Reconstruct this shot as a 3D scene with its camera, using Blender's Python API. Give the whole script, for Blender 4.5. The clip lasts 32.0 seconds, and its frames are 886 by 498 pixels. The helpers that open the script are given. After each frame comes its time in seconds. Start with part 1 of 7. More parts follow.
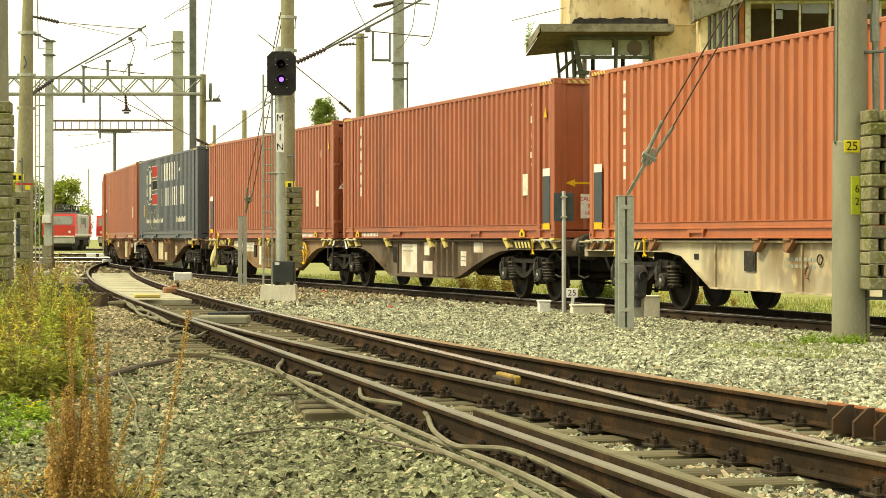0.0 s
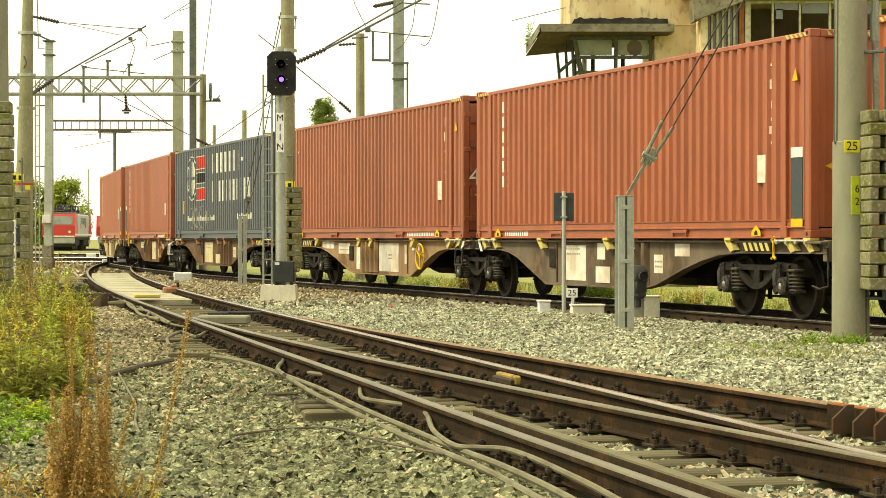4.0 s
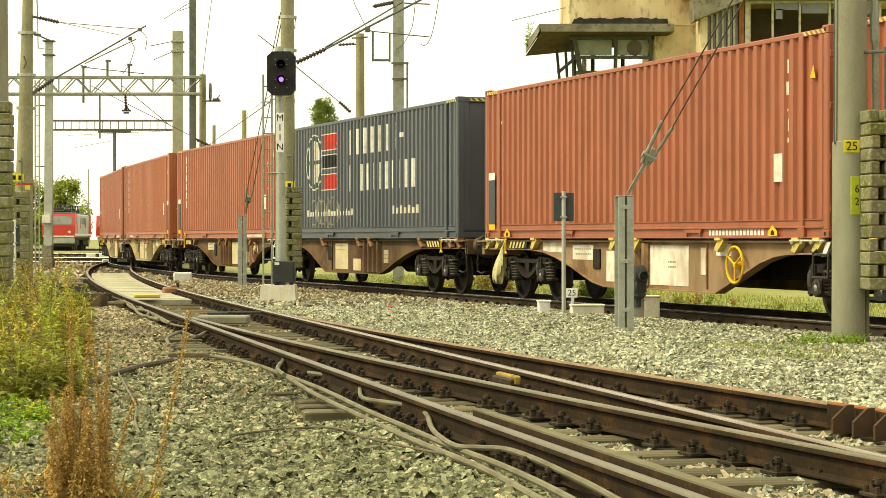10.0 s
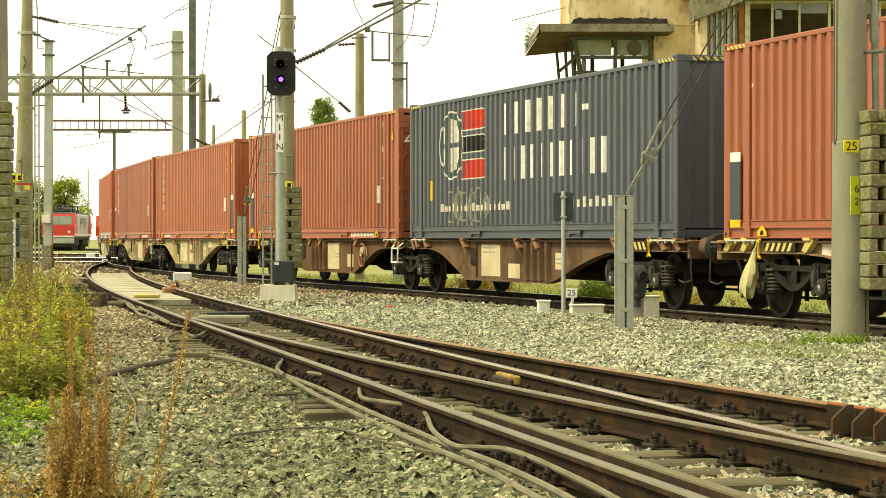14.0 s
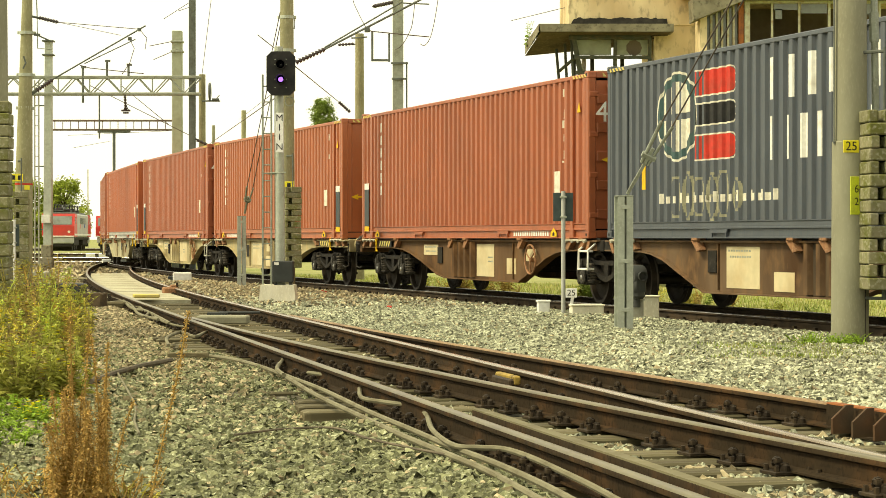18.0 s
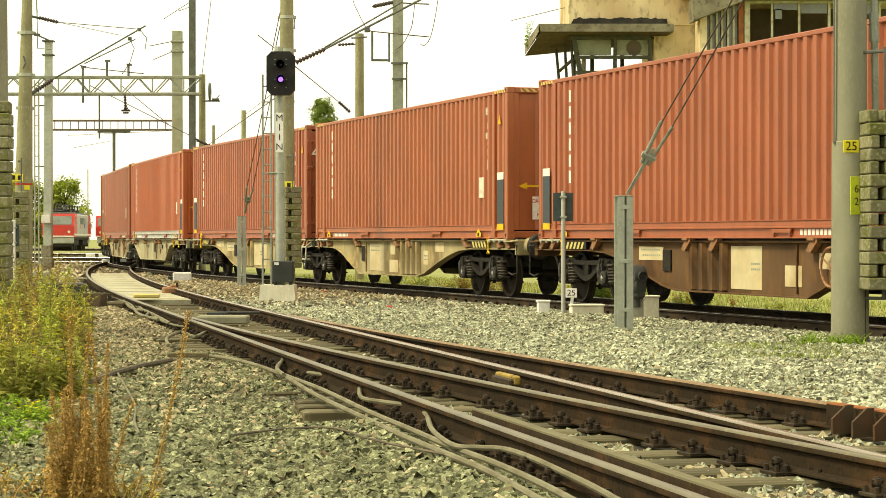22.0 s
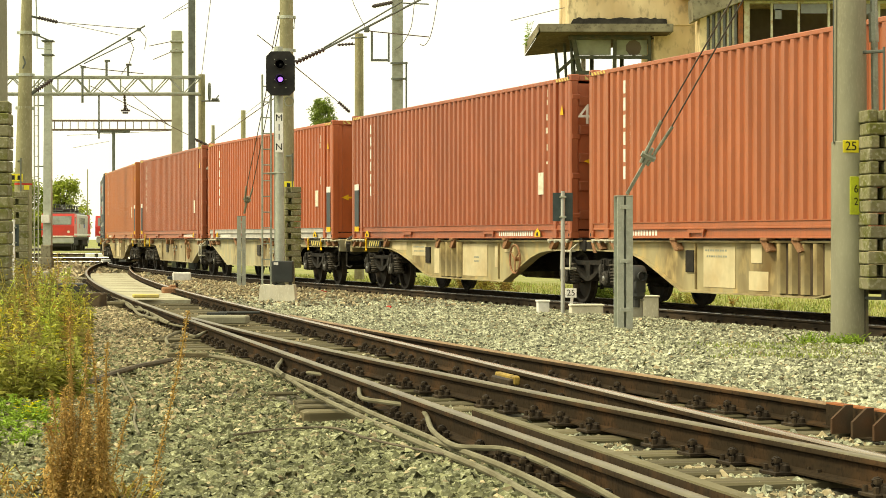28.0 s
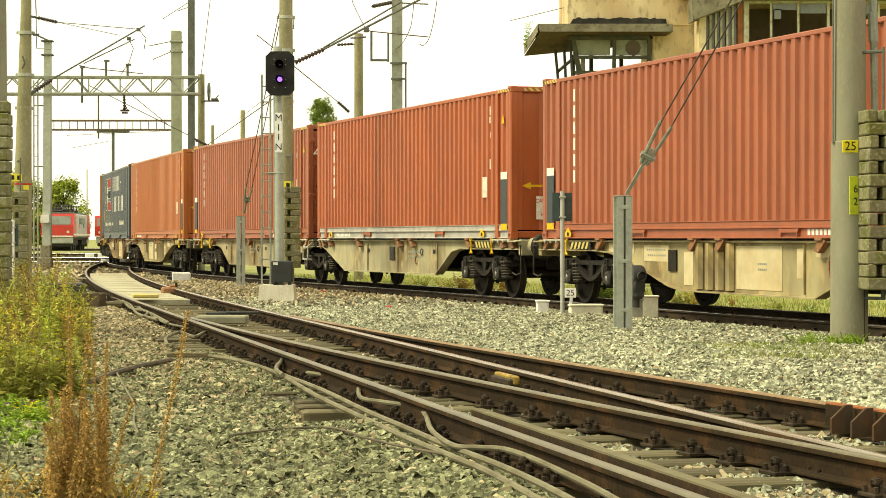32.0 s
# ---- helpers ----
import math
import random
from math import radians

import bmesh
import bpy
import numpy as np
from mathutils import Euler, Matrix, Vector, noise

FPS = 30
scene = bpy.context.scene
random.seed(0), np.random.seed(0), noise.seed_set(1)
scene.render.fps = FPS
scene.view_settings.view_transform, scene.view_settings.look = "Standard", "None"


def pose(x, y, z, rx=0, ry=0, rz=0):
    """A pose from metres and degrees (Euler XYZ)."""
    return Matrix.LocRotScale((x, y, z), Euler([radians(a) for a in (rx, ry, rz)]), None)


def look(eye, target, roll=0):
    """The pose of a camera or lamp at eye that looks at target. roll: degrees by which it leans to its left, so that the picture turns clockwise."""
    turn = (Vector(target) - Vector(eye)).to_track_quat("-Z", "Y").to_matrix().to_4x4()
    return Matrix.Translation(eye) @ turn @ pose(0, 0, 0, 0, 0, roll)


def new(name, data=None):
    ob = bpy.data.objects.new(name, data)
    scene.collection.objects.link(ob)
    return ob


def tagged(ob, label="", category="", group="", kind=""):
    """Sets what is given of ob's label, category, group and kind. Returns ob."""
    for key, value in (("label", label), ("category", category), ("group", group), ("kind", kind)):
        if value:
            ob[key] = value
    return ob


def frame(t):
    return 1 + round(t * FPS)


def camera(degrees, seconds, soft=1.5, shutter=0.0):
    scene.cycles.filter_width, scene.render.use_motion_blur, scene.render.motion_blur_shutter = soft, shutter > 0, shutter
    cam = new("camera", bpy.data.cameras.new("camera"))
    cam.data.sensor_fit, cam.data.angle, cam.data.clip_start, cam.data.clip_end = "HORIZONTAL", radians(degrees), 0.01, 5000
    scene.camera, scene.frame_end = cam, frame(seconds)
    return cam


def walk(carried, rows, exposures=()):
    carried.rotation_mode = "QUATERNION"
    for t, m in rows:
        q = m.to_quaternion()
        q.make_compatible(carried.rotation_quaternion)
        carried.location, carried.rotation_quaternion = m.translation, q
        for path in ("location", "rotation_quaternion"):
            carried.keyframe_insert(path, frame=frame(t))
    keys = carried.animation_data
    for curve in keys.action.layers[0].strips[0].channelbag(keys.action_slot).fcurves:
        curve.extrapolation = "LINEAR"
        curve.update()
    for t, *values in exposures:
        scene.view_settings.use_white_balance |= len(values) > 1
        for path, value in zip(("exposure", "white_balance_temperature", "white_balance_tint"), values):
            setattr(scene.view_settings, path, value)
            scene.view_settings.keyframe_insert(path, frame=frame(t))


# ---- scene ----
cam = camera(23.59, 32.0, soft=0.2)
EYE = (0.0, 0.0, 1.155)


def gaze(yaw):
    """Level tripod head, 0.29 degrees down, panned by yaw degrees to the right."""
    return pose(*EYE, 90 - 0.29, 0, -yaw)


walk(cam, [(0, gaze(-0.016)), (8, gaze(-0.014)), (16, gaze(0.0)), (24, gaze(0.004)), (32, gaze(0.026))], [(0, 0.1, 7700, 0), (32, 0.1, 7700, 0)])

# ---- light: bright overcast sky ----
world = bpy.data.worlds.new("overcast_sky")
scene.world = world
world.use_nodes = True
wn, wl = world.node_tree.nodes, world.node_tree.links
wn.clear()
sky = wn.new("ShaderNodeTexSky")
sky.sky_type, sky.sun_disc = "NISHITA", False
sky.sun_elevation, sky.sun_rotation = radians(51), radians(260)
veil = wn.new("ShaderNodeMix")
veil.data_type = "RGBA"
veil.inputs[0].default_value = 0.93
veil.inputs[7].default_value = (9.3, 9.1, 8.5, 1)
bg = wn.new("ShaderNodeBackground")
bg.inputs[1].default_value = 0.137
wo = wn.new("ShaderNodeOutputWorld")
wl.new(sky.outputs[0], veil.inputs[6])
wl.new(veil.outputs[2], bg.inputs[0])
wl.new(bg.outputs[0], wo.inputs[0])
sun = new("sun", bpy.data.lights.new("sun", "SUN"))
sun.data.energy, sun.data.angle, sun.data.color = 3.7, radians(12), (1.0, 0.91, 0.74)
sun.matrix_world = look((-30, -5, 38), (0, 0, 0))


# ---- materials ----
def mat(name, c1, c2=None, c3=None, scale=6.0, grain=60.0, rough=0.7, metal=0.0, bump=0.15, own=False, vary=0.0, island=0.0,
        stretch=(1, 1, 1), edge=0.55, gloss=0.14, thin=0.0):
    """c1 mottled with c2 in large patches and c3 in small specks; own: c1 is the object's own colour; vary: brightness by object; island: by piece."""
    m = bpy.data.materials.new(name)
    m.use_nodes = True
    n, l = m.node_tree.nodes, m.node_tree.links
    b = n["Principled BSDF"]
    tc, mp = n.new("ShaderNodeTexCoord"), n.new("ShaderNodeMapping")
    mp.inputs["Scale"].default_value = stretch
    l.new(tc.outputs["Object"], mp.inputs[0])

    def noisy(s, detail=4.0):
        t = n.new("ShaderNodeTexNoise")
        t.inputs["Scale"].default_value, t.inputs["Detail"].default_value = s, detail
        l.new(mp.outputs[0], t.inputs["Vector"])
        return t.outputs["Fac"]

    def ramp(src, a, z):
        r = n.new("ShaderNodeMapRange")
        r.inputs[1].default_value, r.inputs[2].default_value = a, z
        l.new(src, r.inputs[0])
        return r.outputs[0]

    def mix(fac, a, z):
        x = n.new("ShaderNodeMix")
        x.data_type = "RGBA"
        for sock, val in ((x.inputs[0], fac), (x.inputs[6], a), (x.inputs[7], z)):
            if isinstance(val, (tuple, float)):
                sock.default_value = (*val, 1) if isinstance(val, tuple) else val
            else:
                l.new(val, sock)
        return x.outputs[2]

    col = c1
    if own:
        oi = n.new("ShaderNodeObjectInfo")
        col = oi.outputs["Color"]

        def tinted(k):
            x = n.new("ShaderNodeMix")
            x.data_type, x.blend_type = "RGBA", "MULTIPLY"
            x.inputs[0].default_value = 1.0
            l.new(oi.outputs["Color"], x.inputs[6])
            x.inputs[7].default_value = (*k, 1)
            return x.outputs[2]
        c2, c3 = [tinted(k) if k else None for k in (c2, c3)]
    if c2:
        col = mix(ramp(noisy(scale), edge - 0.12, edge + 0.16), col, c2)
    fine = noisy(grain, 6.0)
    if c3:
        col = mix(ramp(fine, 0.52, 0.72), col, c3)
    hs = n.new("ShaderNodeHueSaturation")
    if isinstance(col, tuple):
        hs.inputs["Color"].default_value = (*col, 1)
    else:
        l.new(col, hs.inputs["Color"])
    val = ramp(noisy(scale * 2.7), 0.25, 0.75)
    mr = n.new("ShaderNodeMapRange")
    mr.inputs[3].default_value, mr.inputs[4].default_value = 0.88, 1.12
    l.new(val, mr.inputs[0])
    out = mr.outputs[0]
    for amount, node, sock in ((vary, "ShaderNodeObjectInfo", "Random"), (island, "ShaderNodeNewGeometry", "Random Per Island")):
        if amount:
            r = n.new(node)
            q = n.new("ShaderNodeMapRange")
            q.inputs[3].default_value, q.inputs[4].default_value = 1 - amount, 1 + amount
            l.new(r.outputs[sock], q.inputs[0])
            mu = n.new("ShaderNodeMath")
            mu.operation = "MULTIPLY"
            l.new(out, mu.inputs[0])
            l.new(q.outputs[0], mu.inputs[1])
            out = mu.outputs[0]
    l.new(out, hs.inputs["Value"])
    l.new(hs.outputs[0], b.inputs["Base Color"])
    rr = n.new("ShaderNodeMapRange")
    rr.inputs[3].default_value, rr.inputs[4].default_value = max(0.05, rough - 0.12), min(1, rough + 0.12)
    l.new(fine, rr.inputs[0])
    l.new(rr.outputs[0], b.inputs["Roughness"])
    b.inputs["Metallic"].default_value = metal
    b.inputs["Specular IOR Level"].default_value = gloss
    if bump:
        bp = n.new("ShaderNodeBump")
        bp.inputs["Strength"].default_value, bp.inputs["Distance"].default_value = bump, 0.01
        l.new(fine, bp.inputs["Height"])
        l.new(bp.outputs[0], b.inputs["Normal"])
    if thin:
        tr, mx = n.new("ShaderNodeBsdfTranslucent"), n.new("ShaderNodeMixShader")
        mx.inputs[0].default_value = thin
        l.new(hs.outputs[0], tr.inputs[0])
        l.new(b.outputs[0], mx.inputs[1])
        l.new(tr.outputs[0], mx.inputs[2])
        l.new(mx.outputs[0], n["Material Output"].inputs[0])
    return m


PAINT = mat("container_paint", (0.4, 0.1, 0.05), (0.72, 0.76, 0.82), (0.86, 0.98, 1.08), scale=1.1, grain=26, rough=0.42, bump=0.05, own=True, stretch=(1, 1, 0.35), edge=0.66, gloss=0.5)
WPAINT = mat("wagon_paint", (0.4, 0.3, 0.2), (0.40, 0.29, 0.19), (1.3, 1.15, 0.95), scale=0.85, grain=4, rough=0.72, bump=0.04, own=True, stretch=(1, 1, 0.5), edge=0.56)
SILVER = mat("bare_grey_paint", (0.45, 0.44, 0.40), (0.34, 0.32, 0.28), scale=3, rough=0.6, bump=0.04)
WHITE = mat("white_paint", (0.78, 0.77, 0.70), (0.6, 0.57, 0.48), scale=5, rough=0.6, bump=0.03, edge=0.62)
CREAM = mat("cream_label", (0.70, 0.67, 0.55), (0.5, 0.45, 0.34), scale=6, rough=0.6, bump=0.03, edge=0.62)
YELLOW = mat("yellow_paint", (0.75, 0.47, 0.03), (0.5, 0.3, 0.04), scale=6, rough=0.6, bump=0.03, edge=0.64)
ACID = mat("yellow_green_enamel", (0.60, 0.68, 0.05), (0.5, 0.55, 0.06), scale=9, rough=0.4, bump=0.02, gloss=0.5)
LEMON = mat("yellow_enamel", (0.82, 0.72, 0.03), (0.7, 0.6, 0.05), scale=9, rough=0.4, bump=0.02, gloss=0.5)
REDMARK = mat("red_mark", (0.55, 0.05, 0.035), (0.4, 0.06, 0.04), scale=5, rough=0.6, bump=0.03)
BLACK = mat("black_paint", (0.02, 0.02, 0.02), (0.035, 0.033, 0.03), scale=6, rough=0.55, bump=0.03)
NAVY = mat("dark_slate_label", (0.055, 0.075, 0.085), (0.07, 0.07, 0.07), scale=6, rough=0.5, bump=0.03)
BOGIE = mat("oily_black_iron", (0.016, 0.0145, 0.012), (0.03, 0.025, 0.018), (0.045, 0.038, 0.03), scale=5, grain=24, rough=0.66, bump=0.15)
BOGIEGREY = mat("dusty_grey_iron", (0.042, 0.039, 0.033), (0.02, 0.018, 0.015), (0.10, 0.09, 0.072), scale=7, grain=30, rough=0.6, bump=0.15)
WHEEL = mat("wheel_steel", (0.028, 0.024, 0.019), (0.05, 0.038, 0.026), scale=4, grain=30, rough=0.6, metal=0.3, bump=0.1)
TREAD = mat("polished_steel", (0.5, 0.49, 0.46), (0.36, 0.33, 0.29), scale=3, rough=0.28, metal=0.9, bump=0.02, gloss=0.5)
RAILTOP = mat("rail_running_band", (0.16, 0.137, 0.068), (0.10, 0.078, 0.038), (0.21, 0.185, 0.105), scale=1.4, grain=14, rough=0.38, metal=0.35, bump=0.0, gloss=0.5)
BLACKRAIL = mat("oily_black_rail", (0.038, 0.029, 0.019), (0.075, 0.05, 0.028), scale=3, grain=30, rough=0.8, bump=0.2)
RUST = mat("rusty_rail_steel", (0.036, 0.025, 0.014), (0.095, 0.050, 0.022), (0.02, 0.015, 0.01), edge=0.6, scale=2.2, grain=30, rough=0.85, bump=0.25, vary=0.1, gloss=0.08)
GUARD = mat("worn_guard_rail_top", (0.15, 0.135, 0.075), (0.10, 0.085, 0.045), (0.19, 0.17, 0.105), scale=1.5, grain=12, rough=0.7, bump=0.1)
BRKT = mat("brown_bracket_steel", (0.065, 0.048, 0.03), (0.10, 0.05, 0.025), scale=4, rough=0.8, bump=0.15)
BROWNTOP = mat("rust_brown_rail_head", (0.24, 0.15, 0.065), (0.15, 0.085, 0.035), (0.30, 0.21, 0.11), scale=2, grain=16, rough=0.55, bump=0.05, gloss=0.4)
SHINY = mat("worn_bright_rail_head", (0.36, 0.30, 0.21), (0.27, 0.20, 0.12), scale=1.2, grain=14, rough=0.24, metal=0.75, bump=0.0, gloss=0.5)
ORUST = mat("orange_rust", (0.33, 0.12, 0.04), (0.2, 0.08, 0.04), scale=6, rough=0.8, bump=0.1)
CHAIR = mat("greasy_fastener_iron", (0.027, 0.020, 0.013), (0.055, 0.038, 0.02), (0.06, 0.044, 0.028), scale=12, grain=50, rough=0.6, bump=0.2, vary=0.25)
TIMBER = mat("weathered_sleeper_wood", (0.125, 0.110, 0.062), (0.075, 0.06, 0.034), (0.19, 0.17, 0.105), scale=5, grain=22, rough=0.85, bump=0.35, vary=0.3, stretch=(0.25, 2, 1))
STONE = mat("grey_ballast_stone", (0.385, 0.395, 0.272), (0.195, 0.205, 0.135), (0.585, 0.595, 0.45), scale=5, grain=55, rough=0.9, bump=0.9, island=0.6)
RSTONE = mat("rusty_brown_ballast_stone", (0.38, 0.32, 0.195), (0.22, 0.18, 0.105), (0.45, 0.40, 0.27), scale=4, grain=40, rough=0.9, bump=0.3, island=0.5)
OSTONE = mat("old_green_grey_ballast_stone", (0.195, 0.20, 0.108), (0.10, 0.11, 0.056), (0.40, 0.41, 0.28), scale=5, grain=55, rough=0.92, bump=0.9, island=0.6)
# darker than the stones, so this colour carries the shade in their gaps
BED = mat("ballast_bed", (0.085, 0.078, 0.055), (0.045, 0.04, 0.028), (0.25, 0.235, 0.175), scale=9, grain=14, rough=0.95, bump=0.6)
SOIL = mat("dry_grass_soil", (0.27, 0.275, 0.10), (0.17, 0.21, 0.05), (0.37, 0.34, 0.15), scale=0.6, grain=7, rough=0.95, bump=0.6)
PALEC = mat("pale_green_concrete", (0.36, 0.385, 0.28), (0.30, 0.315, 0.22), (0.40, 0.42, 0.32), scale=2, grain=40, rough=0.85, bump=0.1)
FARSTEEL = mat("brown_primed_steel", (0.15, 0.10, 0.075), (0.19, 0.17, 0.13), scale=2, rough=0.7, bump=0.05)
CHALK = mat("faint_chalk", (0.52, 0.50, 0.39), (0.34, 0.33, 0.26), scale=8, rough=0.9, bump=0.0)
TEAL = mat("dull_teal_paint", (0.06, 0.11, 0.11), (0.09, 0.12, 0.11), scale=6, rough=0.6, bump=0.0)
SPRAY = mat("faded_spray_paint", (0.33, 0.32, 0.22), (0.22, 0.215, 0.15), scale=5, rough=0.8, bump=0.0)
DULLG = mat("dull_thin_grass", (0.26, 0.36, 0.07), (0.33, 0.30, 0.1), scale=2, rough=0.7, bump=0.0, island=0.5, thin=0.35)
FADEDY = mat("faded_yellow_paint", (0.62, 0.51, 0.14), (0.5, 0.42, 0.2), scale=4, rough=0.7, bump=0.1)
CONC = mat("pale_concrete", (0.70, 0.67, 0.52), (0.55, 0.52, 0.39), (0.76, 0.74, 0.62), scale=2.5, grain=40, rough=0.85, bump=0.15, stretch=(1, 1, 0.4))
MOSSC = mat("mossy_concrete", (0.23, 0.215, 0.13), (0.135, 0.14, 0.04), (0.34, 0.335, 0.24), scale=5, grain=22, rough=0.92, bump=0.4, vary=0.18, edge=0.5)
POLEC = mat("grey_green_spun_concrete", (0.27, 0.265, 0.185), (0.22, 0.21, 0.145), (0.295, 0.29, 0.21), scale=2, grain=50, rough=0.85, bump=0.1, stretch=(1, 1, 0.3))
POLEB = mat("brown_weathered_concrete", (0.31, 0.295, 0.175), (0.21, 0.195, 0.11), (0.37, 0.355, 0.23), scale=1.6, grain=24, rough=0.9, bump=0.15, stretch=(1, 1, 0.5))
PALEP = mat("pale_painted_steel", (0.43, 0.46, 0.385), (0.34, 0.36, 0.295), (0.49, 0.52, 0.445), scale=4, grain=30, rough=0.6, metal=0.05, bump=0.06)
GALV = mat("galvanised_steel", (0.31, 0.335, 0.275), (0.22, 0.23, 0.18), (0.37, 0.39, 0.33), scale=4, grain=30, rough=0.6, metal=0.1, bump=0.06)
DGALV = mat("dull_grey_steel", (0.135, 0.15, 0.13), (0.095, 0.10, 0.085), scale=4, grain=30, rough=0.6, metal=0.1, bump=0.06)
DARKBOX = mat("dark_grey_cabinet", (0.045, 0.05, 0.048), (0.06, 0.06, 0.055), scale=3, rough=0.5, bump=0.05)
SIGNBACK = mat("blue_grey_sheet", (0.055, 0.075, 0.075), (0.07, 0.09, 0.085), scale=5, rough=0.5, bump=0.05)
INSUL = mat("dark_brown_porcelain", (0.035, 0.022, 0.018), (0.06, 0.04, 0.03), scale=9, rough=0.3, bump=0.0, gloss=0.5)
WIRE = mat("wire", (0.10, 0.085, 0.07), (0.15, 0.12, 0.09), scale=4, rough=0.6, metal=0.4, bump=0.0)
PLANK = mat("worn_crossing_slab", (0.43, 0.415, 0.29), (0.20, 0.175, 0.105), (0.50, 0.48, 0.36), scale=0.9, grain=12, rough=0.9, bump=0.3, edge=0.54, vary=0.04)
CABLE = mat("dusty_pale_cable", (0.195, 0.182, 0.118), (0.13, 0.115, 0.07), scale=3, grain=18, rough=0.8, bump=0.15)
DCABLE = mat("dark_cable", (0.10, 0.085, 0.06), (0.16, 0.13, 0.09), scale=4, rough=0.8, bump=0.1)
PLASTER = mat("stained_ochre_plaster", (0.74, 0.62, 0.37), (0.40, 0.25, 0.11), (0.30, 0.24, 0.14), edge=0.52, scale=0.5, grain=6, rough=0.9, bump=0.25, stretch=(1, 1, 0.45))
FASCIA = mat("grimy_roof_concrete", (0.27, 0.25, 0.17), (0.14, 0.125, 0.08), (0.09, 0.08, 0.055), scale=1.5, grain=9, rough=0.9, bump=0.2)
# grimy brown, darkened further to hold the shade under the slab
SOFFIT = mat("shaded_brown_soffit", (0.12, 0.09, 0.055), (0.07, 0.055, 0.035), (0.17, 0.14, 0.09), scale=1.5, grain=9, rough=0.9, bump=0.2)
TAR = mat("black_roof_tar", (0.03, 0.028, 0.024), (0.06, 0.055, 0.045), scale=4, rough=0.8, bump=0.3)
FRAME = mat("dark_green_window_steel", (0.075, 0.085, 0.06), (0.12, 0.11, 0.07), scale=5, rough=0.7, bump=0.1)
OLDFRAME = mat("peeling_cream_window_paint", (0.52, 0.52, 0.36), (0.36, 0.22, 0.11), scale=5, rough=0.75, bump=0.15, edge=0.6)
GREENWALL = mat("grimy_green_panel", (0.30, 0.325, 0.22), (0.2, 0.205, 0.135), scale=2, rough=0.7, bump=0.08)
# far darker than the outer plaster: the rooms' dimness is in the colour
ROOMDARK = mat("dim_interior_plaster", (0.16, 0.13, 0.09), (0.10, 0.08, 0.06), scale=1.5, rough=0.95, bump=0.1)
LOCORED = mat("red_locomotive_paint", (0.55, 0.035, 0.025), (0.45, 0.05, 0.04), scale=0.8, rough=0.4, bump=0.02, gloss=0.5)
BLUEM = mat("blue_mark_paint", (0.05, 0.09, 0.3), (0.07, 0.1, 0.25), scale=5, rough=0.5, bump=0.0)
LOCOGREY = mat("light_grey_locomotive_paint", (0.45, 0.46, 0.42), (0.36, 0.36, 0.33), scale=0.8, rough=0.45, bump=0.02)
LEAFT = mat("tree_leaf", (0.38, 0.44, 0.08), (0.24, 0.30, 0.055), scale=0.7, grain=9, rough=0.6, bump=0.0, island=0.5, thin=0.35)
LEAFR = mat("dark_green_tree_leaf", (0.26, 0.34, 0.08), (0.15, 0.20, 0.045), scale=0.7, grain=9, rough=0.6, bump=0.0, island=0.5, thin=0.3)
LEAFG = mat("fresh_green_leaf", (0.29, 0.42, 0.06), (0.19, 0.29, 0.045), scale=3, rough=0.55, bump=0.0, island=0.45, thin=0.35)
LEAFO = mat("olive_weed_leaf", (0.34, 0.36, 0.08), (0.24, 0.2, 0.06), scale=2.5, rough=0.65, bump=0.0, island=0.5, thin=0.35)
LEAFB = mat("dry_brown_weed", (0.47, 0.335, 0.115), (0.30, 0.205, 0.07), scale=5, rough=0.85, bump=0.0, island=0.5, thin=0.35)
LEAFS = mat("brown_dock_seed", (0.47, 0.315, 0.105), (0.31, 0.195, 0.065), scale=7, rough=0.85, bump=0.0, island=0.5, thin=0.25)
LEAFD = mat("dull_brown_weed", (0.33, 0.28, 0.10), (0.22, 0.18, 0.07), scale=3, rough=0.8, bump=0.0, island=0.5, thin=0.35)
LEAFL = mat("lime_green_weed_leaf", (0.50, 0.56, 0.12), (0.34, 0.40, 0.09), scale=2.5, rough=0.6, bump=0.0, island=0.5, thin=0.4)
LEAFY = mat("yellowing_weed", (0.62, 0.56, 0.13), (0.45, 0.40, 0.10), scale=3, rough=0.7, bump=0.0, island=0.5, thin=0.35)
FLOWER = mat("yellow_petal", (0.75, 0.68, 0.02), (0.65, 0.5, 0.02), scale=9, rough=0.6, bump=0.0)
STRAW = mat("dry_grass_blade", (0.43, 0.39, 0.15), (0.25, 0.31, 0.075), scale=0.5, rough=0.8, bump=0.0, island=0.5, edge=0.5, thin=0.35)
BARK = mat("bark", (0.10, 0.075, 0.045), (0.06, 0.045, 0.03), scale=6, grain=25, rough=0.95, bump=0.4)
ENAMEL = mat("white_enamel_sign", (0.82, 0.82, 0.78), (0.72, 0.71, 0.64), scale=9, rough=0.35, bump=0.0, edge=0.66, gloss=0.5)
PLASTICW = mat("white_plastic_cover", (0.78, 0.78, 0.72), (0.6, 0.58, 0.5), scale=4, rough=0.5, bump=0.05, edge=0.62)
BOXGREY = mat("pale_grey_box", (0.40, 0.40, 0.33), (0.3, 0.29, 0.22), scale=5, rough=0.7, bump=0.1)
SACK = mat("pale_yellow_plastic_sack", (0.62, 0.58, 0.30), (0.48, 0.43, 0.2), scale=9, rough=0.55, bump=0.2)
GLASS = mat("dirty_window_glass", (0.20, 0.22, 0.19), (0.14, 0.14, 0.11), scale=2, rough=0.12, bump=0.0, gloss=0.5)
GRIMY = mat("grimy_yellow_grease", (0.36, 0.25, 0.06), (0.12, 0.085, 0.03), scale=14, rough=0.6, bump=0.3)
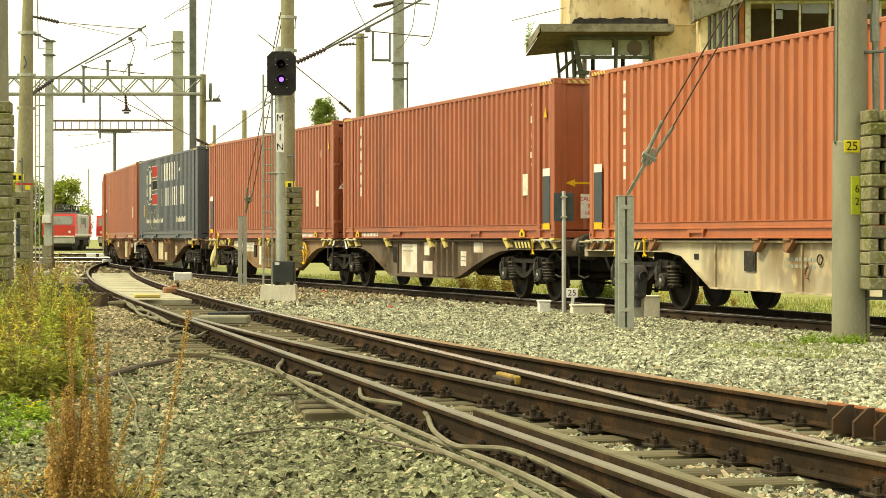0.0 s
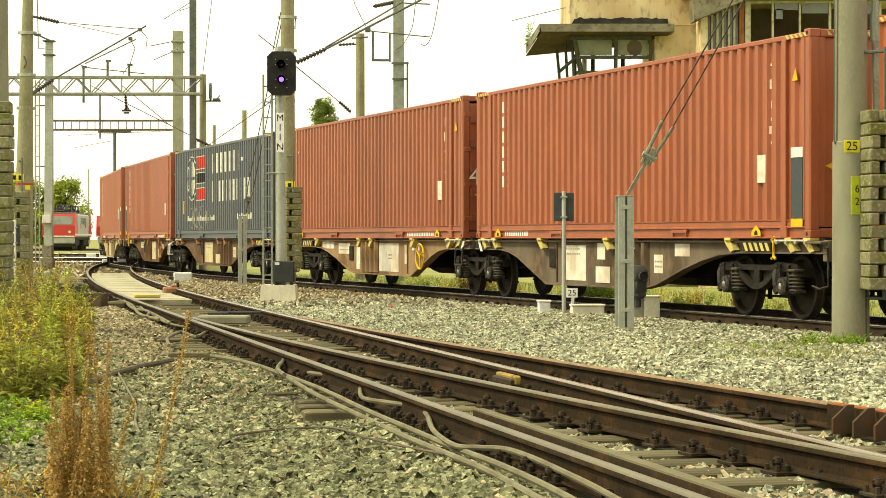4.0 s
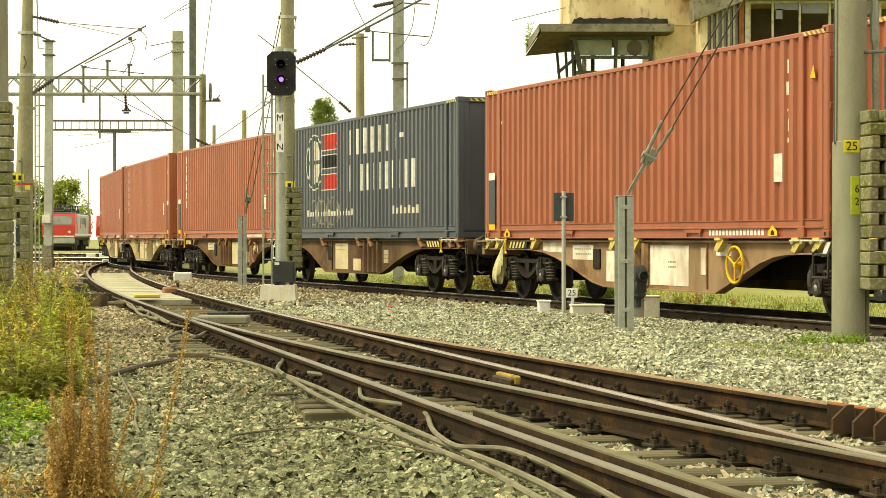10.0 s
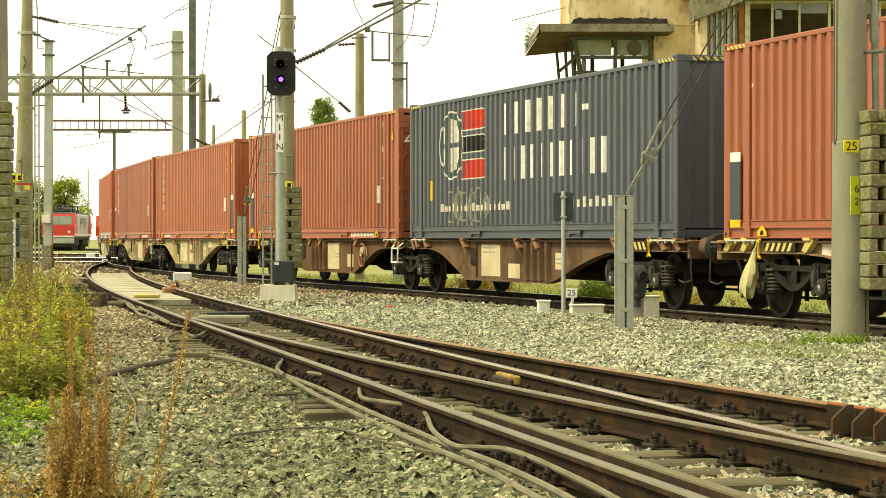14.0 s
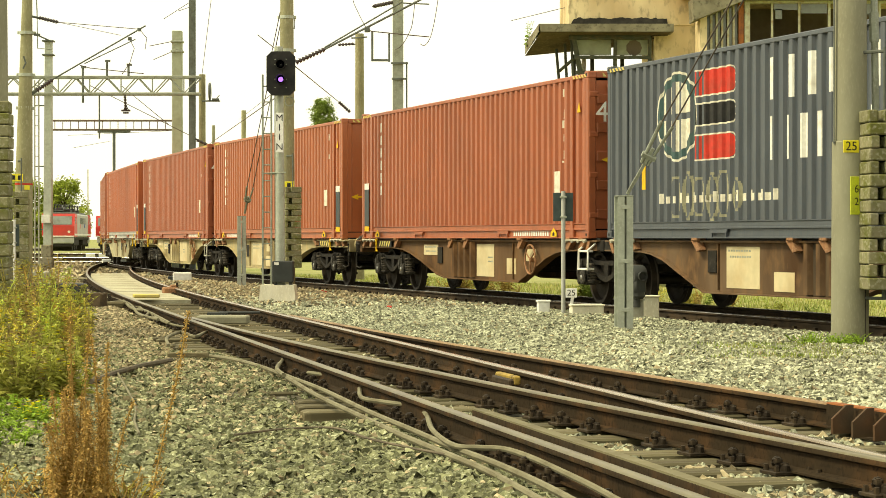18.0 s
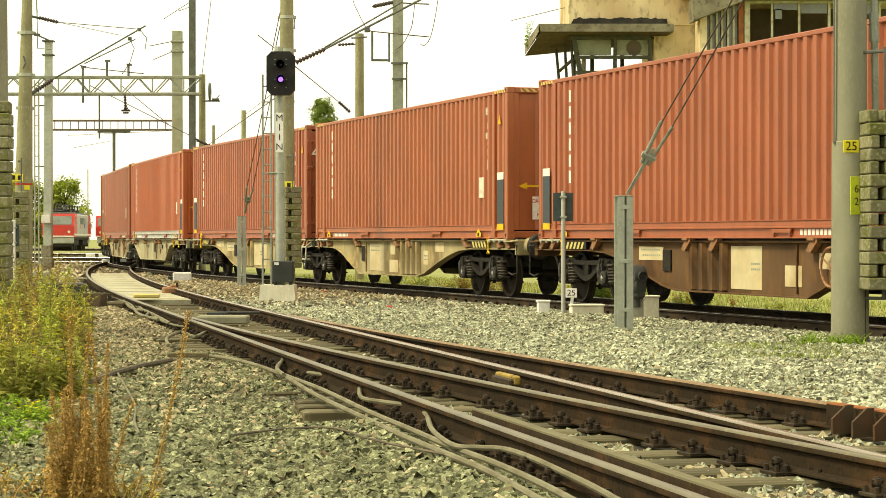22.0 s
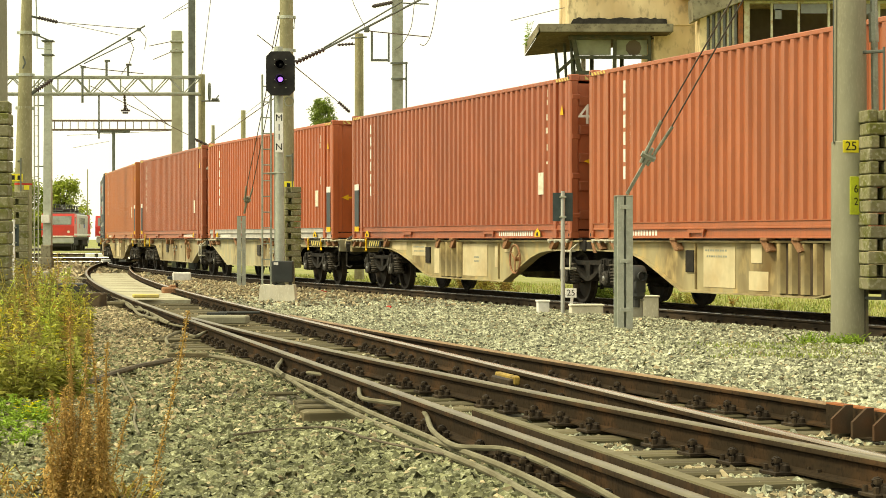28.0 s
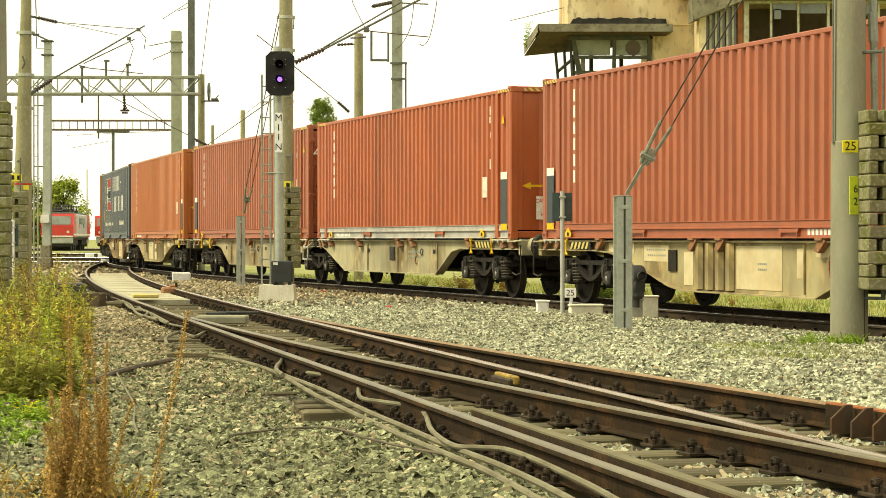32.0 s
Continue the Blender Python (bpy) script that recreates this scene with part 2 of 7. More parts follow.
LENS = mat("dark_lens", (0.01, 0.01, 0.012), rough=0.08, bump=0.0, gloss=0.5)


def lamp_mat(name, colour, power):
    m = bpy.data.materials.new(name)
    m.use_nodes = True
    b = m.node_tree.nodes["Principled BSDF"]
    b.inputs["Base Color"].default_value = (*colour, 1)
    b.inputs["Emission Color"].default_value = (*colour, 1)
    b.inputs["Emission Strength"].default_value = power
    return m


VIOLET = lamp_mat("violet_signal_lamp", (0.38, 0.16, 1.0), 1.6)


# ---- mesh helpers ----
class Geo:
    """Collects vertices and faces of one mesh."""

    def __init__(self):
        self.v, self.f = [], []

    def add(self, verts, faces):
        k = len(self.v)
        self.v += [tuple(p) for p in verts]
        self.f += [[i + k for i in q] for q in faces]
        return self

    def box(self, c, s, ch=0.0, m=None):
        """A box about c of size s, with chamfered edges, turned by m about its centre."""
        h = [a / 2 for a in s]
        ch = min(ch, *[a * 0.45 for a in h]) if ch else 0
        if not ch:
            vs = [(x * h[0], y * h[1], z * h[2]) for x in (-1, 1) for y in (-1, 1) for z in (-1, 1)]
            fs = [(0, 1, 3, 2), (4, 6, 7, 5), (0, 4, 5, 1), (2, 3, 7, 6), (0, 2, 6, 4), (1, 5, 7, 3)]
        else:
            vs, ix = [], {}
            for sx in (-1, 1):
                for sy in (-1, 1):
                    for sz in (-1, 1):
                        for ax in range(3):
                            p = [sx * h[0], sy * h[1], sz * h[2]]
                            for o in range(3):
                                if o != ax:
                                    p[o] -= (sx, sy, sz)[o] * ch
                            ix[(sx, sy, sz, ax)] = len(vs)
                            vs.append(p)
            fs = []
            for ax in range(3):
                a, b = [o for o in range(3) if o != ax]
                for s1 in (-1, 1):
                    q = []
                    for u, w in ((-1, -1), (1, -1), (1, 1), (-1, 1)):
                        k = [0, 0, 0]
                        k[ax], k[a], k[b] = s1, u, w
                        q.append(ix[(*k, ax)])
                    fs.append(q if (s1 > 0) == (ax != 1) else q[::-1])
                for u in (-1, 1):
                    for w in (-1, 1):
                        k1, k2 = [0, 0, 0], [0, 0, 0]
                        k1[ax], k2[ax] = -1, 1
                        for k in (k1, k2):
                            k[a], k[b] = u, w
                        fs.append([ix[(*k1, a)], ix[(*k2, a)], ix[(*k2, b)], ix[(*k1, b)]])
            for sx in (-1, 1):
                for sy in (-1, 1):
                    for sz in (-1, 1):
                        fs.append([ix[(sx, sy, sz, ax)] for ax in range(3)])
        if m is not None:
            vs = [m @ Vector(p) for p in vs]
        return self.add([(p[0] + c[0], p[1] + c[1], p[2] + c[2]) for p in vs], fs)

    def prism(self, poly, a, b, axis=1):
        """A polygon of (u, w) pushed from a to b along an axis; axis 1: u is x, w is z; 0: y, z; 2: x, y."""
        n = len(poly)
        put = {0: lambda u, w, d: (d, u, w), 1: lambda u, w, d: (u, d, w), 2: lambda u, w, d: (u, w, d)}[axis]
        vs = [put(u, w, a) for u, w in poly] + [put(u, w, b) for u, w in poly]
        fs = [[i, (i + 1) % n, n + (i + 1) % n, n + i] for i in range(n)] + [list(range(n))[::-1], list(range(n, 2 * n))]
        return self.add(vs, fs)

    def rod(self, p, q, r, r2=None, n=8):
        """A round bar from p to q, tapering from r to r2."""
        p, q = Vector(p), Vector(q)
        r2 = r if r2 is None else r2
        d = (q - p).normalized()
        a = d.orthogonal().normalized()
        b = d.cross(a)
        vs = [c + (a * math.cos(t) + b * math.sin(t)) * rr for c, rr in ((p, r), (q, r2)) for t in [2 * math.pi * i / n for i in range(n)]]
        fs = [[i, (i + 1) % n, n + (i + 1) % n, n + i] for i in range(n)] + [list(range(n))[::-1], list(range(n, 2 * n))]
        return self.add(vs, fs)

    def pipe(self, pts, r, n=6):
        """A bent tube through pts."""
        pts = [Vector(p) for p in pts]
        k0, rings = len(self.v), []
        for i, p in enumerate(pts):
            d = (pts[min(i + 1, len(pts) - 1)] - pts[max(i - 1, 0)]).normalized()
            a = d.cross(Vector((0, 0, 1)))
            a = a.normalized() if a.length > 0.05 else Vector((1, 0, 0))
            b = d.cross(a)
            rings.append(len(self.v))
            self.v += [tuple(p + (a * math.cos(t) + b * math.sin(t)) * r) for t in [2 * math.pi * j / n for j in range(n)]]
        for s, e in zip(rings, rings[1:]):
            self.f += [[s + j, s + (j + 1) % n, e + (j + 1) % n, e + j] for j in range(n)]
        self.f += [[rings[0] + j for j in range(n)][::-1], [rings[-1] + j for j in range(n)]]
        return self

    def lathe(self, prof, n=20, axis=1, c=(0, 0, 0)):
        """A profile of (radius, along) spun about an axis through c."""
        k = len(self.v)
        for r, d in prof:
            for j in range(n):
                u, w = r * math.cos(2 * math.pi * j / n), r * math.sin(2 * math.pi * j / n)
                p = {0: (d, u, w), 1: (u, d, w), 2: (u, w, d)}[axis]
                self.v.append((p[0] + c[0], p[1] + c[1], p[2] + c[2]))
        for i in range(len(prof) - 1):
            self.f += [[k + i * n + j, k + i * n + (j + 1) % n, k + (i + 1) * n + (j + 1) % n, k + (i + 1) * n + j] for j in range(n)]
        self.f += [[k + j for j in range(n)][::-1], [k + (len(prof) - 1) * n + j for j in range(n)]]
        return self

    def mesh(self, name, material, smooth=False):
        me = bpy.data.meshes.new(name)
        me.from_pydata(self.v, [], self.f)
        b = bmesh.new()
        b.from_mesh(me)
        bmesh.ops.recalc_face_normals(b, faces=b.faces)
        b.to_mesh(me)
        b.free()
        me.materials.append(material)
        if smooth:
            me.shade_smooth()
            me.set_sharp_from_angle(angle=radians(42))
        return me


def part(name, geo, material, parent=None, label="", smooth=False, m=None):
    """One mesh object under a thing or a part."""
    data = geo.mesh(name, material, smooth) if isinstance(geo, Geo) else geo
    ob = new(name, data)
    ob.parent = parent
    if m is not None:
        ob.matrix_basis = m
    return tagged(ob, label)


def thing(name, label, category, m=None, group="", kind=""):
    ob = new(name)
    ob.empty_display_size = 0.2
    if m is not None:
        ob.matrix_basis = m
    return tagged(ob, label, category, group, kind)


def text_mesh(body, size, depth, material):
    """Raised letters in the built-in font, centred, standing in the xz plane and facing -y."""
    cu = bpy.data.curves.new("letters", "FONT")
    cu.body, cu.size, cu.extrude = body, size, depth
    cu.align_x, cu.align_y = "CENTER", "CENTER"
    ob = bpy.data.objects.new("letters", cu)
    me = bpy.data.meshes.new_from_object(ob)
    bpy.data.objects.remove(ob)
    bpy.data.curves.remove(cu)
    me.transform(Matrix.Rotation(radians(90), 4, "X"))
    me.materials.clear()
    me.materials.append(material)
    return me


def turned(ax, deg):
    return Matrix.Rotation(radians(deg), 3, ax)


# ---- the plan: tracks ----
HEAD = 12.893
F2 = math.tan(radians(HEAD))


def step_path(x, y, heading, bends, step=0.5):
    """A centre line from (x, y): heading in degrees to the left of +y, bends a list of (length, curvature per metre at its start, at its end)."""
    pts, h = [(x, y, heading)], radians(heading)
    for length, k0, k1 in bends:
        n = max(1, round(length / step))
        ds = length / n
        for i in range(n):
            h += (k0 + (k1 - k0) * (i + 0.5) / n) * ds
            x, y = x - math.sin(h) * ds, y + math.cos(h) * ds
            pts.append((x, y, math.degrees(h)))
    return pts


# the train's line, by distance from a point abreast of the bracket signs
TRAIN = step_path(15.11, 2.79, 18.13, [(40, 0.0004, 0.0001), (15, 0.0001, 0.0012), (15, 0.0012, -0.0061), (15, -0.0064, -0.0003), (15, -0.0003, -0.0067), (20, -0.0067, -0.0069), (80, -0.0069, -0.0069)])
TRAIN_S = np.linspace(-40, 160, len(TRAIN))
TRAIN_X, TRAIN_Y = np.array([p[0] for p in TRAIN]), np.array([p[1] for p in TRAIN])


def on_line(s):
    if s < -40:
        d = s + 40
        return Vector((TRAIN_X[0] - math.sin(radians(18.13)) * d, TRAIN_Y[0] + math.cos(radians(18.13)) * d, 0))
    return Vector((float(np.interp(s, TRAIN_S, TRAIN_X)), float(np.interp(s, TRAIN_S, TRAIN_Y)), 0))


# the near line (straight, then bending right to join the train's line) and the branch that leaves it
NEAR = step_path(2.619, 5.79, HEAD, [(31, 0, 0), (66, -1 / 570, -1 / 570)])
NEAR_Z = 0.055


def near_x(y):
    return -0.634 - F2 * (y - 20)


TOE, BEND = 37.04, 257.0
BRANCH = []
for i in range(61):
    d = 31.5 * i / 60
    off = d * d / (2 * BEND)
    a = radians(HEAD)
    x0, y0 = near_x(TOE) + math.sin(a) * d, TOE - math.cos(a) * d
    BRANCH.append((x0 + math.cos(a) * off, y0 + math.sin(a) * off, HEAD + math.degrees(d / BEND)))
BRANCH.reverse()


# ---- ground ----
def near_c(y):
    ys = [p[1] for p in NEAR]
    return np.interp(y, ys, [p[0] for p in NEAR])


def branch_c(y):
    ys = [p[1] for p in BRANCH]
    return np.where(np.asarray(y) > TOE, near_c(y), np.interp(y, ys, [p[0] for p in BRANCH]))


def train_c(y):
    return np.interp(y, TRAIN_Y[:330], TRAIN_X[:330])


def smooth(a, b, x):
    t = np.clip((x - a) / (b - a), 0, 1)
    return t * t * (3 - 2 * t)


def bed_z(x, y):
    """Height of the ballast: low in the tracks, a little higher between them, falling off outside."""
    x, y = np.asarray(x, float), np.asarray(y, float)
    a, b, t = near_c(y), branch_c(y), train_c(y)
    z = np.full(np.broadcast(x, y).shape, -0.170)
    left = smooth(a - 0.86, a - 1.2, x)
    bare = smooth(14.0, 14.6, y) * smooth(18.0, 17.2, y) + 0.8 * smooth(22.8, 23.6, y) * smooth(28.5, 27.0, y)
    z = z + left * (0.072 - 0.10 * bare * smooth(a - 2.2, a - 1.7, x))
    mid = smooth(b + 0.95, b + 1.5, x) * smooth(t - 1.25, t - 2.1, x)
    z = z + mid * 0.085 - 0.05 * smooth(t - 1.7, t - 1.25, x)
    z = z - smooth(a - 4.5, a - 6.5, x) * 0.16 - smooth(t + 2.2, t + 3.2, x) * 0.3
    z = z + 0.012 * np.sin(x * 3.1 + y * 0.7) * np.sin(y * 1.9 - x) + 0.01 * np.sin(y * 4.3 + x * 5.1)
    return z


def sheet(name, xs, ys, height, material):
    """A grid sheet; xs gives the columns of a row at y."""
    v, f = [], []
    n = 0
    for j, y in enumerate(ys):
        row = xs(y)
        n = len(row)
        v += [(float(x), float(y), float(z)) for x, z in zip(row, height(row, np.full(n, y)))]
    f = [[j * n + i, j * n + i + 1, (j + 1) * n + i + 1, (j + 1) * n + i] for j in range(len(ys) - 1) for i in range(n - 1)]
    return new(name, Geo().add(v, f).mesh(name, material, True))


g = Geo()
ring = [-2200, -600, -200, -60, 0, 60, 200, 600, 2200]
g.add([(x, y, -0.30) for y in ring for x in ring], [[j * 9 + i, j * 9 + i + 1, j * 9 + i + 10, j * 9 + i + 9] for j in range(8) for i in range(8)])
tagged(new("ground", g.mesh("ground", SOIL)), "flat ground of dry grass and soil", "ground", kind="structure")
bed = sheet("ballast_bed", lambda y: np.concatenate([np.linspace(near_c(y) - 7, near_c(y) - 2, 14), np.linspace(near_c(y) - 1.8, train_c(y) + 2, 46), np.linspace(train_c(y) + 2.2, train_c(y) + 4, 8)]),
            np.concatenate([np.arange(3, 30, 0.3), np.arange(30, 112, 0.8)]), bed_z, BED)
tagged(bed, "grey crushed stone ballast bed under the tracks", "ballast", kind="structure")


def stones(name, label, pts, size, material, parent, seed=1, sides=4):
    """Many broken stones in one mesh, each a squashed chunk with a smaller, tilted top and its own turn; nothing below, where it lies in the bed."""
    rng = np.random.default_rng(seed)
    n, k = len(pts), 2 * sides
    ang = (np.arange(sides) + 0.5) * 2 * math.pi / sides
    low = np.stack([np.cos(ang), np.sin(ang), np.full(sides, -0.75)], 1)
    top = np.stack([np.cos(ang) * 0.74, np.sin(ang) * 0.74, np.full(sides, 0.55)], 1)
    base = np.concatenate([low, top])
    v = base[None] + rng.uniform(-0.26, 0.26, (n, k, 3))
    v = v * (np.array([1.2, 0.85, 0.78]) * (0.65 + 0.7 * rng.random((n, 1, 3))))
    q = rng.normal(size=(n, 4)) * np.array([1.0, 0.24, 0.24, 1.0])
    q /= np.linalg.norm(q, axis=1, keepdims=True)
    w, x, y, z = q.T
    rot = np.stack([1 - 2 * (y * y + z * z), 2 * (x * y - z * w), 2 * (x * z + y * w), 2 * (x * y + z * w), 1 - 2 * (x * x + z * z), 2 * (y * z - x * w),
                    2 * (x * z - y * w), 2 * (y * z + x * w), 1 - 2 * (x * x + y * y)], 1).reshape(n, 3, 3)
    v = np.einsum("nij,nkj->nki", rot, v) * np.asarray(size).reshape(n, 1, 1) + np.asarray(pts)[:, None, :]
    loop = [j for i in range(sides) for j in (i, (i + 1) % sides, sides + (i + 1) % sides, sides + i)] + list(range(sides, k))
    starts = np.array([4 * i for i in range(sides + 1)])
    m = len(loop)
    f = (np.array(loop)[None] + (np.arange(n) * k)[:, None]).reshape(-1)
    me = bpy.data.meshes.new(name)
    me.vertices.add(n * k)
    me.vertices.foreach_set("co", v.reshape(-1).astype(np.float32))
    me.loops.add(len(f))
    me.loops.foreach_set("vertex_index", f.astype(np.int32))
    me.polygons.add(n * (sides + 1))
    me.polygons.foreach_set("loop_start", (starts[None] + (np.arange(n) * m)[:, None]).reshape(-1).astype(np.int32))
    me.update(calc_edges=True)
    me.shade_flat()
    me.materials.append(material)
    ob = new(name, me)
    ob.parent = parent
    return tagged(ob, label, kind="stuff")


rng = np.random.default_rng(7)


def scatter(y0, y1, density):
    """Points over the ballast between y0 and y1, over the wedge of ground in front of the train."""
    n = int(density * 0.225 * (y1 * y1 - y0 * y0))
    y = np.sqrt(y0 * y0 + (y1 * y1 - y0 * y0) * rng.random(n))
    x = (rng.random(n) * 2 - 1) * 0.225 * y
    a, b, t = near_c(y), branch_c(y), train_c(y)
    ok = (x < t - 1.35) & (x > a - 4.6)
    for c in (a, b):
        for s in (-0.7525, 0.7525):
            ok &= np.abs(x - c - s * 1.026) > 0.13
    inside = (x > a - 0.7) & (x < b + 0.7)
    ok &= ~inside | (rng.random(n) < 0.5)
    bare = ((y > 14.3) & (y < 17.6)) | ((y > 23.2) & (y < 27.8))
    ok &= ~(bare & (x > a - 1.34) & (x < a - 0.6)) | (rng.random(n) < 0.2)
    x, y = x[ok], y[ok]
    return x, y, bed_z(x, y)


def rusty(x, y):
    """Brown stones lie in and beside the near track and towards the far end."""
    return ((x > near_c(y) - 1.0) & (x < branch_c(y) + 0.9) & (rng.random(len(x)) < np.where(y < 21, 0.28, 0.75))) | (rng.random(len(x)) < np.clip((y - 14) / 18, 0, 0.85) * (x < near_c(y) + 0.5)) | (rng.random(len(x)) < np.clip((y - 37) / 10, 0.06, 0.94))


for y0, y1, density, mean, sides in ((8.3, 15, 2050, 0.022, 4), (15, 24, 1250, 0.023, 3), (24, 38, 900, 0.021, 3), (38, 70, 120, 0.031, 3), (70, 108, 9, 0.08, 3)):
    sx, sy, sz = scatter(y0, y1, density)
    size = mean * (0.35 + 1.25 * rng.random(len(sx)) ** 1.8)
    brown = rusty(sx, sy)
    old = (sx < near_c(sy) - 0.9) & ~brown
    for which, material, label in ((~brown & ~old, STONE, "loose grey crushed stones"), (old, OSTONE, "old dark green-grey crushed stones"), (brown, RSTONE, "rust-stained brown crushed stones")):
        p = np.stack([sx[which], sy[which], sz[which] + size[which] * (0.05 + 0.5 * rng.random(which.sum()))], 1)
        stones("ballast_stones", label, p, size[which], material, bed, int(y0) + len(label), sides)

# ---- tracks ----
PROFILE = [(-0.018, 0), (0.018, 0), (0.029, -0.004), (0.036, -0.014), (0.036, -0.04), (0.009, -0.055), (0.009, -0.135), (0.075, -0.15), (0.075, -0.16), (-0.075, -0.16), (-0.075, -0.15), (-0.009, -0.135), (-0.009, -0.055), (-0.036, -0.04), (-0.036, -0.014), (-0.029, -0.004)]


def rail(path, side, z, parent, label="", top=None, profile=PROFILE, name="rail", web=None):
    """A rail at a sideways distance (right positive) from a centre line; the head's crown has the worn steel."""
    v, f, n = [], [], len(profile)
    for x, y, h in path:
        c, s = math.cos(radians(h)), math.sin(radians(h))
        v += [(x + c * (side + u), y + s * (side + u), z + w) for u, w in profile]
    for i in range(len(path) - 1):
        f += [[i * n + j, i * n + (j + 1) % n, (i + 1) * n + (j + 1) % n, (i + 1) * n + j] for j in range(n)]
    caps = [list(range(n)), [(len(path) - 1) * n + j for j in range(n)][::-1]]
    me = bpy.data.meshes.new(name)
    me.from_pydata(v, [], f + caps)
    me.materials.append(web or RUST)
    me.materials.append(top or RAILTOP)
    crown = (0, 1, n - 1) if n < 10 else (0, 1, 2, n - 2, n - 1)
    idx = [1 if j in crown else 0 for _ in range(len(path) - 1) for j in range(n)] + [0, 0]
    me.polygons.foreach_set("material_index", idx)
    b = bmesh.new()
    b.from_mesh(me)
    bmesh.ops.recalc_face_normals(b, faces=b.faces)
    b.to_mesh(me)
    b.free()
    me.shade_smooth()
    me.set_sharp_from_angle(angle=radians(36))
    return part(name, me, None, parent, label)


G = 0.7525
near_track = thing("near_track", "rusty railway turnout in front of the train, on timber sleepers", "railway track", kind="structure")
rail(NEAR, -G, NEAR_Z, near_track)
rail(NEAR, G, NEAR_Z, near_track, top=SHINY)
cut = [p for p in BRANCH if TOE - p[1] > 6.2]
rail(cut, -G, NEAR_Z - 0.002, near_track)
rail(cut, G, NEAR_Z - 0.002, near_track, top=BROWNTOP)
# guard rails beside the outer rails at the crossing
UP = [(u * 1.05, w) for u, w in [(-0.034, 0.022), (0.034, 0.022), (0.036, 0.012), (0.036, -0.13), (-0.036, -0.13), (-0.036, 0.012)]]
near_cut = [p for p in NEAR if p[1] < 13.9]
rail(near_cut, -G + 0.125, NEAR_Z, near_track, "flat-topped guard rail", top=GUARD, profile=UP, name="guard_rail")
br_cut = [p for p in BRANCH if p[1] < 14.0]
rail(br_cut, G - 0.125, NEAR_Z, near_track, "orange-rusted guard rail", top=ORUST, profile=UP, name="guard_rail")
for d in (13.4, 12.78, 12.16):
    p = min(BRANCH, key=lambda q: abs(q[1] - d))
    g = Geo()
    for o in (-0.13, 0.13):
        g.prism([(-0.03, 0.055), (-0.08, 0.055), (-0.18, -0.03), (-0.18, -0.125), (-0.03, -0.125)], o - 0.012, o + 0.012, 1)
    part("guard_rail_bracket", g, BRKT, near_track, "triangular steel bracket", m=pose(p[0] + math.cos(radians(p[2])) * (G - 0.16), p[1] + math.sin(radians(p[2])) * (G - 0.16), NEAR_Z - 0.02, 0, 0, p[2]))

g = Geo().box((0, 0, -0.065), (1, 0.25, 0.13), 0.012)
SLEEPER = g.mesh("sleeper", TIMBER)
g = Geo().box((0, 0, 0.0), (0.36, 0.17, 0.022), 0.004)
for s in (-1, 1):
    g.box((s * 0.095, 0, 0.028), (0.03, 0.15, 0.045), 0.006)
    g.rod((s * 0.115, 0, 0.01), (s * 0.115, 0, 0.085), 0.014, n=6)
    g.rod((s * 0.115, 0, 0.055), (s * 0.115, 0, 0.078), 0.026, n=6)
    g.box((s * 0.088, 0, 0.048), (0.05, 0.075, 0.014), 0.004)
    g.pipe([(s * 0.10 + 0.028 * math.cos(t), 0.035, 0.055 + 0.028 * math.sin(t)) for t in np.linspace(-0.6, 3.9, 8)], 0.009, 5)
    for e in (-0.055, 0.055):
        g.rod((s * 0.155, e, 0), (s * 0.155, e, 0.045), 0.017, 0.014, 6)
FASTENER = g.mesh("rail_fastener", CHAIR)
rnd = random.Random(4)
y = 7.2
while y < 62:
    p = min(NEAR, key=lambda q: abs(q[1] - y))
    q = min(BRANCH, key=lambda r: abs(r[1] - y))
    c, s = math.cos(radians(p[2])), math.sin(radians(p[2]))
    two = y < TOE - 6.5
    far = (q[0] - p[0]) * c if two else 0.0
    length = 2.6 + max(0.0, far) + rnd.uniform(-0.08, 0.12)
    mid = far / 2 + rnd.uniform(-0.05, 0.05)
    ob = part("sleeper", SLEEPER, None, near_track, m=pose(p[0] + c * mid, p[1] + s * mid, NEAR_Z - 0.178, 0, 0, p[2] + rnd.uniform(-0.6, 0.6)) @ Matrix.Diagonal((length, 1, 1, 1)))
    spots = [(p, -G), (p, G)] + ([(q, -G), (q, G)] if two else [])
    for w, o in spots:
        k = w[0] + math.cos(radians(w[2])) * o, w[1] + math.sin(radians(w[2])) * o
        dy = (k[0] - p[0]) * s / c if w is q else (k[0] - p[0]) * s
        part("rail_fastener", FASTENER, None, near_track, m=pose(k[0], k[1], NEAR_Z - 0.166, 0, 0, w[2] + rnd.uniform(-2, 2)) @ Matrix.Diagonal((0.98, 1.05, 0.94, 1)))
    y += 0.62

